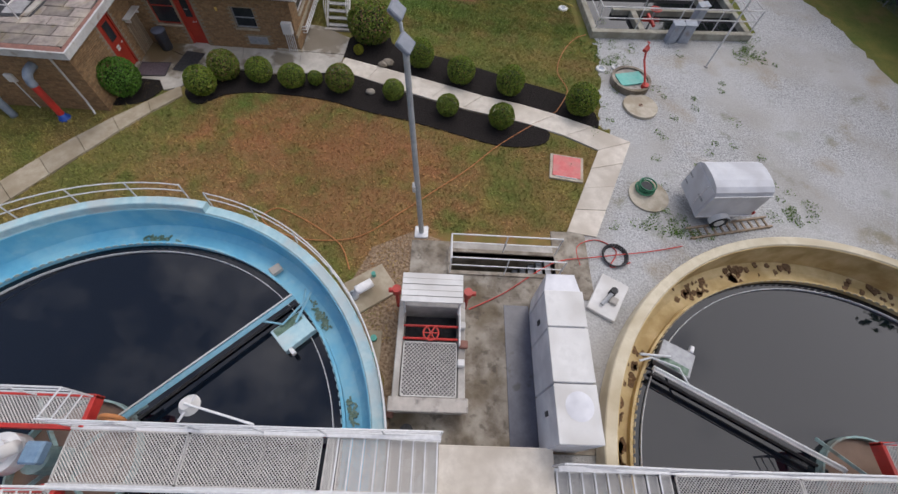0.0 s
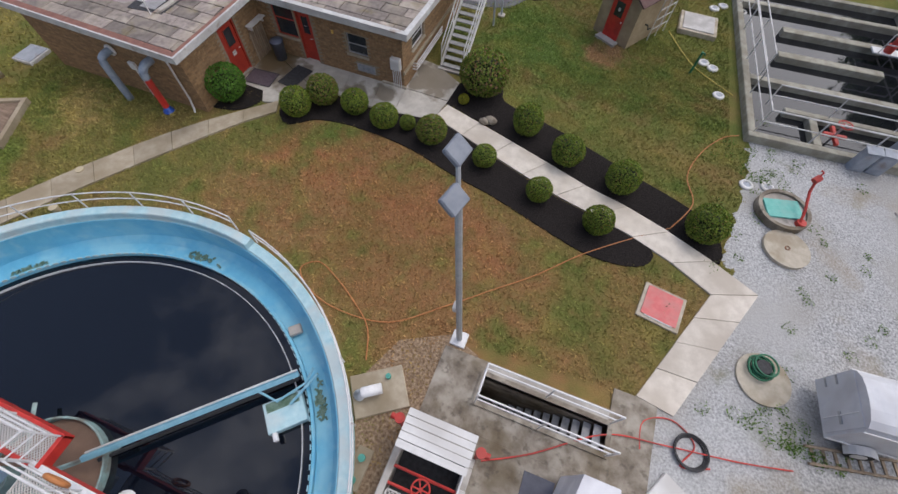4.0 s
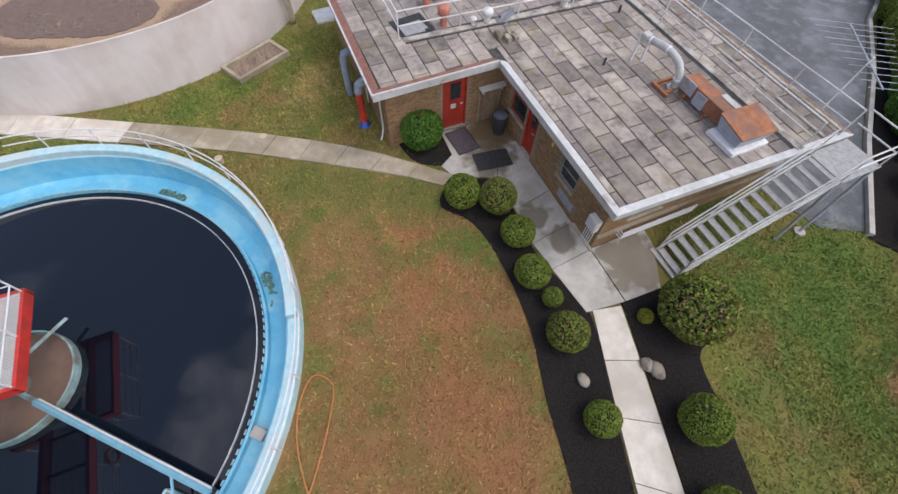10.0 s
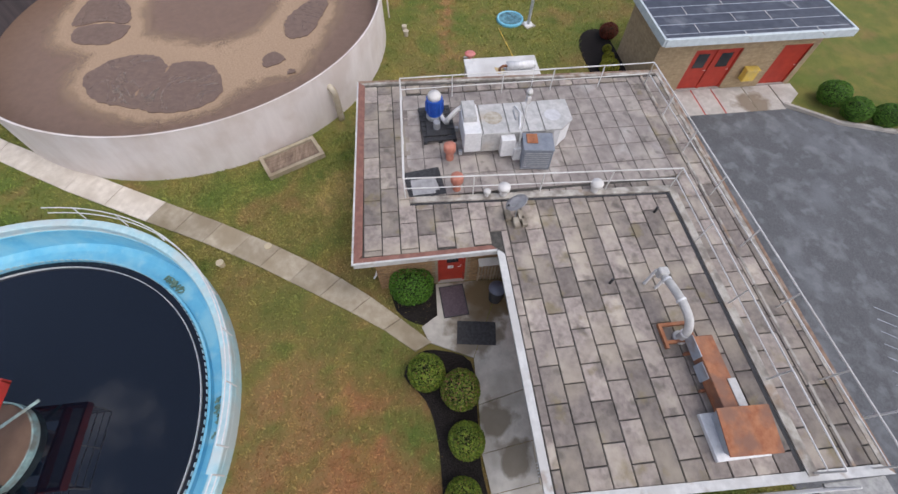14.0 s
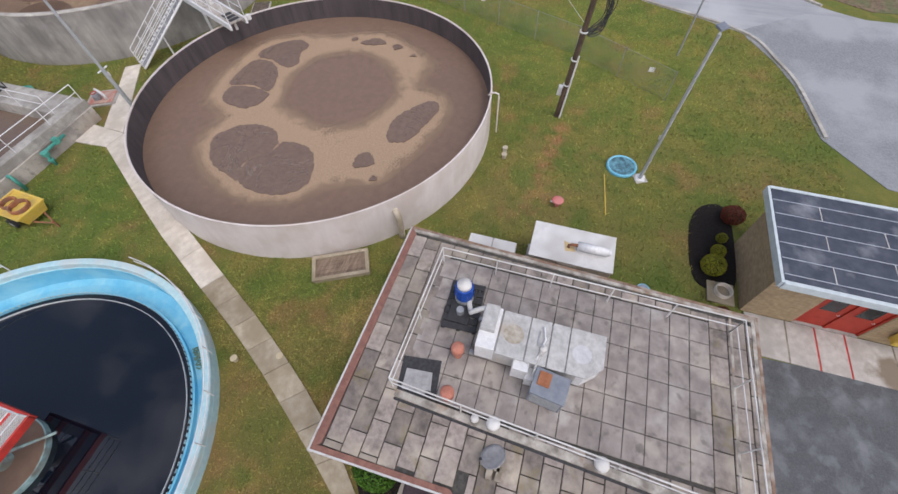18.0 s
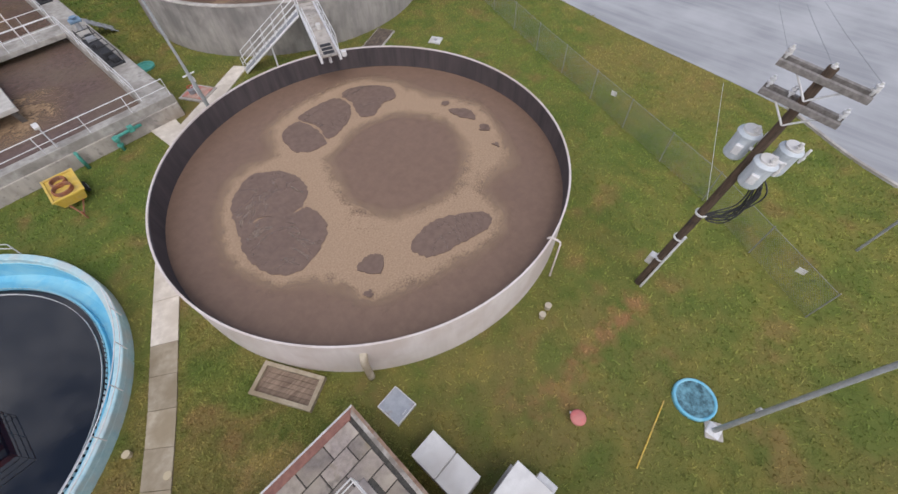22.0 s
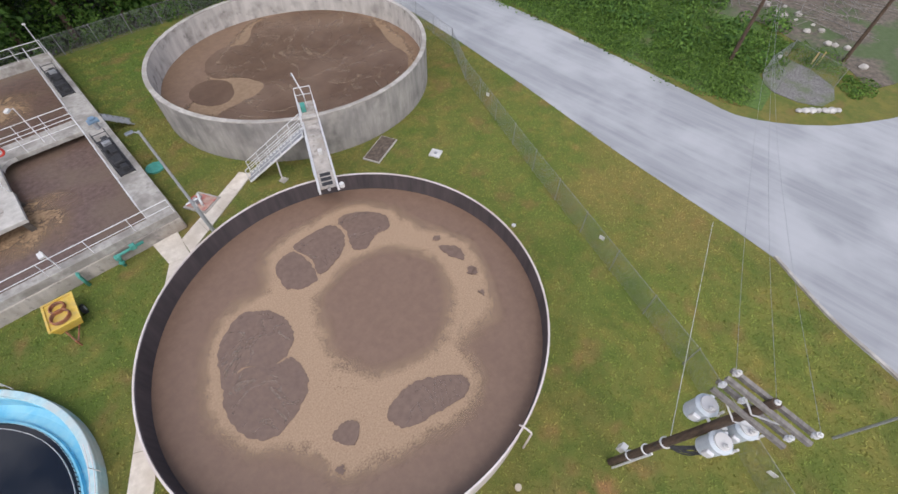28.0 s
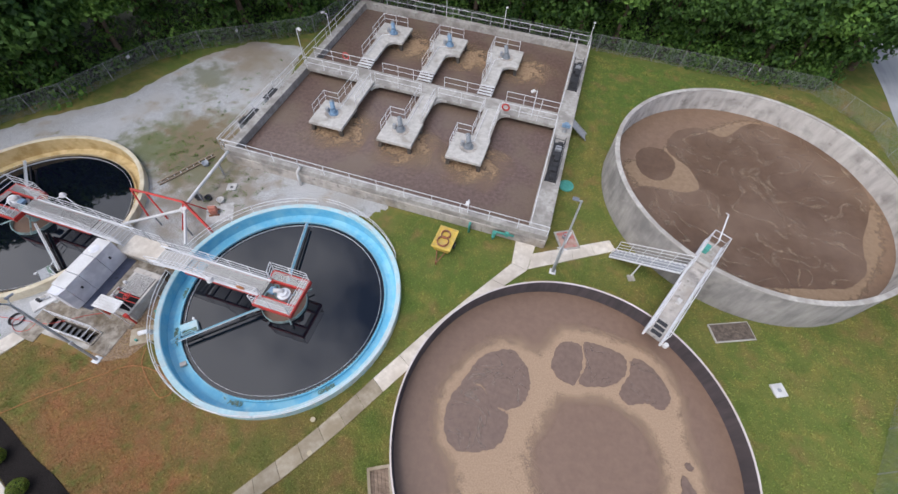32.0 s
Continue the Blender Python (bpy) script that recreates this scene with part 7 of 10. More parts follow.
# ---- rooftop equipment ----
RZ = 2.752
AC = thing("rooftop_air_handler", 0, 0, RZ, 0, "long grey sheet-metal air handler with stained white lids", "air conditioner")
AC.scale = (1, 1, 1.2)
part("body", bbox(-5.85, 1.6, 0.12, -4.5, 2.15, 0.8, 0.015), M["galv"], AC)
part("body", bbox(-5.75, 2.15, 0.12, -4.48, 4.5, 0.74, 0.015), M["ductwhite"], AC)
part("tapered_end", prism(bmesh.new(), [(-5.75, 4.5), (-4.48, 4.5), (-4.48, 4.7), (-4.85, 5.12), (-5.75, 5.12)], 0.12, 0.74), M["galv"], AC)
part("side_box", bbox(-4.48, 2.75, 0.12, -4.2, 3.2, 0.7, 0.012), M["galv"], AC)
for y0, y1 in ((2.2, 3.0), (3.03, 3.62), (3.65, 4.15)):
    part("lid", bbox(-5.82, y0, 0.742, -4.45, y1, 0.79, 0.012), M["ductwhite"], AC, "white lid with a round water stain")
part("lid", prism(bmesh.new(), [(-5.82, 4.18), (-4.45, 4.18), (-4.45, 4.72), (-4.84, 5.16), (-5.82, 5.16)], 0.742, 0.79), M["ductwhite"], AC, "white lid with a round water stain")
part("stain", tube(bmesh.new(), (-5.15, 2.6, 0.79), (-5.15, 2.6, 0.795), 0.3, 28), mat("stain", (0.3, 0.26, 0.2), (0.48, 0.44, 0.38), 6.0, 0.9, bump=0.1), AC)
part("stain", tube(bmesh.new(), (-5.1, 4.55, 0.79), (-5.1, 4.55, 0.795), 0.27, 28), mat("stain_pale", (0.45, 0.45, 0.47), (0.58, 0.58, 0.6), 5.0, 0.7, bump=0.1), AC)
part("upper_lid", bbox(-5.8, 1.63, 0.802, -5.0, 2.05, 0.98, 0.012), M["ductwhite"], AC)
part("strap", bbox(-5.45, 3.3, 0.79, -5.0, 3.34, 0.82, 0), M["steel"], AC)
part("conduit", pipe(bmesh.new(), [(-5.6, 3.4, 0.82), (-5.2, 3.5, 0.86), (-4.7, 3.4, 0.84), (-4.5, 3.3, 0.7)], 0.03, 6), M["galv"], AC)
for x, y in ((-5.7, 1.5), (-4.6, 1.5), (-5.65, 4.95), (-5.0, 4.95), (-5.65, 3.2), (-4.6, 3.2)):
    part("foot", bbox(x - 0.06, y - 0.06, 0, x + 0.06, y + 0.06, 0.125, 0.006), M["steel"], AC)
AC2 = thing("condenser_unit", -4.0, 3.85, RZ, -7, "blue-grey condenser hood with a rusty lid", "air conditioner")
part("body", bbox(-0.36, -0.46, 0.06, 0.36, 0.46, 0.88, 0.015), M["bluelamp"], AC2)
part("lid", bbox(-0.38, -0.48, 0.88, 0.38, 0.48, 0.92, 0.01), M["bluelamp"], AC2)
part("hatch", bbox(-0.3, -0.36, 0.92, 0.1, -0.02, 0.96, 0.01), M["rust"], AC2, "rusty brown hatch")
for i in range(8):
    part("slat", bbox(0.36, -0.4, 0.14 + i * 0.085, 0.375, 0.4, 0.18 + i * 0.085, 0), M["steel"], AC2)
for x in (-0.28, 0.28):
    part("skid", bbox(x - 0.05, -0.46, 0, x + 0.05, 0.46, 0.06, 0), M["steel"], AC2)
PAL = thing("plastic_pallet", -6.0, 0.85, RZ, 3, "black plastic pallet under a blue pump", "pallet")
for i in range(7):
    part("deck_slat", bbox(-0.85 + i * 0.25, -0.55, 0.11, -0.65 + i * 0.25, 0.55, 0.14, 0.006), M["dark"], PAL)
for y in (-0.5, 0.0, 0.5):
    part("runner", bbox(-0.85, y - 0.06, 0, 0.85, y + 0.06, 0.11, 0.006), M["dark"], PAL)
PMP = thing("pump", -6.25, 0.8, RZ + 0.14, 0, "upright blue electric pump with white cap and pipe", "pump")
part("motor", drum(bmesh.new(), 0.28, 0.25, 0.85, 20), M["bluemotor"], PMP)
for i in range(12):
    a = i * math.pi / 6
    part("cooling_fin", cbox(bmesh.new(), 0.05, 0.012, 0.4, Matrix.Rotation(a, 4, "Z") @ Matrix.Translation((0.29, 0, 0.55))), M["bluemotor"], PMP)
part("fan_cap", lathe(bmesh.new(), [(0.0, 1.08), (0.17, 1.05), (0.23, 0.96), (0.23, 0.85), (0.0, 0.85)], 20, closed=False), M["white"], PMP, "white fan cap", True)
part("volute", lathe(bmesh.new(), [(0.0, 0.3), (0.18, 0.28), (0.3, 0.16), (0.3, 0.06), (0.22, 0.0), (0.0, 0.0)], 20, closed=False), M["steel"], PMP, "", True)
part("base_frame", bbox(-0.35, -0.35, 0.0, 0.9, 0.35, 0.05, 0.01), M["dark"], PMP)
part("gearbox", drum(bmesh.new(), 0.12, 0.05, 0.3, 12, 0.55, 0.02), M["steel"], PMP)
part("outlet_pipe", pipe(bmesh.new(), smoothed([(0.15, 0.2, 0.2), (0.5, 0.35, 0.22), (0.62, 0.42, 0.5), (0.55, 0.75, 0.78), (0.4, 1.0, 0.7)], 5, False), 0.08, 10), M["white"], PMP, "white bent outlet pipe", True)
for x, y, s, lab in ((-4.42, 1.12, 1.0, "faded orange-red roof vent cap on a short pipe"), (-3.12, 1.2, 0.95, "faded orange-red roof vent cap on a short pipe")):
    v = thing("roof_vent", x, y, RZ, 0, lab, "roof vent", "orange roof vents")
    part("pipe", drum(bmesh.new(), 0.13 * s, 0, 0.5 * s, 14), M["orange"], v)
    part("cap", lathe(bmesh.new(), [(0, 0.66), (0.15, 0.65), (0.2, 0.6), (0.2, 0.4), (0.16, 0.38), (0.14, 0.42)], 18, closed=False), M["orange"], v, "", True)
for x, y, s in ((-2.75, 2.62, 1.0), (-2.6, 5.5, 1.0), (-2.75, 2.1, 0.6)):
    v = thing("roof_vent", x, y, RZ + 0.03, 0, "white round roof vent cap", "roof vent", "white roof vents")
    part("pipe", drum(bmesh.new(), 0.12 * s, 0, 0.3 * s, 14), M["white"], v)
    part("cap", lathe(bmesh.new(), [(0, 0.44 * s), (0.13 * s, 0.43 * s), (0.19 * s, 0.36 * s), (0.19 * s, 0.24 * s), (0.13 * s, 0.22 * s)], 18, closed=False), M["white"], v, "", True)
M["plate"] = mat("plate", (0.3, 0.29, 0.29), (0.42, 0.41, 0.41), 5.0, 0.5, metal=0.2, bump=0.05)
PLT = thing("metal_plate", -3.4, 0.25, RZ, 8, "bare grey metal plate lying on a dark mat", "metal plate")
part("mat", bbox(-0.62, -0.62, 0, 0.5, 0.55, 0.012, 0), M["dark"], PLT, "black rubber mat")
part("plate", prism(bmesh.new(), [(-0.25, -0.45), (0.36, -0.48), (0.42, 0.22), (0.3, 0.24), (0.32, 0.38), (-0.22, 0.34)], 0.014, 0.03), M["plate"], PLT)
DISH = thing("satellite_dish", -1.8, 2.8, RZ, 0, "grey satellite dish weighted with concrete blocks", "satellite dish")
DISH.scale = (0.82, 0.82, 0.82)
for i, (x, y, r) in enumerate(((-0.1, -0.25, 5), (-0.05, 0.22, -4), (0.25, 0.0, 88), (0.22, 0.3, 2))):
    part("ballast_block", bbox(x - 0.2, y - 0.1, 0, x + 0.2, y + 0.1, 0.19, 0.012), M["concrete_dark"], DISH)
part("mast", pipe(bmesh.new(), [(0.0, 0.0, 0.0), (0.0, 0.0, 0.55), (-0.1, 0.02, 0.72)], 0.025, 8), M["steel"], DISH)
t = lathe(bmesh.new(), [(0, 0.0), (0.15, 0.01), (0.3, 0.04), (0.42, 0.09), (0.42, 0.1), (0.3, 0.055), (0.15, 0.024), (0, 0.014)], 26, closed=False)
t.transform(Matrix.Translation((-0.12, 0.03, 0.72)) @ Matrix.Rotation(radians(28), 4, "X") @ Matrix.Rotation(radians(-18), 4, "Y"))
part("reflector", t, M["plate"], DISH, "pale grey round reflector", True)
part("feed_arm", tube(bmesh.new(), (-0.1, 0.0, 0.7), (0.05, -0.4, 0.9), 0.012, 6), M["steel"], DISH)
part("feed_horn", tube(bmesh.new(), (0.05, -0.4, 0.9), (0.02, -0.32, 0.92), 0.035, 8), M["dark"], DISH)
MA = thing("antenna_mast", -4.3, 3.35, RZ, 0, "tall thin antenna mast with whip and box", "antenna")
part("mast", tube(bmesh.new(), (0, 0, 0), (0.0, 0.0, 2.5), 0.025, 8), M["galv"], MA)
part("whip", tube(bmesh.new(), (0, 0, 2.5), (0, 0, 3.4), 0.008, 5), M["galv"], MA)
part("junction_box", bbox(-0.08, -0.06, 2.2, 0.08, 0.06, 2.42, 0.01), M["white"], MA)
part("dome", lathe(bmesh.new(), [(0, 0.14), (0.08, 0.12), (0.1, 0.0), (0, 0)], 12, closed=False), M["white"], MA, "", True).location = (0, 0.0, 2.5)
part("base_plate", bbox(-0.18, -0.18, 0, 0.18, 0.18, 0.5, 0.01), M["galv"], MA)
SP = thing("roof_stack", -1.6, 7.1, RZ, 0, "thin dark vent pipe on the flat roof", "roof vent")
part("pipe", drum(bmesh.new(), 0.04, 0, 0.25, 8), M["dark"], SP)
SP = thing("roof_stack", 0.6, 5.0, RZ, 0, "thin dark vent pipe on the flat roof", "roof vent")
part("pipe", drum(bmesh.new(), 0.035, 0, 0.25, 8), M["dark"], SP)

# exhaust duct
DU = thing("exhaust_duct", 0, 0, RZ, 0, "white elbow exhaust duct running into a rusty hood", "duct")
part("elbow_pipe", pipe(bmesh.new(), smoothed([(0.9, 6.06, 0.78), (1.2, 6.12, 0.84), (1.7, 6.2, 0.86), (2.1, 6.26, 0.72), (2.3, 6.28, 0.4), (2.3, 6.28, 0.05)], 5, False), 0.105, 12), M["ductwhite"], DU, "white ribbed elbow pipe", True)
for p, q in (((1.0, 6.08, 0.8), (1.05, 6.09, 0.81)), ((1.6, 6.18, 0.86), (1.65, 6.19, 0.86)), ((2.29, 6.28, 0.36), (2.3, 6.28, 0.31))):
    part("collar", tube(bmesh.new(), p, q, 0.125, 14), M["galv"], DU)
part("rain_cap", bbox(0.68, 5.93, 0.64, 0.9, 6.19, 0.92, 0.03), M["ductwhite"], DU)
part("bracket", bbox(0.68, 5.9, 0.0, 0.74, 5.96, 0.8, 0.004), M["galv"], DU)
part("bracket", bbox(0.85, 6.16, 0.0, 0.91, 6.22, 0.75, 0.004), M["galv"], DU)
part("stand", box(box(box(box(bmesh.new(), 1.9, 5.82, 0, 2.55, 5.9, 0.1), 1.9, 6.56, 0, 2.55, 6.64, 0.1), 1.9, 5.9, 0, 1.98, 6.56, 0.1), 2.36, 5.9, 0, 2.44, 6.56, 0.1), M["rust"], DU, "rusty angle-iron stand")
part("base", drum(bmesh.new(), 0.18, 0.0, 0.07, 16, 2.3, 6.28), M["ductwhite"], DU)
part("duct_run", bbox(2.45, 6.3, 0.14, 4.2, 6.78, 0.55, 0.015), M["rust"], DU, "rust-red square duct")
part("duct_panel", bbox(2.42, 6.27, 0.2, 2.95, 6.3, 0.58, 0.006), M["bluegrey"], DU)
part("duct_panel", bbox(3.05, 6.27, 0.1, 3.45, 6.3, 0.5, 0.006), M["bluegrey"], DU)
part("duct_lid", bbox(3.5, 6.65, 0.552, 4.15, 6.85, 0.575, 0.006), M["ductwhite"], DU)
for x in (2.7, 3.6):
    part("leg", bbox(x, 6.2, 0, x + 0.06, 6.85, 0.16, 0.004), M["rust"], DU)
t = bmesh.new()
vs = [t.verts.new(c) for c in ((4.22, 6.2, 0.12), (4.95, 6.16, 0.12), (4.98, 7.08, 0.12), (4.26, 7.12, 0.12), (4.12, 6.08, 0.62), (5.04, 6.03, 0.5), (5.08, 7.18, 0.5), (4.16, 7.23, 0.62))]
for q in ((3, 2, 1, 0), (4, 5, 6, 7), (0, 1, 5, 4), (1, 2, 6, 5), (2, 3, 7, 6), (3, 0, 4, 7)):
    t.faces.new([vs[i] for i in q])
part("hood", t, M["bluegrey"], DU, "blue-grey flared sheet-metal hood")
t = bmesh.new()
vs = [t.verts.new(c) for c in ((4.1, 6.06, 0.625), (5.06, 6.01, 0.505), (5.1, 7.2, 0.505), (4.14, 7.25, 0.625), (4.1, 6.06, 0.655), (5.06, 6.01, 0.535), (5.1, 7.2, 0.535), (4.14, 7.25, 0.655))]
for q in ((3, 2, 1, 0), (4, 5, 6, 7), (0, 1, 5, 4), (1, 2, 6, 5), (2, 3, 7, 6), (3, 0, 4, 7)):
    t.faces.new([vs[i] for i in q])
part("hood_lid", t, M["rust"], DU, "rusty brown lid")
part("curb", bbox(4.12, 5.95, 0.0, 5.12, 7.2, 0.125, 0.01), M["galv"], DU, "pale sheet-metal curb")
# television antenna on a pole by the north corner
TV = thing("television_antenna", 4.6, 9.95, 0, 0, "grey many-armed television antenna on a thin pole", "antenna")
part("pole", tube(bmesh.new(), (0, 0, 0), (0, 0, 4.35), 0.025, 8), M["galv"], TV)
A0, A1 = Vector((-1.5, 1.2, 4.1)), Vector((0.9, -0.6, 4.2))
part("boom", tube(bmesh.new(), A0, A1, 0.022, 6), M["bluegrey"], TV)
bd = (A1 - A0).normalized()
side = Vector((-bd.y, bd.x, 0))
for i in range(11):
    p, w = A0 + (A1 - A0) * i / 10, 1.1 - i * 0.075
    part("element", tube(bmesh.new(), p - side * w, p + side * w + Vector((0, 0, 0.05)), 0.008, 5), M["bluegrey"], TV)

# ---- things along the south walls ----
PIPE1 = thing("vent_pipe", -4.4, -1.57, 0, 0, "blue-grey elbow pipe from the wall down to the lawn", "pipe")
part("pipe", pipe(bmesh.new(), smoothed([(0, 0.02, 1.75), (0, -0.35, 1.75), (0, -0.52, 1.6), (0, -0.55, 0.9), (0, -0.55, 0.0)], 4, False), 0.13, 12), M["bluepipe"], PIPE1, "", True)
part("flange", tube(bmesh.new(), (0, -0.02, 1.75), (0, -0.09, 1.75), 0.2, 16), M["galv"], PIPE1, "pale flange")
PIPE2 = thing("vent_pipe", -2.6, -1.57, 0, 0, "red pipe with pale elbow and blue foot by the wall", "pipe")
part("elbow", pipe(bmesh.new(), smoothed([(0, 0.02, 1.85), (0, -0.3, 1.85), (0, -0.5, 1.7), (0, -0.53, 1.45)], 4, False), 0.14, 12), M["bluepipe"], PIPE2, "pale grey elbow", True)
part("pipe", tube(bmesh.new(), (0, -0.53, 0.2), (0, -0.53, 1.47), 0.12, 14), M["red"], PIPE2)
part("foot", lathe(bmesh.new(), [(0, 0.24), (0.13, 0.24), (0.13, 0.08), (0.2, 0.07), (0.2, 0.0), (0, 0)], 16, closed=False), M["bluemotor"], PIPE2, "blue flanged foot", True).location = (0, -0.53, 0)
DP = thing("downpipe", -1.75, -1.6, 0, 0, "thin white downpipe on the brick wall", "downpipe")
part("pipe", pipe(bmesh.new(), [(0, -0.03, 2.4), (0, -0.03, 0.5), (0.05, -0.12, 0.15), (0.1, -0.2, 0.04)], 0.035, 8), M["white"], DP)
BX = thing("junction_box", -3.75, -1.56, 1.15, 0, "small pale junction box on the brick wall", "junction box")
part("body", bbox(-0.14, -0.1, 0, 0.14, 0, 0.3, 0.012), M["white"], BX)
part("conduit", tube(bmesh.new(), (0, -0.05, -1.15), (0, -0.05, 0), 0.02, 6), M["galv"], BX)
GATE = thing("wooden_rack", -1.22, 1.72, 0.05, 90, "weathered wooden slat rack leaning on brick in the alcove", "rack")
for i in range(8):
    part("slat", bbox(0.0 + i * 0.11, -0.06, 0.02, 0.06 + i * 0.11, -0.03, 1.25, 0.004), M["wood"], GATE)
for z in (0.25, 1.0):
    part("crossbar", bbox(-0.02, -0.03, z, 0.86, -0.005, z + 0.07, 0.004), M["wood"], GATE)
SH = thing("wall_shelf", -1.2, 1.68, 1.55, 90, "white wall shelf with small dark fittings", "shelf")
part("board", bbox(0, -0.28, 0, 0.95, 0, 0.035, 0.006), M["white"], SH)
for x in (0.1, 0.8):
    part("bracket", bbox(x, -0.22, -0.16, x + 0.03, 0.0, -0.002, 0), M["white"], SH)
BRL = thing("trash_can", -0.45, 2.25, 0.06, 0, "dark blue-grey plastic bin on the patio", "trash can")
part("body", lathe(bmesh.new(), [(0, 0), (0.21, 0.0), (0.25, 0.75), (0.27, 0.76), (0.27, 0.8), (0.22, 0.79), (0.2, 0.05), (0, 0.05)], 20, closed=False), mat("bin_plastic", (0.07, 0.08, 0.11), (0.1, 0.115, 0.15), 5.0, 0.5, bump=0.03), BRL, "", True)
part("lid", lathe(bmesh.new(), [(0, 0.88), (0.12, 0.87), (0.26, 0.82), (0.28, 0.79), (0, 0.795)], 20, closed=False), mat("bin_lid", (0.09, 0.1, 0.14), None, 5.0, 0.5, bump=0.03), BRL, "", True)
for x, y, w, d, rz, m, lab in ((-0.5, 0.85, 1.15, 0.85, 4, "mat_purple", "faded purple doormat on the patio"), (0.7, 1.45, 0.78, 1.25, -8, "dark", "wet black rubber doormat on the patio")):
    o = thing("doormat", x, y, 0.078, rz, lab, "doormat", "doormats")
    part("pad", bbox(-w / 2, -d / 2, 0, w / 2, d / 2, 0.012, 0.004), M[m], o)
    part("border", box(box(box(box(bmesh.new(), -w / 2, -d / 2, 0.0125, w / 2, -d / 2 + 0.04, 0.016), -w / 2, d / 2 - 0.04, 0.0125, w / 2, d / 2, 0.016), -w / 2, -d / 2 + 0.04, 0.0125, -w / 2 + 0.04, d / 2 - 0.04, 0.016), w / 2 - 0.04, -d / 2 + 0.04, 0.0125, w / 2, d / 2 - 0.04, 0.016), M["dark"], o)


# ---- garage ----
M["garage_wall"] = mat("garage_wall", (0.33, 0.25, 0.155), (0.42, 0.33, 0.215), 3.0, 0.9, bump=0.12, big=(0.27, 0.2, 0.12), bigscale=0.8)
M["membrane"] = mat("membrane", (0.03, 0.038, 0.06), (0.065, 0.075, 0.105), 2.0, 0.6, bump=0.12, big=(0.3, 0.31, 0.34), bigscale=0.9, biglo=0.58, bighi=0.8)
M["fascia_blue"] = mat("fascia_blue", (0.46, 0.52, 0.55), (0.56, 0.62, 0.65), 5.0, 0.6, bump=0.05)
M["shingle"] = mat("shingle", (0.1, 0.055, 0.05), (0.17, 0.1, 0.09), 7.0, 0.95, bump=0.35, big=(0.13, 0.08, 0.075), bigscale=1.2)
M["slab_pale"] = mat("slab_pale", (0.46, 0.44, 0.42), (0.58, 0.56, 0.54), 4.0, 0.85, bump=0.1, big=(0.36, 0.34, 0.32), bigscale=1.4)
M["yellowpaint"] = mat("yellowpaint", (0.62, 0.42, 0.06), (0.72, 0.52, 0.12), 5.0, 0.5, bump=0.06, big=(0.5, 0.36, 0.12), bigscale=2.5)
M["pinkred"] = mat("pinkred", (0.6, 0.13, 0.13), (0.68, 0.2, 0.19), 5.0, 0.7, bump=0.08, big=(0.55, 0.22, 0.2), bigscale=2.0)
M["clay"] = mat("clay", (0.27, 0.11, 0.055), (0.36, 0.17, 0.09), 3.0, 0.95, bump=0.4)
M["trailer"] = mat("trailer", (0.54, 0.55, 0.59), (0.64, 0.65, 0.68), 3.0, 0.4, bump=0.03, big=(0.46, 0.46, 0.49), bigscale=1.5)
M["greenhose"] = mat("greenhose", (0.015, 0.12, 0.06), (0.03, 0.2, 0.1), 5.0, 0.5, bump=0.05)
M["tyre"] = mat("tyre", (0.015, 0.015, 0.016), (0.03, 0.03, 0.032), 12.0, 0.85, bump=0.2)


def garage_wall(name, p, q, openings, label):
    ob = wall(name, p, q, openings, None, label, 0.25, 2.78)
    ob.data.materials[0] = M["garage_wall"]
    for ch in ob.children:
        ch.data.materials[0] = M["garage_brick"]
    return ob


M["garage_brick"] = mat("garage_brick", (0.33, 0.24, 0.145), (0.42, 0.32, 0.2), 7.0, 0.9, bump=0.12, per=0.1, island=True)
garage_wall("garage_wall_south", (-13.4, 10.8), (-10.2, 10.8), [], "tan brick side wall of the garage")
garage_wall("garage_wall_east", (-10.2, 10.8), (-10.2, 18.3), [(1.8, 4.0, 0.05, 2.1), (5.9, 7.3, 0.05, 2.1)], "tan brick garage front with red doors")
garage_wall("garage_wall_north", (-10.2, 18.3), (-13.4, 18.3), [], "tan brick side wall of the garage")
garage_wall("garage_wall_west", (-13.4, 18.3), (-13.4, 10.8), [], "tan brick back wall of the garage")
for y, w, px, n in ((12.6, 1.1, (0.25, 1.1, 0.8, 1.8), 4), (13.7, 1.1, (0.25, 1.1, 0.8, 1.8), 5), (16.7, 1.4, None, 6)):
    leaf_door("door_%d" % n, -10.2, y, 90, w, 2.04, "bright red metal garage door" + (" with a dark pane" if px else ""), px)
groof = solid("garage_roof", prism(bmesh.new(), [(-13.85, 10.5), (-9.65, 10.5), (-9.6, 18.8), (-13.9, 18.8)], 2.79, 3.06), M["membrane"], "flat dark blue-grey membrane roof with pale seams", "roof")
for a, b in (((-13.9, 10.45), (-9.6, 10.55)), ((-9.7, 10.55), (-9.55, 18.85)), ((-13.95, 18.75), (-9.7, 18.85)), ((-13.95, 10.55), (-13.83, 18.75))):
    part("fascia", bbox(a[0], a[1], 2.78, b[0], b[1], 3.1, 0.01), M["fascia_blue"], groof, "pale blue-grey fascia")
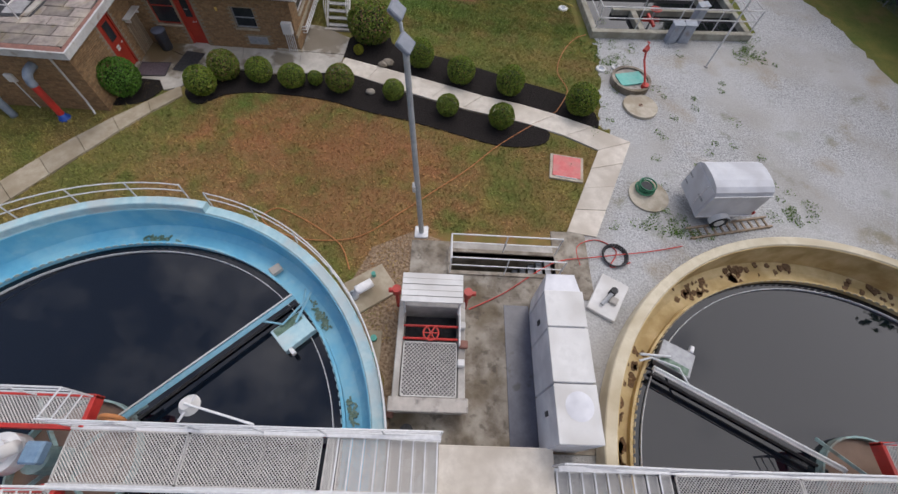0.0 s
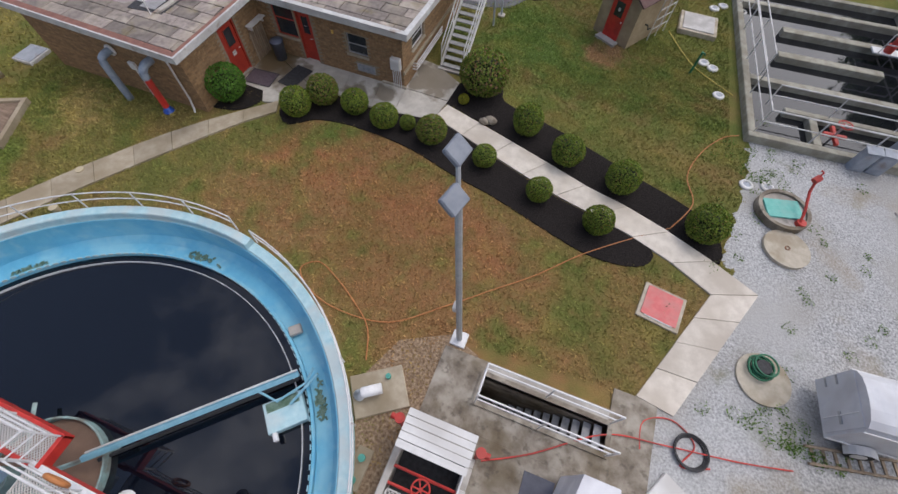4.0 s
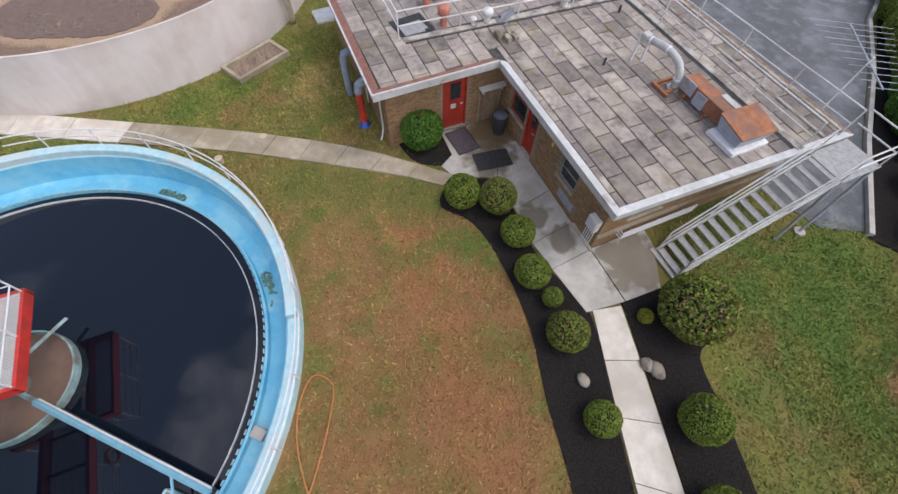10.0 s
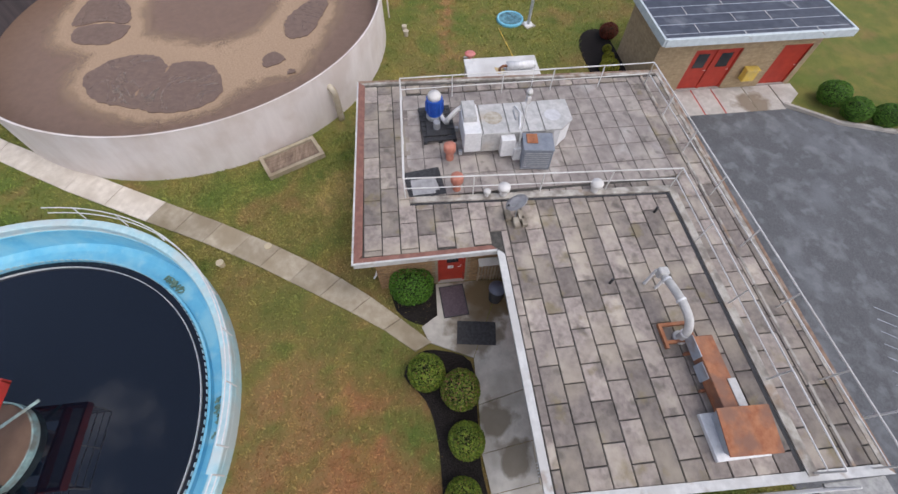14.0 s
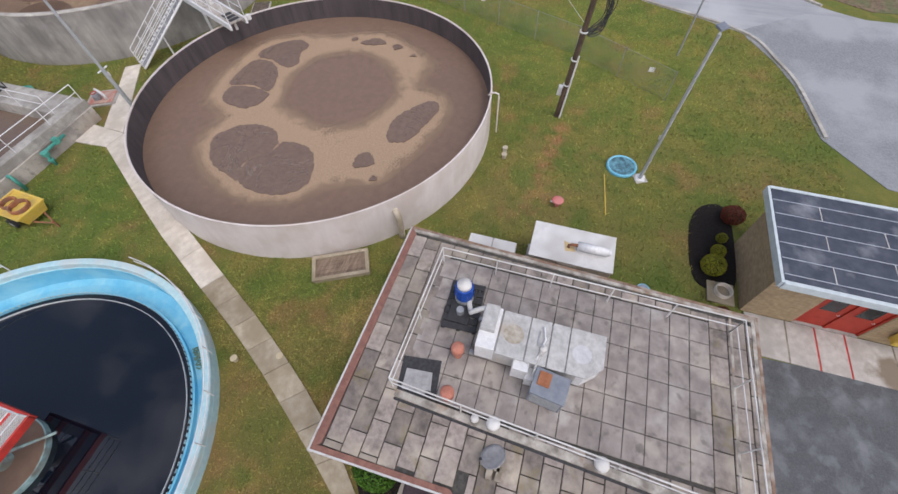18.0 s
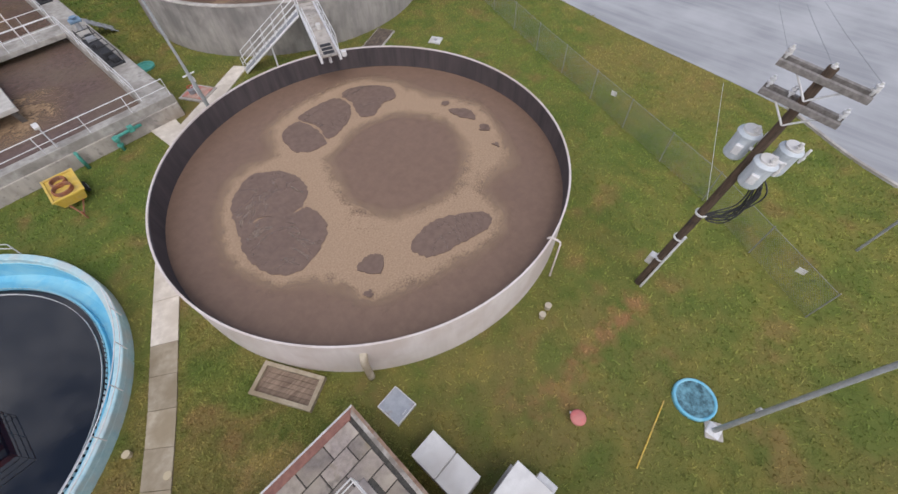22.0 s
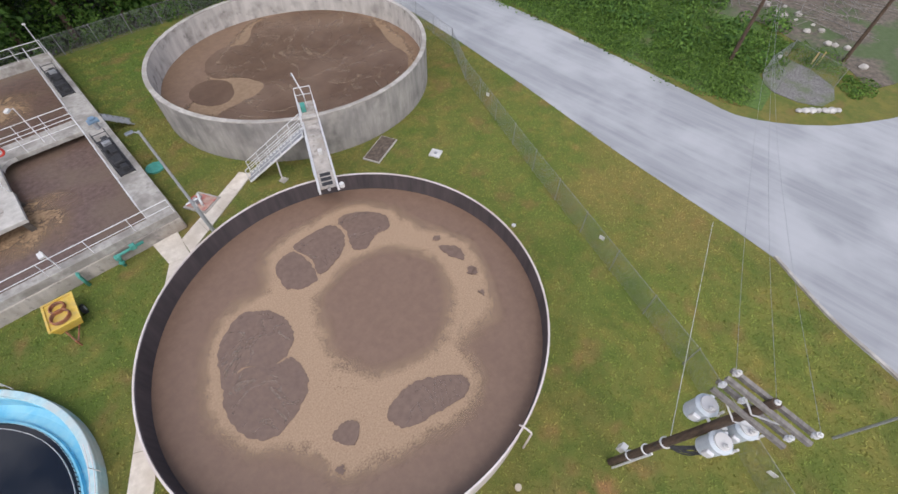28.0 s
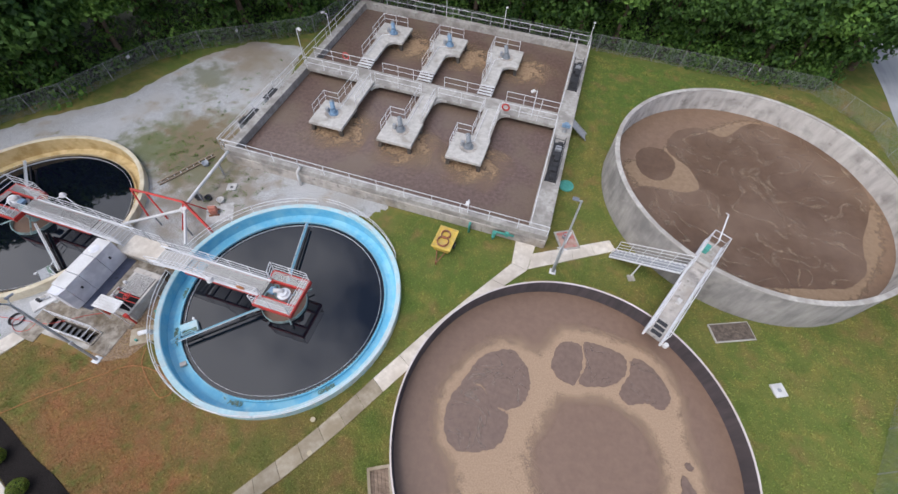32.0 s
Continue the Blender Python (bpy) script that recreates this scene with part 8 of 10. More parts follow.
for i in range(6):
    part("seam", bbox(-13.3 + i * 0.66, 10.6, 3.06, -13.27 + i * 0.66, 18.7, 3.072, 0), M["bluegrey"], groof)
    for y in (12.1 + (i % 2) * 1.9, 15.6 + (i % 3) * 0.8):
        part("seam", bbox(-13.27 + i * 0.66, y, 3.06, -12.64 + i * 0.66, y + 0.03, 3.07, 0), M["slab_pale"], groof)
YB = thing("hose_box", -10.15, 15.35, 0.6, 90, "yellow hose box on the garage wall", "box")
part("body", bbox(0, -0.35, 0, 0.6, -0.02, 0.55, 0.03), M["yellowpaint"], YB)
part("lid", bbox(-0.02, -0.38, 0.55, 0.62, 0.0, 0.6, 0.015), M["yellowpaint"], YB)
HR = thing("garden_hose", -10.75, 10.15, 0.05, 0, "coiled tan garden hose on a small concrete pad", "hose")
part("pad", bbox(-0.45, -0.55, -0.04, 0.5, 0.45, 0.05, 0.01), M["path_old"], HR)
for i in range(4):
    part("coil", lathe(bmesh.new(), [(0.3 + 0.03 * math.cos(a), 0.09 + i * 0.055 + 0.03 * math.sin(a)) for a in (0, 1.05, 2.1, 3.14, 4.2, 5.24)], 20), M["path"], HR, "", True)

# ---- things on the lawn west of the office ----
M["dirty_cream"] = mat("dirty_cream", (0.42, 0.37, 0.29), (0.56, 0.5, 0.42), 3.0, 0.7, bump=0.1, big=(0.2, 0.16, 0.12), bigscale=1.6, biglo=0.5, bighi=0.72, stretch=(1, 1, 0.4))
GN = thing("generator", -10.0, 4.0, 0, 0, "white enclosed generator with silver muffler on its roof", "generator")
part("enclosure", bbox(-0.8, -1.5, 0.12, 0.8, 1.5, 1.88, 0.02), M["dirty_cream"], GN)
part("roof_panel", bbox(-0.84, -1.55, 1.88, 0.84, 1.55, 1.94, 0.015), M["white"], GN)
part("muffler", tube(bmesh.new(), (0.1, 0.15, 2.15), (0.1, 1.25, 2.15), 0.17, 20), M["galv"], GN, "silver muffler cylinder", True)
part("muffler_cap", tube(bmesh.new(), (0.1, 1.25, 2.15), (0.1, 1.35, 2.15), 0.12, 16), M["galv"], GN)
part("exhaust", pipe(bmesh.new(), [(0.1, 0.2, 2.15), (0.1, -0.05, 2.15), (0.1, -0.15, 2.05), (0.1, -0.15, 1.9)], 0.06, 10), M["rust"], GN, "rusty exhaust elbow", True)
part("rust_stain", prism(bmesh.new(), [(-0.15, -0.35), (0.3, -0.25), (0.25, 0.12), (-0.05, 0.05)], 1.94, 1.945), M["yellow"], GN)
part("skid", bbox(-0.95, -1.65, 0, 0.95, 1.65, 0.12, 0.01), M["concrete"], GN)
for i in range(3):
    part("door_panel", bbox(0.8, -1.45 + i, 0.25, 0.825, -0.55 + i, 1.8, 0.006), M["dirty_cream"], GN)
part("control_box", bbox(-1.1, -0.9, 0.9, -0.8, -0.3, 1.6, 0.015), M["galv"], GN)
LB = thing("equipment_box", -9.4, 0.98, 0, 0, "low white metal equipment box beside the office", "equipment box")
part("body", bbox(-0.45, -0.95, 0, 0.45, 0.95, 1.4, 0.015), M["white"], LB)
for y in (-0.48, 0.48):
    part("lid", bbox(-0.48, y - 0.46, 1.4, 0.48, y + 0.46, 1.46, 0.01), M["white"], LB)
PAD = thing("concrete_vault", -7.62, -5.08, 0, -63, "concrete-framed vault with a weathered brown cover", "vault")
part("curb", box(box(box(box(bmesh.new(), -1.2, -0.62, -0.05, 1.2, -0.47, 0.22), -1.2, 0.47, -0.05, 1.2, 0.62, 0.22), -1.2, -0.47, -0.05, -1.05, 0.47, 0.22), 1.05, -0.47, -0.05, 1.2, 0.47, 0.22), M["path_old"], PAD)
for i in range(5):
    part("plank", bbox(-1.05, -0.465 + i * 0.187, 0.02, 1.05, -0.465 + i * 0.187 + 0.18, 0.12, 0.008), M["vault_plank"] if "vault_plank" in M else M.setdefault("vault_plank", mat("vault_plank", (0.13, 0.09, 0.065), (0.27, 0.2, 0.15), 4.0, 0.9, bump=0.3, stretch=(0.4, 2, 1), per=0.15)), PAD)
PH = thing("access_hatch", -9.76, -1.68, 0, 3, "pale blue-grey steel access hatch in the lawn", "hatch")
part("frame", bbox(-0.46, -0.5, -0.02, 0.46, 0.5, 0.14, 0.01), M["galv"], PH)
part("cover", bbox(-0.42, -0.46, 0.14, 0.42, 0.46, 0.17, 0.006), M["bluegrey"], PH)
part("handle", pipe(bmesh.new(), [(-0.1, 0.38, 0.17), (-0.1, 0.38, 0.2), (0.1, 0.38, 0.2), (0.1, 0.38, 0.17)], 0.01, 5), M["galv"], PH)
EL = thing("tank_outlet", -9.9, -3.2, 0, 0, "pale elbow pipe leaving the round tank", "pipe")
part("pipe", pipe(bmesh.new(), smoothed([(-0.22, -0.26, 1.62), (-0.1, -0.1, 1.6), (0.0, 0.02, 1.5), (0.05, 0.08, 1.2), (0.05, 0.08, 0.0)], 4, False), 0.14, 12), M["ledge"], EL, "", True)
part("flange", tube(bmesh.new(), (-0.17, -0.2, 1.62), (-0.11, -0.13, 1.62), 0.22, 14), M["ledge"], EL)
CAP = thing("manhole_ring", -16.8, 5.85, 0, 0, "blue round manhole ring with a dark mottled cover", "manhole")
part("ring", lathe(bmesh.new(), [(0.62, 0.12), (0.66, 0.16), (0.72, 0.14), (0.74, -0.02), (0.62, -0.02)], 32), M["blue"], CAP, "", True)
part("cover", drum(bmesh.new(), 0.625, 0.0, 0.12, 28), mat("mottled_blue", (0.03, 0.08, 0.1), (0.16, 0.36, 0.44), 5.0, 0.5, bump=0.2), CAP, "dark mottled cover")
CP = thing("manhole_cover", -10.04, 7.2, 0, 0, "small blue round cover in the lawn", "manhole")
part("cover", drum(bmesh.new(), 0.22, -0.02, 0.09, 24), M["bluepipe"], CP)
part("rim", ring(bmesh.new(), 0.22, 0.27, -0.02, 0.06, 24), M["blue"], CP)
PC = thing("yard_hydrant", -13.5, 3.18, 0, 0, "faded pink-red round cap on a short pipe", "hydrant")
part("pipe", drum(bmesh.new(), 0.09, 0, 0.35, 12), M["pinkred"], PC)
part("cap", lathe(bmesh.new(), [(0, 0.44), (0.22, 0.42), (0.27, 0.38), (0.26, 0.34), (0, 0.34)], 20, closed=False), M["pinkred"], PC, "", True)
part("spout", tube(bmesh.new(), (0, 0, 0.2), (-0.05, -0.3, 0.16), 0.04, 8), M["galv"], PC)
RD = thing("marker_rod", -14.8, 5.25, 0.03, 0, "long thin yellow rod lying in the grass", "rod")
part("rod", tube(bmesh.new(), (-1.27, -0.15, 0), (1.27, 0.15, 0), 0.028, 6), M["yellowpaint"], RD)
for x, y, h, m in ((-16.37, 0.06, 0.3, "ledge"), (-15.9, 0.12, 0.3, "ledge"), (-2.75, -7.15, 0.22, "cream"), (-3.35, -5.6, 0.1, "cream"), (-27.0, -9.0, 0.12, "white")):
    st = thing("pipe_stub", x, y, 0, 0, "short capped pipe stub in the grass", "pipe stub", "pipe stubs")
    part("pipe", drum(bmesh.new(), 0.11, -0.02, h * 0.8, 12), M[m], st)
    part("cap", drum(bmesh.new(), 0.135, h * 0.7, h, 12), M[m], st)
HK = thing("overflow_pipe", -17.68, -0.95, 0, 0, "white hooked overflow pipe over the tank rim", "pipe")
part("pipe", pipe(bmesh.new(), [(0.05, -0.3, 2.25), (0.04, -0.2, 2.4), (0.0, 0.08, 2.42), (-0.02, 0.2, 2.36), (-0.03, 0.22, 2.2), (-0.03, 0.22, 0.0)], 0.04, 8), M["tankwall"], HK)

# ---- pump shed ----
SD = thing("pump_shed", 12.72, 10.55, 0, -30, "small tan brick shed with brown shingle roof and red door", "shed")
SD.scale = (0.94, 0.94, 0.94)
part("wall", prism(bmesh.new(), [(-1.0, -1.35), (1.0, -1.35), (1.0, 1.45), (-1.0, 1.45)], 0, 2.1), M["garage_wall"], SD)
for y in (-1.35, 1.37):
    t = bmesh.new()
    vs = [t.verts.new((x, yy, z)) for yy in (y, y + 0.08) for x, z in ((-1.0, 2.1), (1.0, 2.1), (0, 2.72))]
    for f in ((0, 2, 1), (3, 4, 5), (0, 1, 4, 3), (1, 2, 5, 4), (2, 0, 3, 5)):
        t.faces.new([vs[i] for i in f])
    part("gable", t, M["garage_wall"], SD)
for s in (-1, 1):
    rp = part("roof", cbox(bmesh.new(), 1.42, 3.3, 0.06, Matrix.Translation((s * 0.6, 0.05, 2.46)) @ Matrix.Rotation(s * radians(31), 4, "Y")), M["shingle"], SD, "brown asphalt shingle roof")
    for k in range(6):
        part("shingle_course", cbox(bmesh.new(), 0.24, 3.31, 0.02, Matrix.Translation((s * (0.1 + k * 0.2), 0.05, 2.795 - k * 0.12)) @ Matrix.Rotation(s * radians(29), 4, "Y")), M["shingle"], rp)
part("ridge", tube(bmesh.new(), (0, -1.62, 2.86), (0, 1.72, 2.86), 0.06, 8), M["white"], SD, "white ridge strip")
dr = part("door", bbox(-0.42, -1.4, 0.12, 0.42, -1.352, 2.05, 0.006), M["red"], SD, "red door")
part("pane", bbox(-0.2, -1.412, 1.15, 0.24, -1.402, 1.8, 0), M["glass_dark"], dr)
part("notice", bbox(-0.03, -1.42, 1.4, 0.08, -1.413, 1.55, 0), M["white"], dr)
part("handle", tube(bmesh.new(), (0.33, -1.45, 1.0), (0.33, -1.4, 1.0), 0.03, 8), M["galv"], dr)
part("step", bbox(-0.55, -1.75, -0.05, 0.55, -1.36, 0.12, 0.01), M["concrete"], SD)
for z in (0.55, 1.0, 1.45, 1.9):
    part("rack_rail", tube(bmesh.new(), (1.18, 0.1, z), (1.18, 1.4, z), 0.025, 6), M["white"], SD)
for y in (0.12, 0.75, 1.38):
    part("rack_post", tube(bmesh.new(), (1.18, y, 0.0), (1.18, y, 1.95), 0.025, 6), M["white"], SD)
part("hose_hook", pipe(bmesh.new(), [(1.0, -0.4, 0.9), (1.15, -0.4, 0.92), (1.18, -0.3, 0.7), (1.18, -0.1, 0.7)], 0.03, 6), M["dark"], SD)
SW = thing("covered_vault", 15.8, 12.1, 0, 0, "concrete vault with a pale sheet cover behind the shed", "vault")
part("curb", bbox(-0.85, -0.82, -0.05, 0.85, 0.82, 0.22, 0.015), M["ledge"], SW)
part("cover", bbox(-0.7, -0.68, 0.22, 0.7, 0.68, 0.26, 0.008), M["slab_pale"], SW)
GP = thing("hose_bib", 15.8, 8.5, 0, 0, "dark green hose post with a tap", "tap")
part("post", tube(bmesh.new(), (0, 0, 0), (0.02, 0, 1.0), 0.05, 8), M["greenhose"], GP)
part("tap", pipe(bmesh.new(), [(0, 0, 0.92), (0.12, 0.03, 0.95), (0.16, 0.04, 0.86)], 0.03, 6), M["greenhose"], GP)
for i, (x, y) in enumerate(((16.5, 14.1), (16.9, 14.5), (17.8, 14.35), (16.3, 9.45), (16.7, 9.2), (17.04, 7.45), (18.24, 2.87), (18.95, 3.05))):
    wr = thing("cleanout_collar", x, y, 0, i * 40, "white concrete collar round a pipe cap in the grass", "cleanout", "cleanout collars")
    part("collar", lathe(bmesh.new(), [(0.13, -0.02), (0.24, -0.02), (0.24, 0.05), (0.2, 0.08), (0.13, 0.08)], 20), M["white"], wr, "", True)
    part("cap", drum(bmesh.new(), 0.125, -0.02, 0.06, 14), M["bluegrey"], wr)
RC = thing("round_slab", 8.5, 17.0, 0, 0, "white round concrete slab in the lawn", "manhole")
part("slab", drum(bmesh.new(), 0.92, -0.05, 0.12, 36), M["slab_pale"], RC)
RH = thing("red_hatch", 15.95, -3.1, 0, -8, "faded red steel hatch in a pale concrete frame", "hatch")
part("frame", bbox(-0.62, -0.6, -0.03, 0.62, 0.6, 0.07, 0.01), M["ledge"], RH)
part("cover", bbox(-0.52, -0.48, 0.07, 0.52, 0.52, 0.1, 0.006), M["pinkred"], RH)
part("hinge", tube(bmesh.new(), (-0.4, -0.5, 0.09), (0.4, -0.5, 0.09), 0.02, 6), M["galv"], RH)
# red clay drying bed behind the lawn
CBED = [(9.0, 19.6), (12.0, 19.75), (16.2, 20.3), (16.6, 24.7), (12.5, 24.3), (9.0, 24.0)]
sheet("clay_bed", CBED, 0.03, M["clay"], "bare red clay drying bed", "ground")
for a, b in ((CBED[0], CBED[1]), (CBED[1], CBED[2])):
    dx, dy = b[0] - a[0], b[1] - a[1]
    solid("bed_wall", cbox(bmesh.new(), math.hypot(dx, dy), 0.22, 0.5, Matrix.Translation(((a[0] + b[0]) / 2, (a[1] + b[1]) / 2, 0.2)) @ Matrix.Rotation(math.atan2(dy, dx), 4, "Z")), M["concrete_old"], "low concrete wall round the drying bed", "wall")

# ---- grit basin ----
GB = thing("grit_basin", 18.1, 5.15, 0, 4.5, "open concrete grit channels with dark water", "settling basin")
GW, GL = 8.0, 11.5
def gwall(name, x0, y0, x1, y1, z1=0.34):
    part(name, bbox(x0, y0, -0.05, x1, y1, z1, 0.02), M["cream_old"], GB)
M["cream_old"] = mat("cream_old", (0.27, 0.25, 0.2), (0.42, 0.4, 0.33), 3.0, 0.9, bump=0.2, big=(0.24, 0.22, 0.17), bigscale=1.4)
gwall("wall", 0, 0, GW, 0.28)
gwall("wall", 0, 0.28, 0.28, GL)
gwall("wall", GW - 0.28, 0.28, GW, GL)
gwall("wall", 0.28, GL - 0.28, GW - 0.28, GL)
gwall("channel_wall", 1.5, 1.85, GW - 0.28, 2.1)
gwall("channel_wall", 0.28, 3.55, GW - 0.28, 3.85)
gwall("channel_wall", 1.6, 5.55, 5.9, 5.95)
gwall("channel_wall", 2.0, 7.6, 6.3, 8.0)
gwall("channel_wall", 0.28, 9.6, GW - 0.28, 9.9)
gwall("baffle", 2.35, 0.28, 2.65, 1.85)
gwall("baffle", 6.3, 2.1, 6.6, 3.55)
part("water", box(bmesh.new(), 0.28, 0.28, 0.02, GW - 0.28, GL - 0.28, 0.06), M["water_grit"], GB)
part("walkway", bbox(5.6, 7.0, 0.43, 7.7, 7.5, 0.5, 0.01), M["galv"], GB)
GR = "white pipe railing round the grit basin"
c4, s4 = math.cos(radians(4.5)), math.sin(radians(4.5))
def gpt(x, y):
    return (18.1 + x * c4 - y * s4, 5.15 + x * s4 + y * c4)
rails(GR, [gpt(0.14, GL), gpt(0.14, 0.14), gpt(GW - 0.14, 0.14), gpt(GW - 0.14, GL)], 0.42, 1.0, 2.2, 1, "basin railings", 0.03, M["white"])
rails(GR, [gpt(0.6, 3.7), gpt(0.6, GL)], 0.42, 1.0, 2.5, 1, "basin railings", 0.026, M["white"])
rails(GR, [gpt(0.7, 1.9), gpt(5.4, 1.9)], 0.42, 0.9, 2.0, 1, "basin railings", 0.026, M["white"])
rails(GR, [gpt(5.7, 6.9), gpt(7.6, 6.9)], 0.5, 0.9, 1.0, 1, "basin railings", 0.026, M["white"])
for i, (u, v, rz, lab) in enumerate(((3.9, -0.12, 4, "grey"), (4.5, -0.1, -4, "grey"), (5.2, 0.75, 15, "grey"))):
    x, y = gpt(u, v)
    gbx = thing("control_cabinet", x, y, 0.4 if i == 2 else 0.0, 4.5 + rz, "blue-grey metal control cabinet on the basin wall", "control cabinet", "basin control cabinets")
    part("body", bbox(-0.26, -0.16, 0.0, 0.26, 0.14, 0.9, 0.02), M["bluegrey"], gbx)
    part("door", bbox(-0.22, -0.18, 0.08, 0.22, -0.16, 0.84, 0.008), M["bluegrey"], gbx)
    part("hood", cbox(bmesh.new(), 0.56, 0.36, 0.03, Matrix.Translation((0, -0.02, 0.93)) @ Matrix.Rotation(radians(8), 4, "X")), M["bluegrey"], gbx)
x, y = gpt(3.05, 0.85)
RV = thing("red_gate_valve", x, y, 0.3, 4, "bright red valve assembly over the grit channel", "valve")
part("frame", box(box(bmesh.new(), -0.4, -0.06, 0.1, 0.4, 0.06, 0.22), -0.06, -0.5, 0.1, 0.06, 0.5, 0.21), M["red"], RV)
part("stem", drum(bmesh.new(), 0.04, -0.25, 0.7, 8), M["steel"], RV)
part("wheel", lathe(bmesh.new(), [(0.24 + 0.025 * math.cos(a), 0.68 + 0.025 * math.sin(a)) for a in (0, 1.57, 3.14, 4.71)], 20), M["red"], RV, "red handwheel", True)
for a in (0, 60, 120):
    part("spoke", tube(bmesh.new(), (-0.24 * math.cos(radians(a)), -0.24 * math.sin(radians(a)), 0.68), (0.24 * math.cos(radians(a)), 0.24 * math.sin(radians(a)), 0.68), 0.012, 6), M["red"], RV)
x, y = gpt(6.2, 7.25)
RV2 = thing("red_pump", x, y, 0.5, 0, "small red pump on the basin walkway", "pump")
part("body", drum(bmesh.new(), 0.18, 0, 0.3, 14), M["red"], RV2)
part("motor", drum(bmesh.new(), 0.12, 0.3, 0.6, 14), M["red"], RV2)
WPOLE = thing("pole", 23.3, 3.6, 0, 0, "thin white pole beside the grit basin", "pole")
part("shaft", tube(bmesh.new(), (0, 0, 0), (0.15, 0.2, 3.0), 0.035, 8), M["white"], WPOLE)
part("footing", drum(bmesh.new(), 0.12, -0.02, 0.06, 12), M["concrete"], WPOLE)

# ---- gravel yard ----
MH = thing("manhole_slab", 19.5, 0.5, 0, 0, "round tan concrete manhole slab with rust marks", "manhole")
part("slab", drum(bmesh.new(), 0.72, -0.02, 0.13, 36), M["ledge"], MH)
part("lift_ring", lathe(bmesh.new(), [(0.06, 0.14), (0.08, 0.14), (0.08, 0.16), (0.06, 0.16)], 12), M["rust"], MH)
TH = thing("round_vault", 19.35, 2.0, 0, 15, "round vault with a teal hatch and red crank arm", "vault")
part("wall", ring(bmesh.new(), 0.72, 0.85, -0.02, 0.3, 36), M["concrete_dark"], TH)
part("rim", drum(bmesh.new(), 0.72, 0.0, 0.22, 36), M["concrete_old"], TH)
part("hatch", bbox(-0.62, -0.36, 0.22, 0.55, 0.4, 0.29, 0.01), mat("tealhatch", (0.1, 0.42, 0.36), (0.16, 0.5, 0.44), 5.0, 0.5, bump=0.05, big=(0.2, 0.45, 0.4), bigscale=2), TH, "pale teal hatch cover")
part("crank_base", drum(bmesh.new(), 0.15, 0.2, 0.36, 12, 0.35, -0.55), M["red"], TH)
part("crank_arm", pipe(bmesh.new(), [(0.3, -0.55, 0.36), (0.38, -0.2, 0.6), (0.5, 0.35, 0.85), (0.55, 0.6, 1.2)], 0.045, 8), M["red"], TH, "red crank arm")
part("crank_head", tube(bmesh.new(), (0.47, 0.55, 1.15), (0.63, 0.65, 1.25), 0.11, 10), M["red"], TH)
part("hook", pipe(bmesh.new(), [(0.55, 0.6, 1.2), (0.6, 0.68, 1.45), (0.5, 0.7, 1.5)], 0.03, 6), M["red"], TH)
HZ = thing("hose_coil", 18.7, -3.95, 0, 0, "coiled green hose on a round tan slab", "hose")
part("slab", drum(bmesh.new(), 0.72, -0.02, 0.08, 32, 0.12, -0.25), M["ledge"], HZ)
for i in range(5):
    part("coil", lathe(bmesh.new(), [(0.3 - 0.02 * (i % 2) + 0.028 * math.cos(a), 0.11 + i * 0.05 + 0.028 * math.sin(a)) for a in (0, 1.05, 2.1, 3.14, 4.2, 5.24)], 24, 0.07 * math.sin(i * 2.1), 0.07 * math.cos(i * 1.7)), M["greenhose"], HZ, "", True)
part("drum_core", drum(bmesh.new(), 0.2, 0.08, 0.3, 16), M["dark"], HZ)
# cargo trailer
TR = thing("cargo_trailer", 20.95, -4.5, 0, 5, "small white cargo trailer with a rounded roof", "trailer")
t = bmesh.new()
prof = [(-0.72, 0.42), (0.72, 0.42), (0.72, 1.5), (0.66, 1.66), (0.5, 1.76), (0.25, 1.81), (0, 1.82), (-0.25, 1.81), (-0.5, 1.76), (-0.66, 1.66), (-0.72, 1.5)]
a, b = [t.verts.new((-1.08, y, z)) for y, z in prof], [t.verts.new((1.08, y * 0.97, z - 0.02)) for y, z in prof]
t.faces.new(a)
t.faces.new(b[::-1])
for i in range(len(prof)):
    j = (i + 1) % len(prof)
    t.faces.new((a[i], a[j], b[j], b[i]))
part("body", t, M["trailer"], TR)
rd = part("rear_door", bbox(-1.105, -0.64, 0.5, -1.082, 0.64, 1.6, 0.005), M["trailer"], TR)
for z in (0.75, 1.08):
    part("hinge", bbox(-1.125, 0.45, z, -1.106, 0.68, z + 0.05, 0), M["steel"], rd)
part("lock_bar", tube(bmesh.new(), (-1.13, -0.3, 0.55), (-1.13, -0.3, 1.55), 0.014, 6), M["galv"], rd)
part("latch", bbox(-1.14, -0.5, 1.0, -1.107, -0.2, 1.06, 0), M["steel"], rd)
for z in (0.43, 1.49):
    for y in (-0.735, 0.735):
        part("trim_strip", bbox(-1.08, y - 0.012, z, 1.08, y + 0.012, z + 0.05, 0), M["galv"], TR)
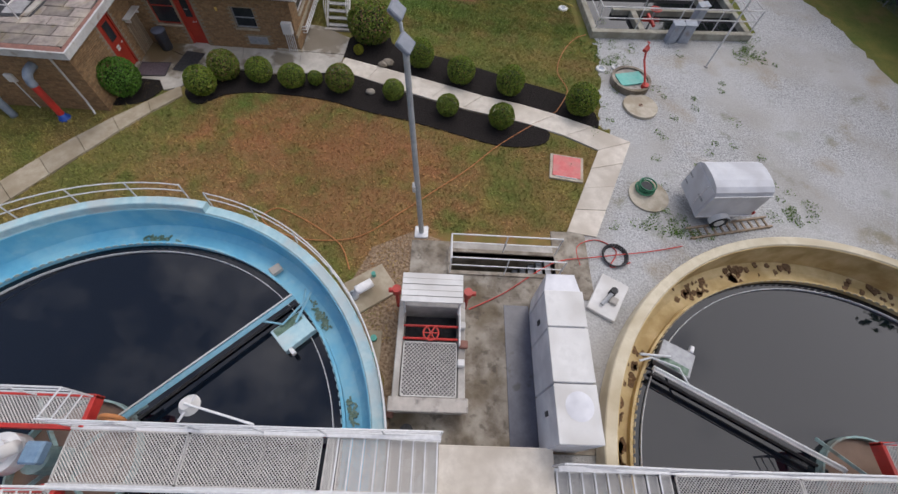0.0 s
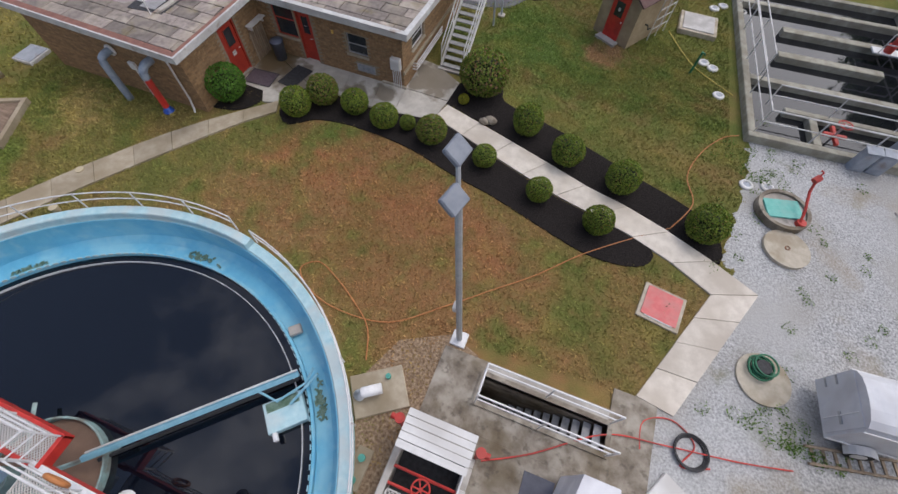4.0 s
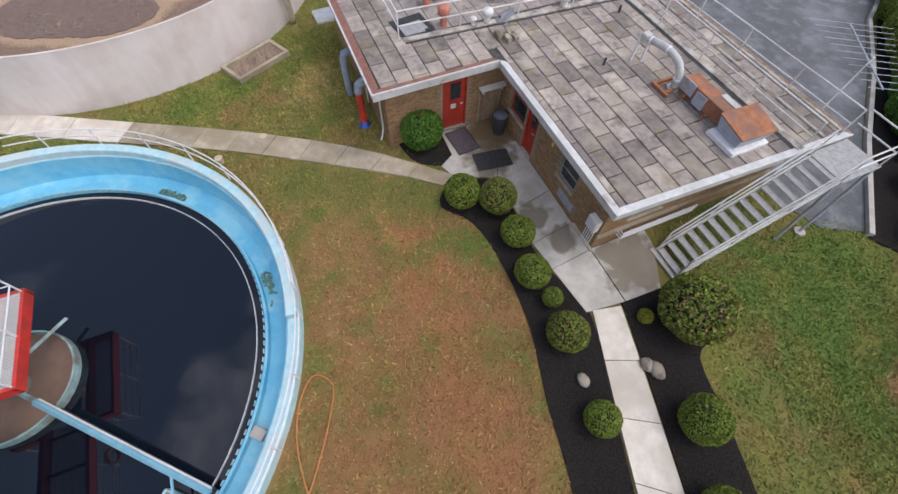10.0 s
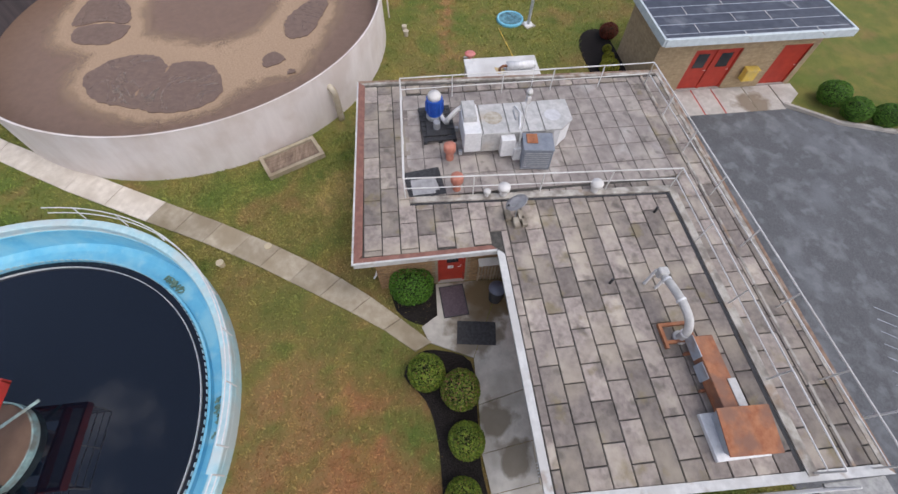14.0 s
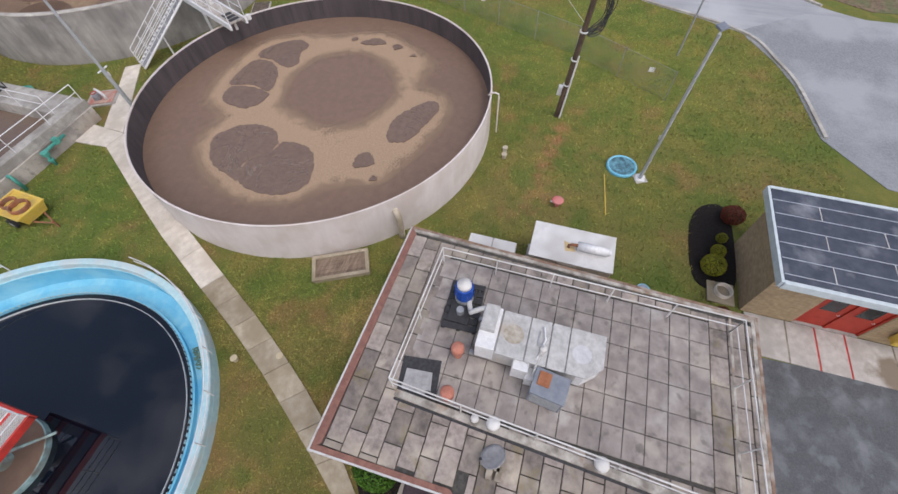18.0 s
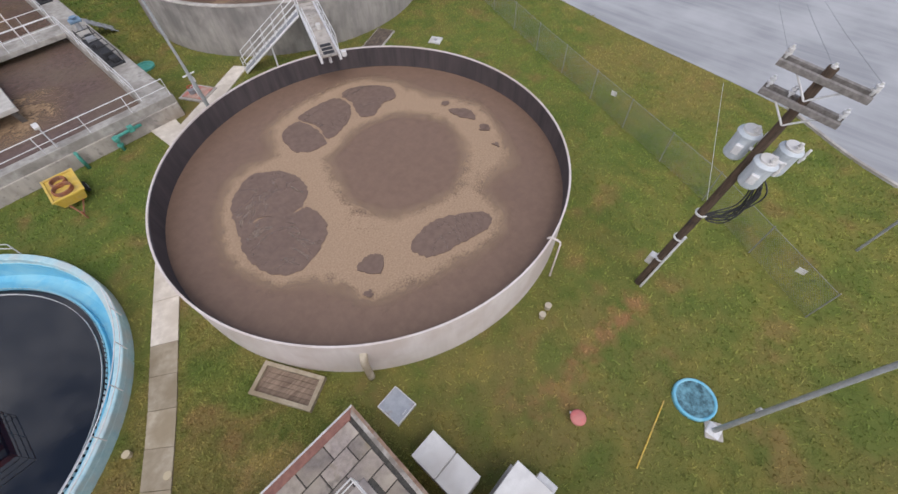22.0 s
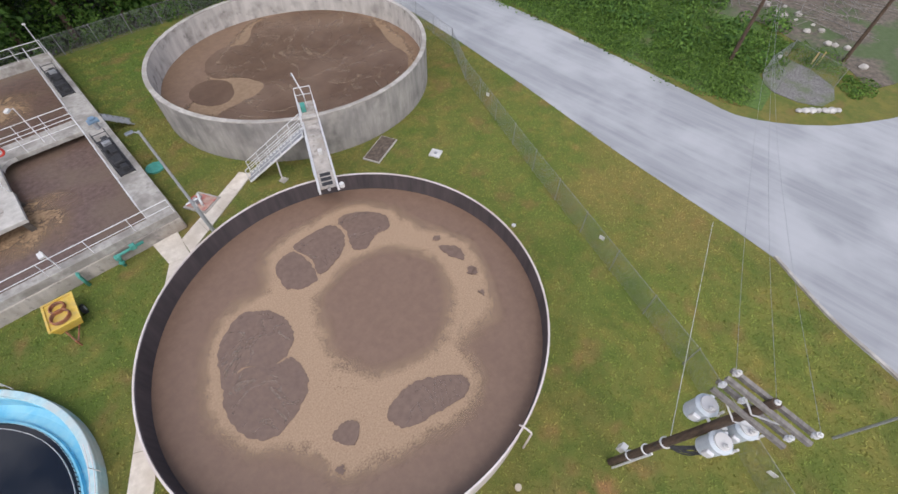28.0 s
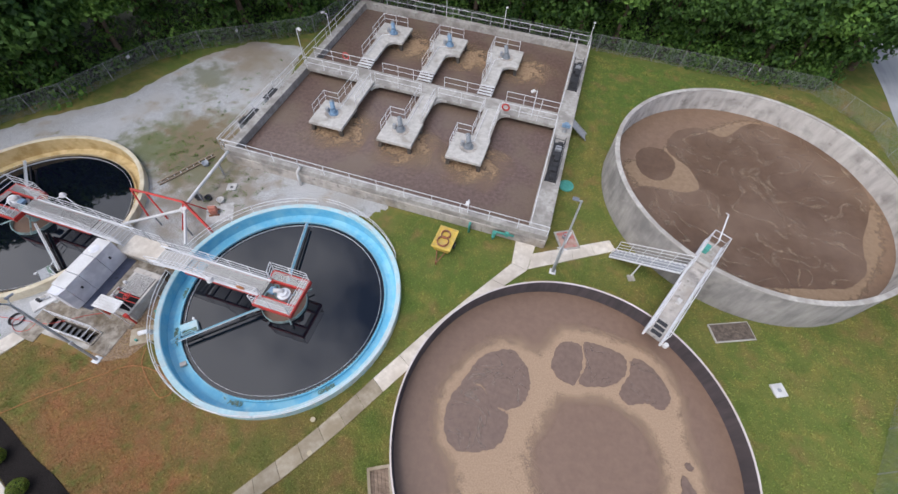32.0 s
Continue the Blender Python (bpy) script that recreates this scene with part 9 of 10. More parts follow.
for s in (-1, 1):
    wh = part("wheel", tube(bmesh.new(), (-0.15, s * 0.74, 0.3), (-0.15, s * 0.92, 0.3), 0.3, 22), M["tyre"], TR, "black rubber tyre")
    part("rim", tube(bmesh.new(), (-0.15, s * 0.9, 0.3), (-0.15, s * 0.93, 0.3), 0.17, 16), M["white"], wh)
    t = bmesh.new()
    for i in range(8):
        a0, a1 = math.pi * i / 8, math.pi * (i + 1) / 8
        p = [(-0.15 + 0.38 * math.cos(v), 0.3 + 0.36 * math.sin(v)) for v in (a0, a1)]
        vs = [t.verts.new((px_, s * yy, pz_)) for yy in (0.73, 0.95) for px_, pz_ in p]
        t.faces.new((vs[0], vs[1], vs[3], vs[2]))
    part("fender", t, M["white"], TR)
part("drawbar", joined([(1.08, -0.5, 0.42), (1.95, 0, 0.42), (1.08, 0.5, 0.42)], 0.035), M["steel"], TR)
part("jack", tube(bmesh.new(), (1.8, 0, 0.0), (1.8, 0, 0.75), 0.03, 8), M["steel"], TR)
part("side_light", bbox(1.04, -0.76, 0.55, 1.09, -0.7, 0.68, 0.004), M["red"], TR)
TR.scale = (0.93, 1.0, 1.0)
LD = thing("wooden_ladder", 21.4, -5.42, 0, 12.5, "grey weathered wooden ladder lying on the gravel", "ladder")
for y in (-0.2, 0.2):
    part("rail", bbox(-1.6, y - 0.03, 0.04, 1.6, y + 0.03, 0.12, 0.006), M["wood"], LD)
for i in range(11):
    part("rung", bbox(-1.45 + i * 0.29, -0.24, 0.0, -1.37 + i * 0.29, 0.24, 0.045, 0.006), M["wood"], LD)

# ---- south of the clarifiers ----
CR = thing("gantry_frame", 0, 0, 0, 0, "rust-red steel gantry frame standing on the gravel", "gantry")
part("beam", tube(bmesh.new(), (16.6, -17.0, 1.5), (12.4, -17.2, 1.5), 0.1, 4), M["red"], CR)
part("beam", tube(bmesh.new(), (12.4, -17.2, 1.5), (9.9, -16.2, 0.5), 0.1, 4), M["red"], CR)
for p, q in (((16.6, -17.0, 1.5), (16.9, -17.6, 0.0)), ((16.6, -17.0, 1.5), (15.0, -15.9, 0.0)), ((12.4, -17.2, 1.5), (11.7, -18.0, 0.0)), ((12.4, -17.2, 1.5), (12.2, -15.8, 0.0)), ((9.9, -16.2, 0.5), (9.8, -16.2, 0.0)), ((15.4, -17.05, 1.45), (13.8, -16.3, 0.0))):
    part("leg", tube(bmesh.new(), p, q, 0.06, 4), M["red"], CR)
WP = thing("overhead_pipe", 0, 0, 0, 0, "white pipe carried from the basin to both bridges", "pipe")
part("main_pipe", pipe(bmesh.new(), smoothed([(12.75, -22.9, 1.2), (12.6, -20.0, 1.15), (12.45, -17.6, 1.1), (12.2, -16.6, 1.05)], 3, False), 0.11, 10), M["white"], WP, "", True)
part("branch_pipe", tube(bmesh.new(), (12.25, -16.9, 1.08), (15.5, -14.5, 0.9), 0.1, 10), M["white"], WP)
part("branch_pipe", tube(bmesh.new(), (12.25, -16.9, 1.08), (10.4, -14.4, 0.9), 0.1, 10), M["white"], WP)
for x, y in ((12.7, -21.5), (12.5, -18.6), (13.9, -15.7), (11.3, -15.65)):
    part("stand", bbox(x - 0.05, y - 0.05, 0, x + 0.05, y + 0.05, 1.0, 0.004), M["steel"], WP)
part("joint_box", bbox(12.0, -17.2, 0.95, 12.5, -16.7, 1.25, 0.02), M["white"], WP)
LG = thing("scaffold_ladder", 15.65, -20.95, 0, 64, "two grey poles with cross rungs lying on gravel", "ladder")
for y in (-0.16, 0.16):
    part("pole", tube(bmesh.new(), (-2.3, y, 0.1), (2.3, y, 0.1), 0.06, 8), M["wood"], LG)
for i in range(9):
    part("rung", tube(bmesh.new(), (-2.1 + i * 0.52, -0.2, 0.1), (-2.1 + i * 0.52, 0.2, 0.1), 0.03, 6), M["galv"], LG)
DR = thing("drain_cover", 11.3, -20.5, 0, 20, "square white concrete drain with a dark hole", "drain")
part("slab", box(box(box(box(bmesh.new(), -0.35, -0.35, 0, 0.35, -0.12, 0.1), -0.35, 0.12, 0, 0.35, 0.35, 0.1), -0.35, -0.12, 0, -0.12, 0.12, 0.1), 0.12, -0.12, 0, 0.35, 0.12, 0.1), M["slab_pale"], DR)
# solid near-black block, its colour standing for the shade down the hole
part("grate", box(bmesh.new(), -0.12, -0.12, 0, 0.12, 0.12, 0.05), M["dark"], DR)
RPM = thing("trash_pump", 11.0, -17.9, 0, 30, "rusty orange portable pump standing on a pale mat", "pump")
part("mat", bbox(-1.3, -0.8, 0.0, 0.6, 0.9, 0.02, 0), M["slab_pale"], RPM)
part("frame", box(box(bmesh.new(), -0.35, -0.3, 0.02, 0.35, -0.22, 0.14), -0.35, 0.22, 0.02, 0.35, 0.3, 0.14), M["rust"], RPM)
part("engine", bbox(-0.25, -0.25, 0.14, 0.25, 0.25, 0.55, 0.04), M["orange"], RPM)
part("tank", tube(bmesh.new(), (-0.25, 0, 0.63), (0.25, 0, 0.63), 0.14, 12), M["orange"], RPM)
part("volute", tube(bmesh.new(), (0.25, 0, 0.3), (0.4, 0, 0.3), 0.17, 14), M["steel"], RPM)
for x, y, c in ((12.9, -18.7, "dark"), (12.2, -18.9, "dark"), (14.6, -21.9, "bluegrey"), (11.2, -19.0, "white")):
    cr = thing("plastic_tub", x, y, 0, x * 50, "old plastic tub standing on the gravel", "tub", "tubs")
    part("body", lathe(bmesh.new(), [(0, 0.03), (0.18, 0.03), (0.24, 0.3), (0.27, 0.3), (0.2, 0.0), (0, 0)], 14, closed=False), M[c], cr, "", True)

# yellow cart, valve pad and covers on the lawn
YC2 = thing("utility_cart", -6.0, -20.75, 0, -93, "yellow two-wheeled cart carrying rusty coiled hose", "cart")
t = bmesh.new()
vs = [t.verts.new(c) for c in ((-0.8, -0.5, 0.32), (0.8, -0.5, 0.32), (0.8, 0.5, 0.32), (-0.8, 0.5, 0.32), (-0.95, -0.66, 0.85), (0.95, -0.66, 0.85), (0.95, 0.66, 0.85), (-0.95, 0.66, 0.85))]
for q in ((3, 2, 1, 0), (4, 5, 6, 7), (0, 1, 5, 4), (1, 2, 6, 5), (2, 3, 7, 6), (3, 0, 4, 7)):
    t.faces.new([vs[i] for i in q])
part("tub", t, M["yellowpaint"], YC2)
part("rim", box(box(box(box(bmesh.new(), -0.98, -0.7, 0.85, 0.98, -0.6, 0.92), -0.98, 0.6, 0.85, 0.98, 0.7, 0.92), -0.98, -0.6, 0.85, -0.88, 0.6, 0.92), 0.88, -0.6, 0.85, 0.98, 0.6, 0.92), M["yellowpaint"], YC2)
for s in (-1, 1):
    wh = part("wheel", tube(bmesh.new(), (0.1, s * 0.6, 0.27), (0.1, s * 0.75, 0.27), 0.27, 18), M["tyre"], YC2)
    part("rim", tube(bmesh.new(), (0.1, s * 0.74, 0.27), (0.1, s * 0.76, 0.27), 0.14, 12), M["steel"], wh)
part("drawbar", joined([(-0.8, -0.3, 0.32), (-1.8, 0, 0.28), (-0.8, 0.3, 0.32)], 0.04), M["rust"], YC2)
part("hitch", tube(bmesh.new(), (-1.8, 0, 0.0), (-1.8, 0, 0.45), 0.04, 8), M["rust"], YC2)
for i in range(6):
    part("hose_coil", lathe(bmesh.new(), [(r_ + 0.04 * math.cos(a), 0.88 + (i % 3) * 0.07 + 0.04 * math.sin(a)) for a in (0, 1.05, 2.1, 3.14, 4.2, 5.24)] if (r_ := 0.4 - 0.08 * (i // 3)) else [], 22, -0.35 if i < 3 else 0.3, 0.05), M["rust"], YC2, "rusty brown coiled hose", True)
M["pad_pink"] = mat("pad_pink", (0.42, 0.25, 0.2), (0.52, 0.36, 0.3), 5.0, 0.85, bump=0.1, big=(0.5, 0.14, 0.12), bigscale=2.2, biglo=0.5, bighi=0.62)
VP = thing("valve_pad", -14.4, -24.15, 0, 28, "pink-painted slab with pipe fittings on concrete", "valve pad")
part("pad", bbox(-0.75, -0.85, -0.02, 0.75, 0.85, 0.1, 0.01), M["concrete"], VP)
part("slab", bbox(-0.6, -0.7, 0.1, 0.6, 0.7, 0.15, 0.01), M["pad_pink"], VP)
part("fitting", pipe(bmesh.new(), smoothed([(-0.3, -0.3, 0.15), (-0.3, -0.3, 0.5), (0, 0.0, 0.55), (0.25, 0.3, 0.4), (0.25, 0.3, 0.15)], 3, False), 0.08, 8), M["galv"], VP, "", True)
part("valve", drum(bmesh.new(), 0.2, 0.15, 0.4, 14, 0.15, -0.2), M["steel"], VP)
part("wheel", ring(bmesh.new(), 0.14, 0.18, 0.55, 0.58, 16, 0.15, -0.2), M["red"], VP)
TC = thing("manhole_cover", -13.56, -29.6, 0, 0, "round teal manhole cover in the lawn", "manhole")
part("ring", ring(bmesh.new(), 0.48, 0.6, -0.02, 0.12, 28), M["teal"], TC)
part("cover", drum(bmesh.new(), 0.475, -0.02, 0.08, 28), M["teal"], TC)
WB = thing("drain_cover", -28.3, -17.25, 0, 25, "square white concrete cover in the lawn", "drain")
part("slab", bbox(-0.4, -0.4, -0.02, 0.4, 0.4, 0.1, 0.015), M["white"], WB)
part("lid", drum(bmesh.new(), 0.12, 0.1, 0.13, 12), M["steel"], WB)
PD = thing("concrete_vault", -25.8, -20.35, 0, 23, "sunken vault with brown plank cover beside the old tank", "vault")
part("pad", bbox(-1.4, -0.65, -0.02, 1.4, 0.65, 0.1, 0.015), M["concrete"], PD)
part("cover", bbox(-1.32, -0.57, 0.1, 1.32, 0.57, 0.13, 0.01), mat("vault_brown", (0.07, 0.055, 0.045), (0.17, 0.13, 0.1), 5.0, 0.9, bump=0.4, detail=9), PD, "dirty brown cover")


# ---- plants ----
def leaf_mat(name, dark, light, tip=None, tipcut=0.85):
    """Leaves: the colour runs from leaf to leaf, with some tips of another colour, and light passes through."""
    m = bpy.data.materials.new(name)
    m.use_nodes = True
    n, l = m.node_tree.nodes, m.node_tree.links
    s, out = n["Principled BSDF"], n["Material Output"]
    g, r, tr, mx = n.new("ShaderNodeNewGeometry"), n.new("ShaderNodeValToRGB"), n.new("ShaderNodeBsdfTranslucent"), n.new("ShaderNodeMixShader")
    r.color_ramp.elements[0].color, r.color_ramp.elements[1].color = (*dark, 1), (*light, 1)
    if tip:
        r.color_ramp.elements[1].position = tipcut - 0.03
        e = r.color_ramp.elements.new(tipcut)
        e.color = (*tip, 1)
    l.new(g.outputs["Random Per Island"], r.inputs["Fac"])
    l.new(r.outputs["Color"], s.inputs["Base Color"])
    l.new(r.outputs["Color"], tr.inputs["Color"])
    s.inputs["Roughness"].default_value, s.inputs["Specular IOR Level"].default_value = 0.6, 0.3
    mx.inputs["Fac"].default_value = 0.25
    l.new(s.outputs["BSDF"], mx.inputs[1])
    l.new(tr.outputs["BSDF"], mx.inputs[2])
    l.new(mx.outputs["Shader"], out.inputs["Surface"])
    return m


M["leaf_shrub"] = leaf_mat("leaf_shrub", (0.05, 0.095, 0.014), (0.26, 0.34, 0.045), (0.28, 0.2, 0.06), 0.95)
M["leaf_shrub_red"] = leaf_mat("leaf_shrub_red", (0.05, 0.085, 0.014), (0.24, 0.31, 0.045), (0.3, 0.17, 0.09), 0.84)
M["leaf_holly"] = leaf_mat("leaf_holly", (0.03, 0.09, 0.012), (0.13, 0.28, 0.034))
M["leaf_gold"] = leaf_mat("leaf_gold", (0.12, 0.14, 0.015), (0.36, 0.34, 0.03))
M["leaf_maroon"] = leaf_mat("leaf_maroon", (0.09, 0.02, 0.012), (0.2, 0.05, 0.03))
M["leaf_wood"] = leaf_mat("leaf_wood", (0.015, 0.047, 0.009), (0.088, 0.175, 0.031))
M["leaf_wood_light"] = leaf_mat("leaf_wood_light", (0.03, 0.085, 0.014), (0.15, 0.27, 0.045))
M["leaf_amber"] = leaf_mat("leaf_amber", (0.16, 0.11, 0.01), (0.42, 0.28, 0.03))
M["leaf_weed"] = leaf_mat("leaf_weed", (0.035, 0.09, 0.012), (0.17, 0.28, 0.045))
# near-black: leaf litter under the trees, and painted shade inside the shrubs
M["litter_and_shade"] = mat("litter_and_shade", (0.012, 0.016, 0.006), (0.035, 0.04, 0.018), 5.0, 1.0, bump=0.8)
rng = np.random.default_rng(5)


def leaves(centres, normals, size, spread=0.6):
    """Quads of about the given size at the centres, turned about their normals with some scatter: vertices and faces."""
    n = len(centres)
    nn = normals + rng.normal(0, spread, (n, 3))
    nn /= np.linalg.norm(nn, axis=1)[:, None] + 1e-9
    a = np.cross(nn, rng.normal(0, 1, (n, 3)))
    a /= np.linalg.norm(a, axis=1)[:, None] + 1e-9
    b = np.cross(nn, a)
    s = size * rng.uniform(0.6, 1.3, (n, 1))
    v = np.stack([centres - a * s * 0.5, centres + b * s * 0.32, centres + a * s * 0.5 + nn * s * 0.1, centres - b * s * 0.32], 1).reshape(-1, 3)
    return v, np.arange(4 * n).reshape(-1, 4)


def leaf_mesh(name, v, f, material):
    me = bpy.data.meshes.new(name)
    me.from_pydata(v.tolist(), [], f.tolist())
    me.materials.append(material)
    return me


def ball(n):
    d = rng.normal(0, 1, (n, 3))
    return d / np.linalg.norm(d, axis=1)[:, None]


def shrub_mesh(material, n=2600, size=0.075):
    """A clipped round shrub of unit radius: a lumpy shell of leaves, thinner low down."""
    d = ball(n)
    d = d[d[:, 2] > -0.75]
    lump = ball(26)
    bump = 1.0 + 0.07 * np.max(np.clip((d @ lump.T - 0.8) / 0.2, 0, 1), axis=1) - 0.04
    r = bump * (1 - np.abs(rng.normal(0, 0.06, len(d))))
    c = d * r[:, None]
    c[:, 2] = c[:, 2] * 0.92 + 0.86
    v, f = leaves(c, d, size, 0.75)
    return leaf_mesh("foliage", v, f, material)


SHRUBS = {}


def shrub(x, y, r, kind="leaf_shrub", h=1.0, z=0.05, label="clipped round green shrub in black mulch", group="clipped shrubs"):
    if kind not in SHRUBS:
        SHRUBS[kind] = [shrub_mesh(M[kind], 5200, 0.11) for _ in range(2)]
    ob = thing("shrub", x, y, z, random.uniform(0, 360), label, "shrub", group)
    fo = new("foliage", random.choice(SHRUBS[kind]))
    r *= 1.06
    fo.parent, fo.scale = ob, (r, r * random.uniform(0.94, 1.06), r * h * random.uniform(1.02, 1.15))
    # added near-black body whose colour stands in for the shade between the leaves
    core = part("core", lathe(bmesh.new(), [(0, 0.0), (0.1 * r, 0.0), (0.55 * r, 0.4 * r * h), (0.78 * r, 0.86 * r * h), (0.55 * r, 1.35 * r * h), (0, 1.5 * r * h)], 14, closed=False), M["litter_and_shade"], ob, "", True)
    return ob


for x, y, r in ((1.9, -0.25, 0.52), (3.85, 0.7, 0.47), (5.2, 0.45, 0.46), (6.05, 0.65, 0.28), (9.25, 0.12, 0.4), (11.44, -0.59, 0.42), (13.52, -1.12, 0.47), (10.2, 2.25, 0.55), (11.92, 1.4, 0.55), (13.97, 0.9, 0.56), (16.77, 0.0, 0.6)):
    shrub(x, y, r)
shrub(2.5, 0.7, 0.55, "leaf_shrub_red", label="clipped round shrub with reddish new growth")
shrub(7.1, 0.42, 0.5, "leaf_shrub_red", label="clipped round shrub with reddish new growth")
shrub(7.95, 3.75, 0.9, "leaf_shrub_red", 0.95, label="large clipped shrub with reddish new growth beside the stairs")
shrub(7.5, 2.75, 0.2, "leaf_gold", label="tiny yellow-green shrub in black mulch")
shrub(-0.95, -0.5, 0.66, "leaf_holly", 0.95, label="bushy bright green holly against the brick wall")
for x, y in ((-1.9, 24.1), (-1.1, 23.0), (-0.3, 21.9), (0.7, 20.9), (1.6, 19.9), (2.4, 19.1), (3.1, 18.4), (3.7, 17.4), (4.3, 16.5), (5.0, 16.0), (5.75, 15.4), (7.0, 14.1), (8.5, 12.6)):
    shrub(x + 0.35, y + 0.15, random.uniform(0.6, 0.72), "leaf_holly" if x > 3.5 else "leaf_shrub", 0.9, label="clipped green hedge shrub along the kerb", group="kerb shrubs")
for x, y in ((-8.7, 19.4), (-7.6, 19.8), (-7.1, 21), (-7.3, 22.6), (-7.7, 24.6), (-8.3, 26.6), (-9.1, 29)):
    shrub(x, y, random.uniform(0.5, 0.65), "leaf_holly", 0.8, label="low green shrub inside the kerb", group="kerb shrubs")
shrub(-14.7, 10.65, 0.45, "leaf_maroon", 0.75, label="dark reddish barberry shrub in mulch")
shrub(-13.4, 10.2, 0.22, "leaf_gold", label="small yellow-green shrub in mulch", group="garage shrubs")
shrub(-12.6, 10.0, 0.27, "leaf_gold", label="small yellow-green shrub in mulch", group="garage shrubs")
shrub(-11.75, 9.75, 0.45, "leaf_gold", 0.85, label="rounded yellow-green shrub in mulch", group="garage shrubs")
shrub(-9.6, 9.98, 0.28, "leaf_maroon", label="small red-flowered plant by the building corner")
for x, y, r in ((8.29, 0.3, 0.16), (8.82, 2.2, 0.2), (8.6, 2.05, 0.17)):
    t = bmesh.new()
    bmesh.ops.create_icosphere(t, subdivisions=2, radius=r)
    for v in t.verts:
        v.co = Vector((v.co.x * 1.25, v.co.y, v.co.z * 0.7)) * random.uniform(0.86, 1.1)
    o = solid("rock", t, M["concrete_dark"], "small grey-brown rock in the mulch bed", "rock", "", True, "rocks")
    o.location = (x, y, 0.05 + r * 0.4)


# trees
def tree_crown(n_clumps, per_clump, width, height, size):
    """A crown of unit scale in metres: clumps of leaves on a lumpy uneven dome with gaps."""
    cs, ns = [], []
    for _ in range(n_clumps):
        d = ball(1)[0]
        d[2] = abs(d[2]) if rng.random() < 0.75 else d[2]
        rr = rng.uniform(0.55, 1.0)
        c = np.array([d[0] * width * rr, d[1] * width * rr, d[2] * height * rr])
        q = ball(per_clump)
        s = rng.uniform(0.55, 1.15)
        p = c + q * s * np.array([1.15, 1.15, 0.7]) * rng.uniform(0.5, 1.0, (per_clump, 1))
        cs.append(p)
        ns.append(q * 0.6 + np.array([0, 0, 0.7]))
    return leaves(np.concatenate(cs), np.concatenate(ns), size, 0.5)


def limbs(h, spread):
    """A tapered trunk with bent limbs."""
    t = bmesh.new()
    pts = [Vector((0, 0, -0.1)), Vector((random.uniform(-0.1, 0.1), random.uniform(-0.1, 0.1), h * 0.35)), Vector((random.uniform(-0.3, 0.3), random.uniform(-0.3, 0.3), h * 0.7)), Vector((random.uniform(-0.4, 0.4), random.uniform(-0.4, 0.4), h))]
    for i, (a, b) in enumerate(zip(pts, pts[1:])):
        tube(t, a, b, 0.24 - 0.07 * i, 8, 0.17 - 0.06 * i)
    for i in range(6):
        a = pts[1].lerp(pts[3], random.uniform(0.1, 0.9))
        g_ = random.uniform(0, 6.28)
        b = a + Vector((math.cos(g_) * spread, math.sin(g_) * spread, random.uniform(0.6, 1.6)))
        tube(t, a, b, 0.09, 6, 0.03)
    return t


TREES = []
for k in range(4):
    crown_mat = M["leaf_wood_light"] if k == 3 else M["leaf_wood"]
    v, f = tree_crown(96, 74, 2.5, 3.4, 0.36)
    v[:, 2] += 4.4
    TREES.append((part("trunk", limbs(6.6, 1.6), M["bark"]).data, leaf_mesh("crown", v, f, crown_mat)))
    bpy.data.objects.remove(bpy.data.objects["trunk"])


def tree(x, y, s, k=None, tall=1.0):
    k = random.choice((0, 1, 2, 3)) if k is None else k
    ob = thing("tree", x, y, 0, random.uniform(0, 360), "broadleaf tree with a pale green crown in the wood" if k == 3 else "dense dark green broadleaf tree in the wood", "tree", "woodland trees")
    for name, me in zip(("trunk", "crown"), TREES[k]):
        o = new(name, me)
        o.parent, o.scale = ob, (s, s, s * tall)


def along(pts, step, depth, side):
    """Scattered places beside a line of points."""
    for a, b in zip(pts, pts[1:]):
        d = Vector((b[0] - a[0], b[1] - a[1]))
        n = Vector((-d.y, d.x)).normalized() * side
        for i in range(max(1, int(d.length / step))):
            for j in range(depth):
                p = Vector(a) + d * (i + random.uniform(0.1, 0.9)) / max(1, int(d.length / step)) + n * (2.6 + j * 4.2 + random.uniform(-1, 1.2))
                yield p.x, p.y


FENCE_S = [(-35.9, -51.4), (-22.6, -51.2), (-13.8, -51.0), (2.0, -50.6), (14.2, -50.3), (16.0, -42.9), (19.0, -40.4), (25.0, -36.0), (27.8, -32.6), (29.2, -28.4), (30.4, -24.6), (33.5, -20.0), (38.5, -12.0), (37.5, 0.0), (35.2, 10.0), (32.5, 20.0), (30.0, 34.0)]
for x, y in along(FENCE_S, 3.0, 4, -1):
    tree(x, y, random.uniform(1.1, 1.6))
for x, y in along([(-41.5, -80), (-41, -66), (-40, -57), (-35.5, -52.5)], 3.2, 3, -1):
    tree(x, y, random.uniform(1.2, 1.7))
tree(-41.0, -58.0, 1.7)
tree(-38.0, -55.0, 1.3)
for x, y in along([(-53.5, -110), (-54, -70), (-55, -56)], 4.0, 3, 1):
    tree(x, y, random.uniform(1.2, 1.7))
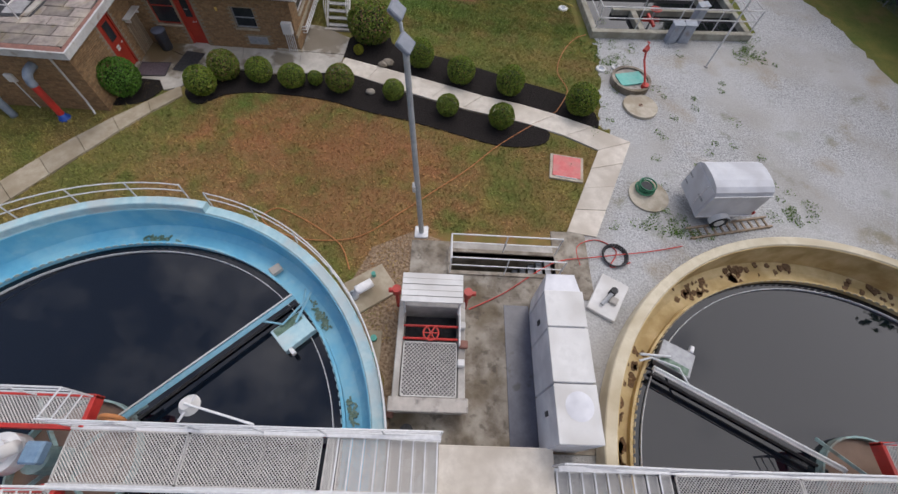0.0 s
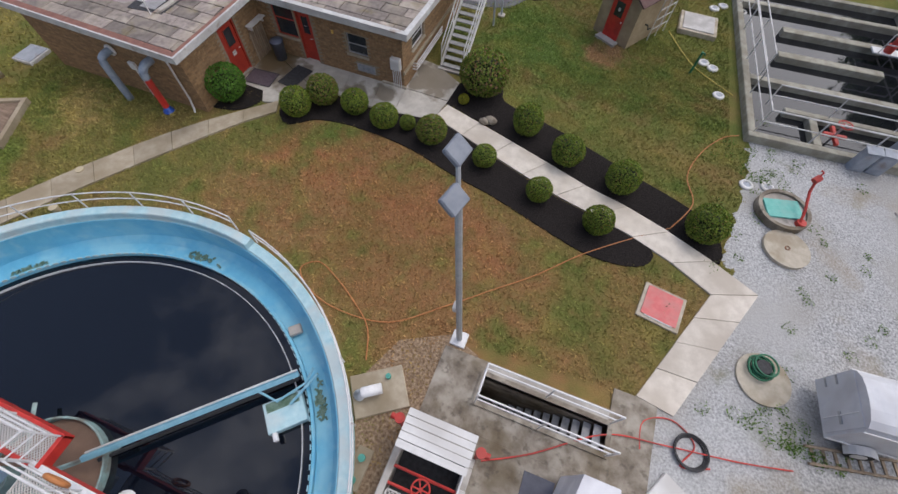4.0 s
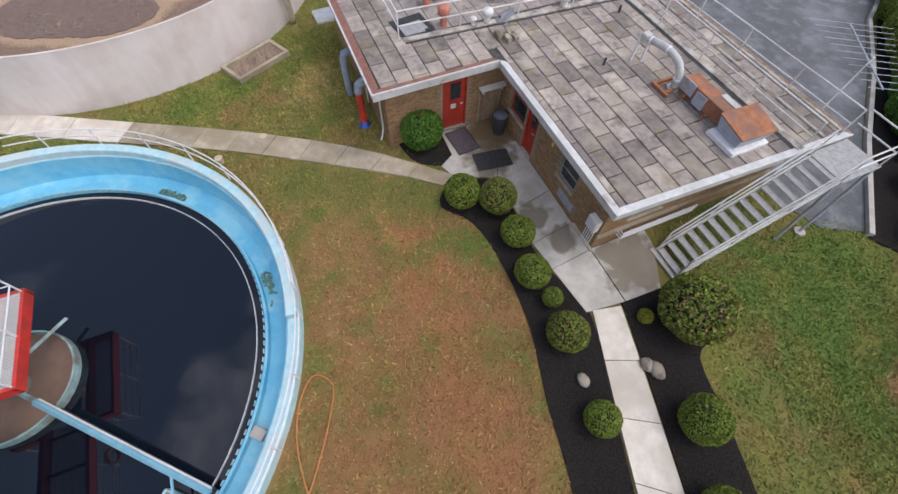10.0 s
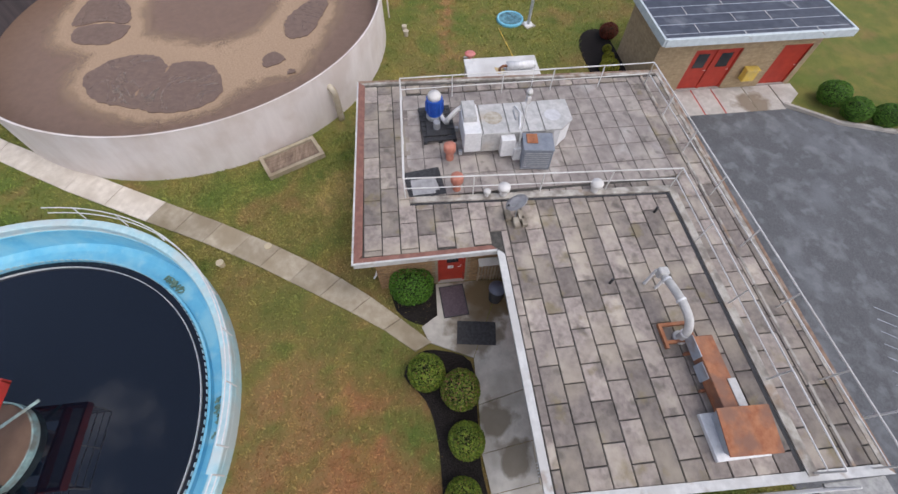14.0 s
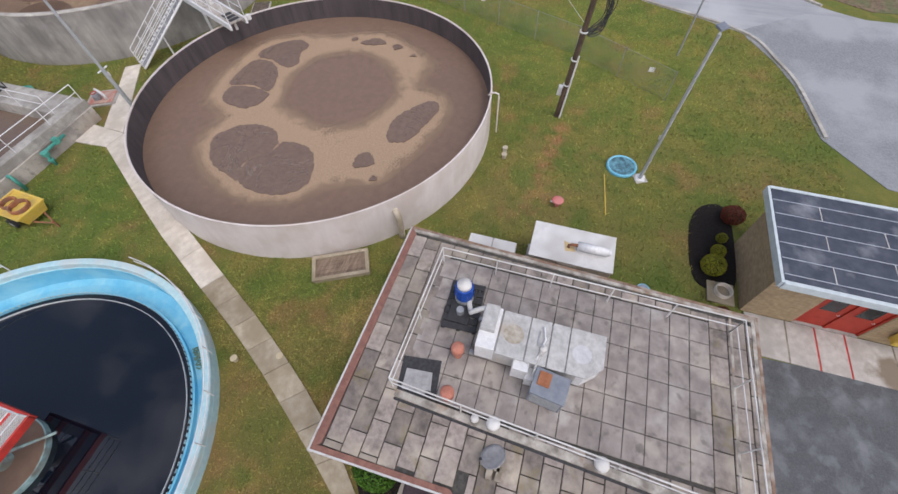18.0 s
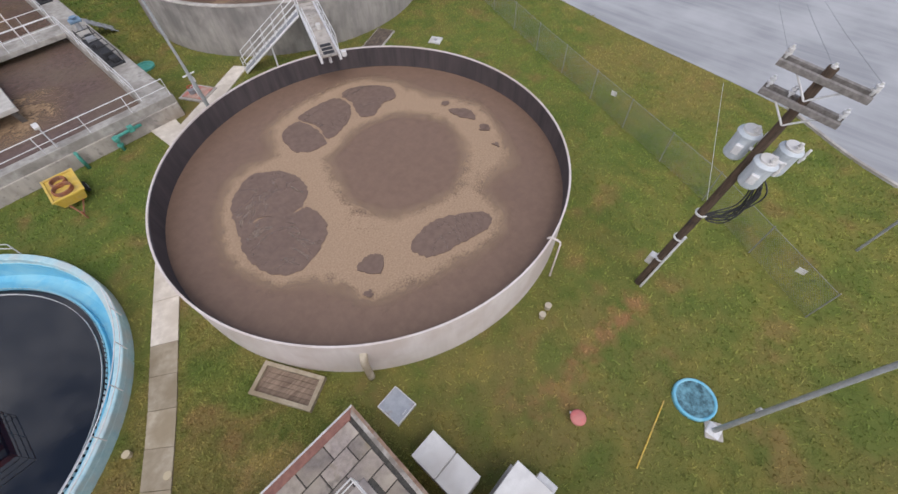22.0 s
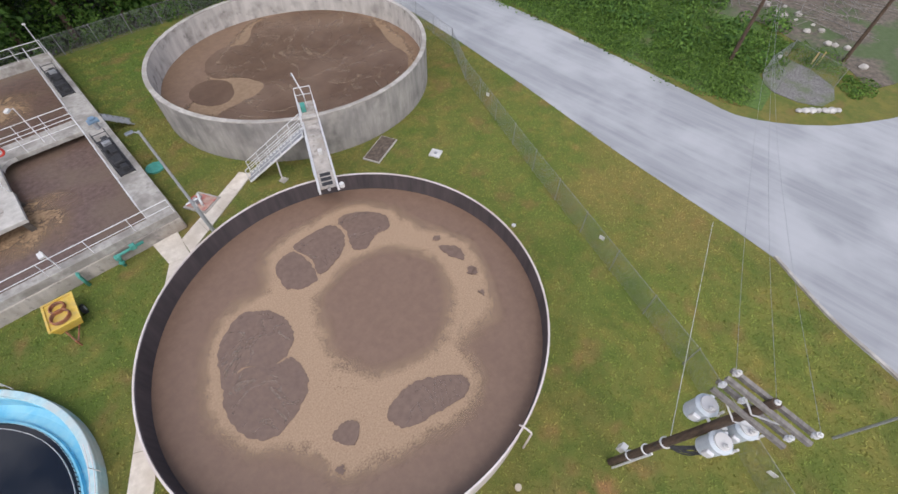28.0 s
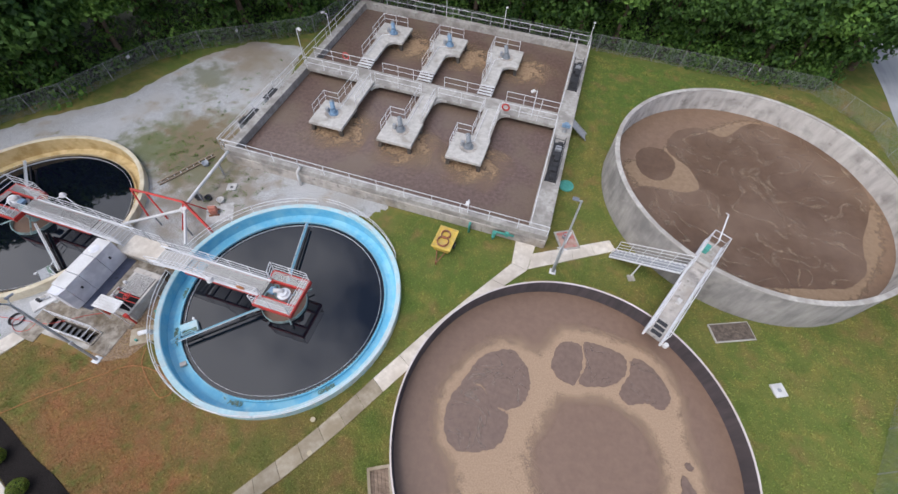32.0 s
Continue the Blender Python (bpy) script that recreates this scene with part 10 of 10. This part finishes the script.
sheet("woodland_floor", [(-37, -52.2), (15.0, -51.2), (16.9, -43.6), (19.6, -41.4), (25.7, -37), (28.8, -33.2), (30.3, -28.8), (31.5, -25), (34.6, -20.6), (39.6, -12), (38.6, 0), (36.2, 10), (33.5, 20), (31.0, 40), (90, 40), (90, -120), (-40, -110), (-41.5, -60)], 0.03, M["litter_and_shade"], "dark leaf litter under the trees", "ground", thick=0.02)


def thicket(name, places, size, material, label, per=260, rise=0.9, width=1.3):
    cs, ns = [], []
    for x, y in places:
        q = ball(per)
        q[:, 2] = np.abs(q[:, 2])
        w, h = width * rng.uniform(0.6, 1.3), rise * rng.uniform(0.5, 1.5)
        cs.append(np.array([x, y, 0.05]) + q * np.array([w, w, h]) * rng.uniform(0.6, 1.0, (per, 1)))
        ns.append(q + np.array([0, 0, 0.5]))
    v, f = leaves(np.concatenate(cs), np.concatenate(ns), size, 0.6)
    ob = new(name, leaf_mesh(name, v, f, material))
    return tagged(ob, label, "undergrowth", kind="stuff")


thicket("undergrowth", [(x + random.uniform(-1, 1), y) for x, y in along(FENCE_S + [(29.0, 40.0)], 1.5, 2, -0.75)] + [(-36 - 0.28 * k + random.uniform(-1, 1), -53 - 0.7 * k) for k in range(40)], 0.34, M["leaf_wood_light"], "tall leafy brush at the edge of the wood", 230, 3.2, 1.9)
thicket("undergrowth", [(x + random.uniform(-0.5, 0.5), y + 0.3) for x, y in along(FENCE_S, 1.5, 1, -0.55)], 0.26, M["leaf_wood"], "tangled dark green brush behind the wire fence", 150, 1.6, 1.5)
EDGE_Y, EDGE_X = [-62, -40, -26, -16, -8, -3], [-51, -51, -50.6, -49.6, -48.8, -49.5]
WEST = []
while len(WEST) < 1000:
    y = random.uniform(-64, -1.0)
    x = float(np.interp(y, EDGE_Y, EDGE_X)) - 1.0 - 24 * random.random() ** 1.3
    clearing = -60.5 < x < -50.5 and y > -4.6 and abs(x + 55.5) < 6 or y > -3.4 and x > -53 or x < -63 and y > -14
    if not clearing:
        WEST.append((x, y))
thicket("roadside_brush", WEST, 0.18, M["leaf_weed"], "tall bright green weeds and vines beside the road", 210, 0.6, 1.6)
sheet("weedy_verge", [(x - 0.7, y) for x, y in zip(EDGE_X, EDGE_Y)] + [(-53.4, -3.4), (-55.6, -5.2), (-63, -5), (-66, -10), (-78, -18), (-80, -62)], 0.02, mat("weed_floor", (0.045, 0.09, 0.018), (0.12, 0.2, 0.04), 5.0, 0.95, bump=0.6, detail=10, big=(0.12, 0.1, 0.05), bigscale=0.5, biglo=0.55, bighi=0.7), "weedy ground under the roadside brush", "ground")
thicket("roadside_brush", [(x - 4, y - 1) for x, y in WEST[:120]], 0.3, M["leaf_wood_light"], "darker leafy brush beside the road", 240, 1.5, 1.7)
thicket("roadside_brush", [(-44 - random.uniform(0, 3), y) for y in (31, 33, 36, 39)] + [(-58.6, 0.8), (-59.4, 1.4), (-60.2, 0.4), (-60.6, 1.8), (-59.0, 2.2), (-57.6, 1.6), (-61, -1.0), (-60.8, -2.6)], 0.2, M["leaf_weed"], "low weeds at the road edge", 160, 0.35, 0.9)
spots = [(random.gauss(18.6, 0.6), random.gauss(4.0, 0.8)) for _ in range(26)] + [(random.gauss(25.8, 0.5), random.gauss(5.0, 0.5)) for _ in range(22)] + [(random.gauss(19.4, 0.8), random.gauss(-5.4, 0.35)) for _ in range(26)] + [(random.gauss(24.3, 0.5), random.gauss(-4.8, 0.5)) for _ in range(16)] + [(random.gauss(16.5, 1.6), random.gauss(-22.5, 1.5)) for _ in range(60)] + [(random.gauss(11.0, 1.2), random.gauss(-20.5, 1.0)) for _ in range(40)] + [(random.gauss(21.0, 2.5), random.gauss(-0.5, 2.0)) for _ in range(30)] + [(random.gauss(17.0, 2.0), random.gauss(-27.5, 3.0)) for _ in range(50)]
thicket("gravel_weeds", spots, 0.06, M["leaf_weed"], "low weeds growing through the gravel", 34, 0.05, 0.26)
# brush pile, boulders and leaning poles beyond the road
t = bmesh.new()
for _ in range(260):
    p = Vector((random.uniform(-86, -68), random.uniform(-18, -2), random.uniform(0.1, 0.8)))
    g_ = random.uniform(0, 6.28)
    tube(t, p, p + Vector((math.cos(g_) * random.uniform(1, 4), math.sin(g_) * random.uniform(1, 4), random.uniform(-0.2, 0.5))), 0.05, 4, 0.02)
solid("brush_pile", t, mat("dead_wood", (0.13, 0.115, 0.1), (0.3, 0.275, 0.245), 6.0, 0.9, bump=0.2), "grey heap of cut branches beyond the road", "brush pile", "stuff")
for i in range(16):
    t = bmesh.new()
    r = random.uniform(0.18, 0.42)
    bmesh.ops.create_icosphere(t, subdivisions=2, radius=r)
    for v in t.verts:
        v.co = Vector((v.co.x * 1.2, v.co.y, v.co.z * 0.7)) * random.uniform(0.82, 1.12)
    o = solid("boulder", t, M["concrete"], "pale grey limestone boulder beyond the road", "boulder", "", False, "boulders")
    o.location = (-64 - i * 0.55 + random.uniform(-1, 1), 0.5 - i * 0.75 + random.uniform(-0.8, 0.8), r * 0.35)
for x, y, h, lx in ((-55.8, -7.9, 8.5, 0.4), (-63.3, -0.7, 8.5, -0.5)):
    po = thing("utility_pole", x, y, 0, 0, "brown wooden utility pole beyond the road", "utility pole", "utility poles")
    part("pole", tube(bmesh.new(), (0, 0, -0.1), (lx * 0.3, 0.1, h), 0.17, 10, 0.12), M["bark"], po)
    part("crossarm", bbox(-1.1 + lx * 0.3, 0.02, h - 0.7, 1.1 + lx * 0.3, 0.14, h - 0.56, 0.01), M["bark"], po)
    part("insulator", drum(bmesh.new(), 0.05, h - 0.56, h - 0.38, 8, -0.9 + lx * 0.3, 0.08), M["white"], po)
    part("insulator", drum(bmesh.new(), 0.05, h - 0.56, h - 0.38, 8, 0.9 + lx * 0.3, 0.08), M["white"], po)


# ---- wire fences ----
M["wire"] = mat("wire", (0.26, 0.265, 0.265), (0.36, 0.365, 0.365), 6.0, 0.5, metal=0.4, bump=0)


def chain_fence(pts, h, label, tags=(), cell=0.13):
    """Chain-link on posts: the woven wire of each straight run is one mesh, each post, rail and tag a part."""
    top = thing("wire_fence", 0, 0, 0, 0, label, "fence", "wire fences")
    for a, b in zip(pts, pts[1:]):
        A, B = Vector((*a, 0)), Vector((*b, 0))
        d, length = (B - A).normalized(), (B - A).length
        side = Vector((-d.y, d.x, 0)) * 0.005
        vs, fs = [], []
        n = int((length + h) / cell)
        for s in (1, -1):
            for i in range(n):
                u0 = i * cell - h
                lo, hi = max(0.0, -u0), min(h, length - u0)
                if hi - lo < 0.05:
                    continue
                p = A + d * ((u0 + lo) if s > 0 else length - (u0 + lo)) + Vector((0, 0, lo + 0.03))
                q = A + d * ((u0 + hi) if s > 0 else length - (u0 + hi)) + Vector((0, 0, hi + 0.03))
                w = d * 0.0055
                k = len(vs)
                vs += [p - w, p + w, q + w, q - w, p + side, q + side]
                fs += [(k, k + 1, k + 2, k + 3), (k + 1, k + 4, k + 5, k + 2), (k + 4, k, k + 3, k + 5)]
        mesh = mesh_from("wire_mesh", [tuple(v) for v in vs], fs, M["wire"], top)
        tagged(mesh, kind="stuff")
        part("top_rail", tube(bmesh.new(), A + Vector((0, 0, h + 0.04)), B + Vector((0, 0, h + 0.04)), 0.012, 5), M["wire"], top)
        k = max(1, round(length / 3.0))
        for i in range(k + (1 if b == pts[-1] else 0)):
            p = A + d * length * i / k
            part("post", tube(bmesh.new(), p, p + Vector((0, 0, h + 0.1)), 0.026, 6), M["wire"], top)
    for x, y, z in tags:
        part("tag", bbox(x - 0.02, y - 0.15, z - 0.13, x + 0.02, y + 0.15, z + 0.13, 0), M["white"], top, "small white warning plate")
    return top


chain_fence([(-39.9, -27.2), (-36.8, -22.5), (-31.75, -11.3), (-26.0, 2.3), (-22.7, 7.75)], 1.75, "galvanised chain-link fence with small white plates", ((-34.9, -18.35, 1.3), (-28.85, -4.4, 1.3), (-23.4, 6.6, 1.3)))
chain_fence(FENCE_S, 1.75, "galvanised chain-link fence in front of the trees", ((2.0, -50.58, 1.4), (22.0, -38.18, 1.4), (28.5, -30.5, 1.4), (-30.0, -51.25, 1.4)))
chain_fence([(-39.9, -27.2), (-42.0, -37.0), (-40.5, -46.5), (-35.9, -51.4)], 1.75, "galvanised chain-link fence beside the road")
chain_fence([(-53.6, -3.2), (-55.8, -5.0), (-60.3, -4.6), (-58.0, 0.0)], 1.6, "small chain-link pen beyond the road", ((-57.8, -4.8, 1.0),))


# ---- grass tufts ----
def within(x, y, poly):
    k = np.zeros(len(x), bool)
    for (x0, y0), (x1, y1) in zip(poly, poly[1:] + poly[:1]):
        k ^= ((y0 > y) != (y1 > y)) & (x < (x1 - x0) * (y - y0) / (y1 - y0 + 1e-12) + x0)
    return k


def lawn(n, x0, x1, y0, y1, size):
    x, y = rng.uniform(x0, x1, n), rng.uniform(y0, y1, n)
    keep = np.ones(n, bool)
    for c, r in ((BLUE, RIM + 0.1), (YEL, RIM + 0.1), (TANK, 8.9), (OLD, 8.7)):
        keep &= np.hypot(x - c[0], y - c[1]) > r
    for poly in NOGRASS:
        keep &= ~within(x, y, poly)
    x, y = x[keep], y[keep]
    n = len(x)
    a, s = rng.uniform(0, 6.283, n), size * rng.uniform(0.5, 1.4, n)
    w = np.stack([np.cos(a), np.sin(a), np.zeros(n)], 1) * (s * 0.28)[:, None]
    b = np.stack([x, y, np.full(n, -0.004)], 1)
    tip = b + np.stack([rng.normal(0, 0.6, n), rng.normal(0, 0.6, n), np.full(n, 0.68)], 1) * s[:, None]
    return np.stack([b - w, b + w, tip], 1).reshape(-1, 3)


NOGRASS = [GRAVEL, BED1, BED2,
           [(-8.4, -1.7), (-1.1, -1.7), (-1.1, 0.4), (1.2, -0.5), (1.7, 1.1), (6.8, 1.3), (7, 4.3), (5.1, 4.8), (5.1, 9.4), (-8.4, 9.4)],
           [(7.9, 11.2), (10.2, 12.3), (-2.5, 29), (-8, 38), (-13, 38), (-10, 30), (-6.5, 21.5), (-8.6, 17.2), (-8.5, 18.4), (-13.5, 18.4), (-13.5, 10.7), (-8.3, 10.7), (-8.3, 9.2), (5.2, 9.2)],
           [(-15.4, 10.5), (-15.2, 9.5), (-14.0, 9.0), (-11.8, 9.0), (-10.9, 9.4), (-10.3, 10.8), (-13.4, 10.8)],
           [(6.75, 1.55), (9.7, 0.45), (13.9, -0.76), (17.2, -2.1), (15.55, -6.0), (10.4, -6.3), (9.9, -14.5), (15.5, -12.6), (15.5, -6.2), (16.6, -6.1), (18.7, -1.55), (16.05, -0.3), (9.05, 1.85), (6.95, 2.45)],
           PT + [(-4.45, -7.2), (-3.4, -5.4), (-2.35, -3.75), (-1.3, -2.3), (-0.16, -1.05), (0.85, 0.0), (1.1, -0.55), (-0.6, -2.8), (-1.5, -4.2), (-2.55, -5.85), (-3.6, -7.65)] + PE[::-1],
           [(-12.2, -20.6), (-10.9, -20.7), (-10.6, -23.2), (-12.3, -23.2), (-17.6, -25.3), (-18.1, -24.3)],
           [(BX0 - 0.1, BY0 - 0.1), (BX1 + 0.1, BY0 - 0.1), (BX1 + 0.1, BY1 + 0.1), (BX0 - 0.1, BY1 + 0.1)],
           [(-33.8, 6.5), (-32.6, 9.6), (-30.8, 12.7), (-28.2, 14.0), (-26.0, 14.8), (-21.5, 15.5), (-18.6, 17.8), (-17.5, 24), (-35, 24)],
           [(17.6, 4.8), (26.3, 5.2), (26, 18), (17, 18)], CBED,
           [(-33.5, 24), (-32.4, 9.6), (-33.6, 6.5), (-35.8, 3), (-37.6, -8), (-39.6, -18), (-41.4, -28), (-43.3, -52), (-60, -52), (-60, 24)]]
tuft = M["grass"].copy()
tuft.name = "grass_tuft"
tn, tl = tuft.node_tree.nodes, tuft.node_tree.links
tp = tn["Principled BSDF"]
told = tp.inputs["Base Color"].links[0].from_socket
tg, tm, th = tn.new("ShaderNodeNewGeometry"), tn.new("ShaderNodeMapRange"), tn.new("ShaderNodeHueSaturation")
tm.inputs["To Min"].default_value, tm.inputs["To Max"].default_value = 1.15, 1.9
tl.new(tg.outputs["Random Per Island"], tm.inputs["Value"])
tl.new(tm.outputs["Result"], th.inputs["Value"])
tl.new(told, th.inputs["Color"])
tl.new(th.outputs["Color"], tp.inputs["Base Color"])
tv = np.concatenate([lawn(190000, -9, 18.5, -10, 10, 0.085), lawn(60000, 7, 18, 5, 17, 0.085), lawn(150000, -38, -2, -30, 10, 0.11), lawn(40000, -38, -10, -50, -30, 0.14), lawn(12500, -34, -14, 10, 16, 0.11), lawn(16000, -44, -38, -50, -8, 0.13)])
me = bpy.data.meshes.new("grass_tufts")
me.from_pydata(tv.tolist(), [], np.arange(len(tv)).reshape(-1, 3).tolist())
me.materials.append(tuft)
tagged(new("grass_tufts", me), "short mown grass tufts, green to straw brown", "grass", kind="stuff")

# small fenced yard, bollards, stones and dirt beyond the road
sheet("yard_gravel", [(-53.6, -3.2), (-55.8, -5.0), (-60.3, -4.6), (-58.0, 0.0), (-54.2, 0.2)], 0.05, mat("yard_stone", (0.1, 0.095, 0.09), (0.27, 0.26, 0.25), 9.0, 0.95, bump=0.6, detail=10, big=(0.12, 0.15, 0.07), bigscale=0.6), "grey stony dirt inside the small fenced yard", "gravel", rounded=2)
sheet("dirt_bank", [(-60.5, 2.6), (-62.6, -0.4), (-63.6, -3.8), (-66, -9), (-66, -18), (-90, -22), (-92, 6), (-70, 5)], 0.03, mat("bank", (0.09, 0.075, 0.06), (0.2, 0.165, 0.13), 2.0, 0.95, bump=0.5, big=(0.07, 0.12, 0.035), bigscale=0.2, biglo=0.47, bighi=0.56, detail=9), "brown weedy dirt bank with pale rubble", "ground", rounded=3)
for x, y in ((-60.6, -2.6), (-61.1, -2.2)):
    tagged(part("bollard", drum(bmesh.new(), 0.07, -0.05, 1.15, 10, x, y), M["yellow"]), "yellow steel bollard beside the small yard", "bollard", "bollards")
for i in range(7):
    t = bmesh.new()
    bmesh.ops.create_icosphere(t, subdivisions=2, radius=0.24 + 0.05 * (i % 3))
    for v in t.verts:
        v.co = Vector((v.co.x * 1.2, v.co.y, v.co.z * 0.6)) * random.uniform(0.85, 1.1)
    o = solid("edging_stone", t, M["slab_pale"], "pale rounded stone edging the small yard", "stone", "", False, "edging stones")
    o.location = (-52.2 - 0.37 * i, -0.9 + 0.36 * i, 0.1)

# kerbs of the junction, and the corner bed with its sign
def kerb_line(pts, label):
    q = [Vector(p) for p in smoothed([(*p, 0) for p in pts], 5, closed=False)]
    out = []
    for i, p in enumerate(q):
        d = (q[min(i + 1, len(q) - 1)] - q[max(i - 1, 0)]).normalized()
        out.append(p + Vector((-d.y, d.x, 0)) * 0.18)
    solid("kerb", prism(bmesh.new(), [(p.x, p.y) for p in q] + [(p.x, p.y) for p in reversed(out)], -0.02, 0.13), M["concrete"], label, "kerb")


kerb_line([(-35.8, 3.0), (-33.7, 6.5), (-32.5, 9.6), (-30.8, 12.7), (-28.2, 14.0), (-26.0, 14.8), (-21.6, 15.5)], "pale concrete kerb along the lawn at the junction")
kerb_line([(-47, 13.7), (-44, 13.2), (-41.7, 13.4), (-39.6, 14.0), (-37.9, 15.4), (-35.8, 17.6)], "pale concrete kerb round the corner bed")
sheet("corner_bed", [(-42.8, 15.9), (-39.8, 15.9), (-37.2, 18.4), (-36, 23), (-46, 25), (-45, 18)], 0.04, mat("corner_mulch", (0.1, 0.07, 0.045), (0.24, 0.17, 0.11), 4.0, 0.95, bump=0.5, detail=10, big=(0.1, 0.13, 0.05), bigscale=0.6), "brown planted bed behind the corner sign", "ground", rounded=2)
SG = thing("road_sign", -41.85, 15.02, 0, 7, "white sign board on two dark posts at the road corner", "sign")
for x in (-1.08, 1.08):
    part("post", tube(bmesh.new(), (x, 0, -0.05), (x, 0, 1.8), 0.05, 8), M["dark"], SG)
part("board", bbox(-1.0, -0.03, 0.75, 1.0, 0.03, 1.72, 0.01), M["white"], SG, "white board")
for z, w in ((1.5, 0.8), (1.3, 0.65), (1.1, 0.72), (0.92, 0.5)):
    part("text_bar", bbox(-w, -0.04, z - 0.04, w, -0.032, z + 0.04, 0.002), M["dark"], SG, "dark line of unreadable text")
shrub(-44.3, 14.9, 0.6, "leaf_amber", 0.9, label="golden yellow shrub at the road corner")
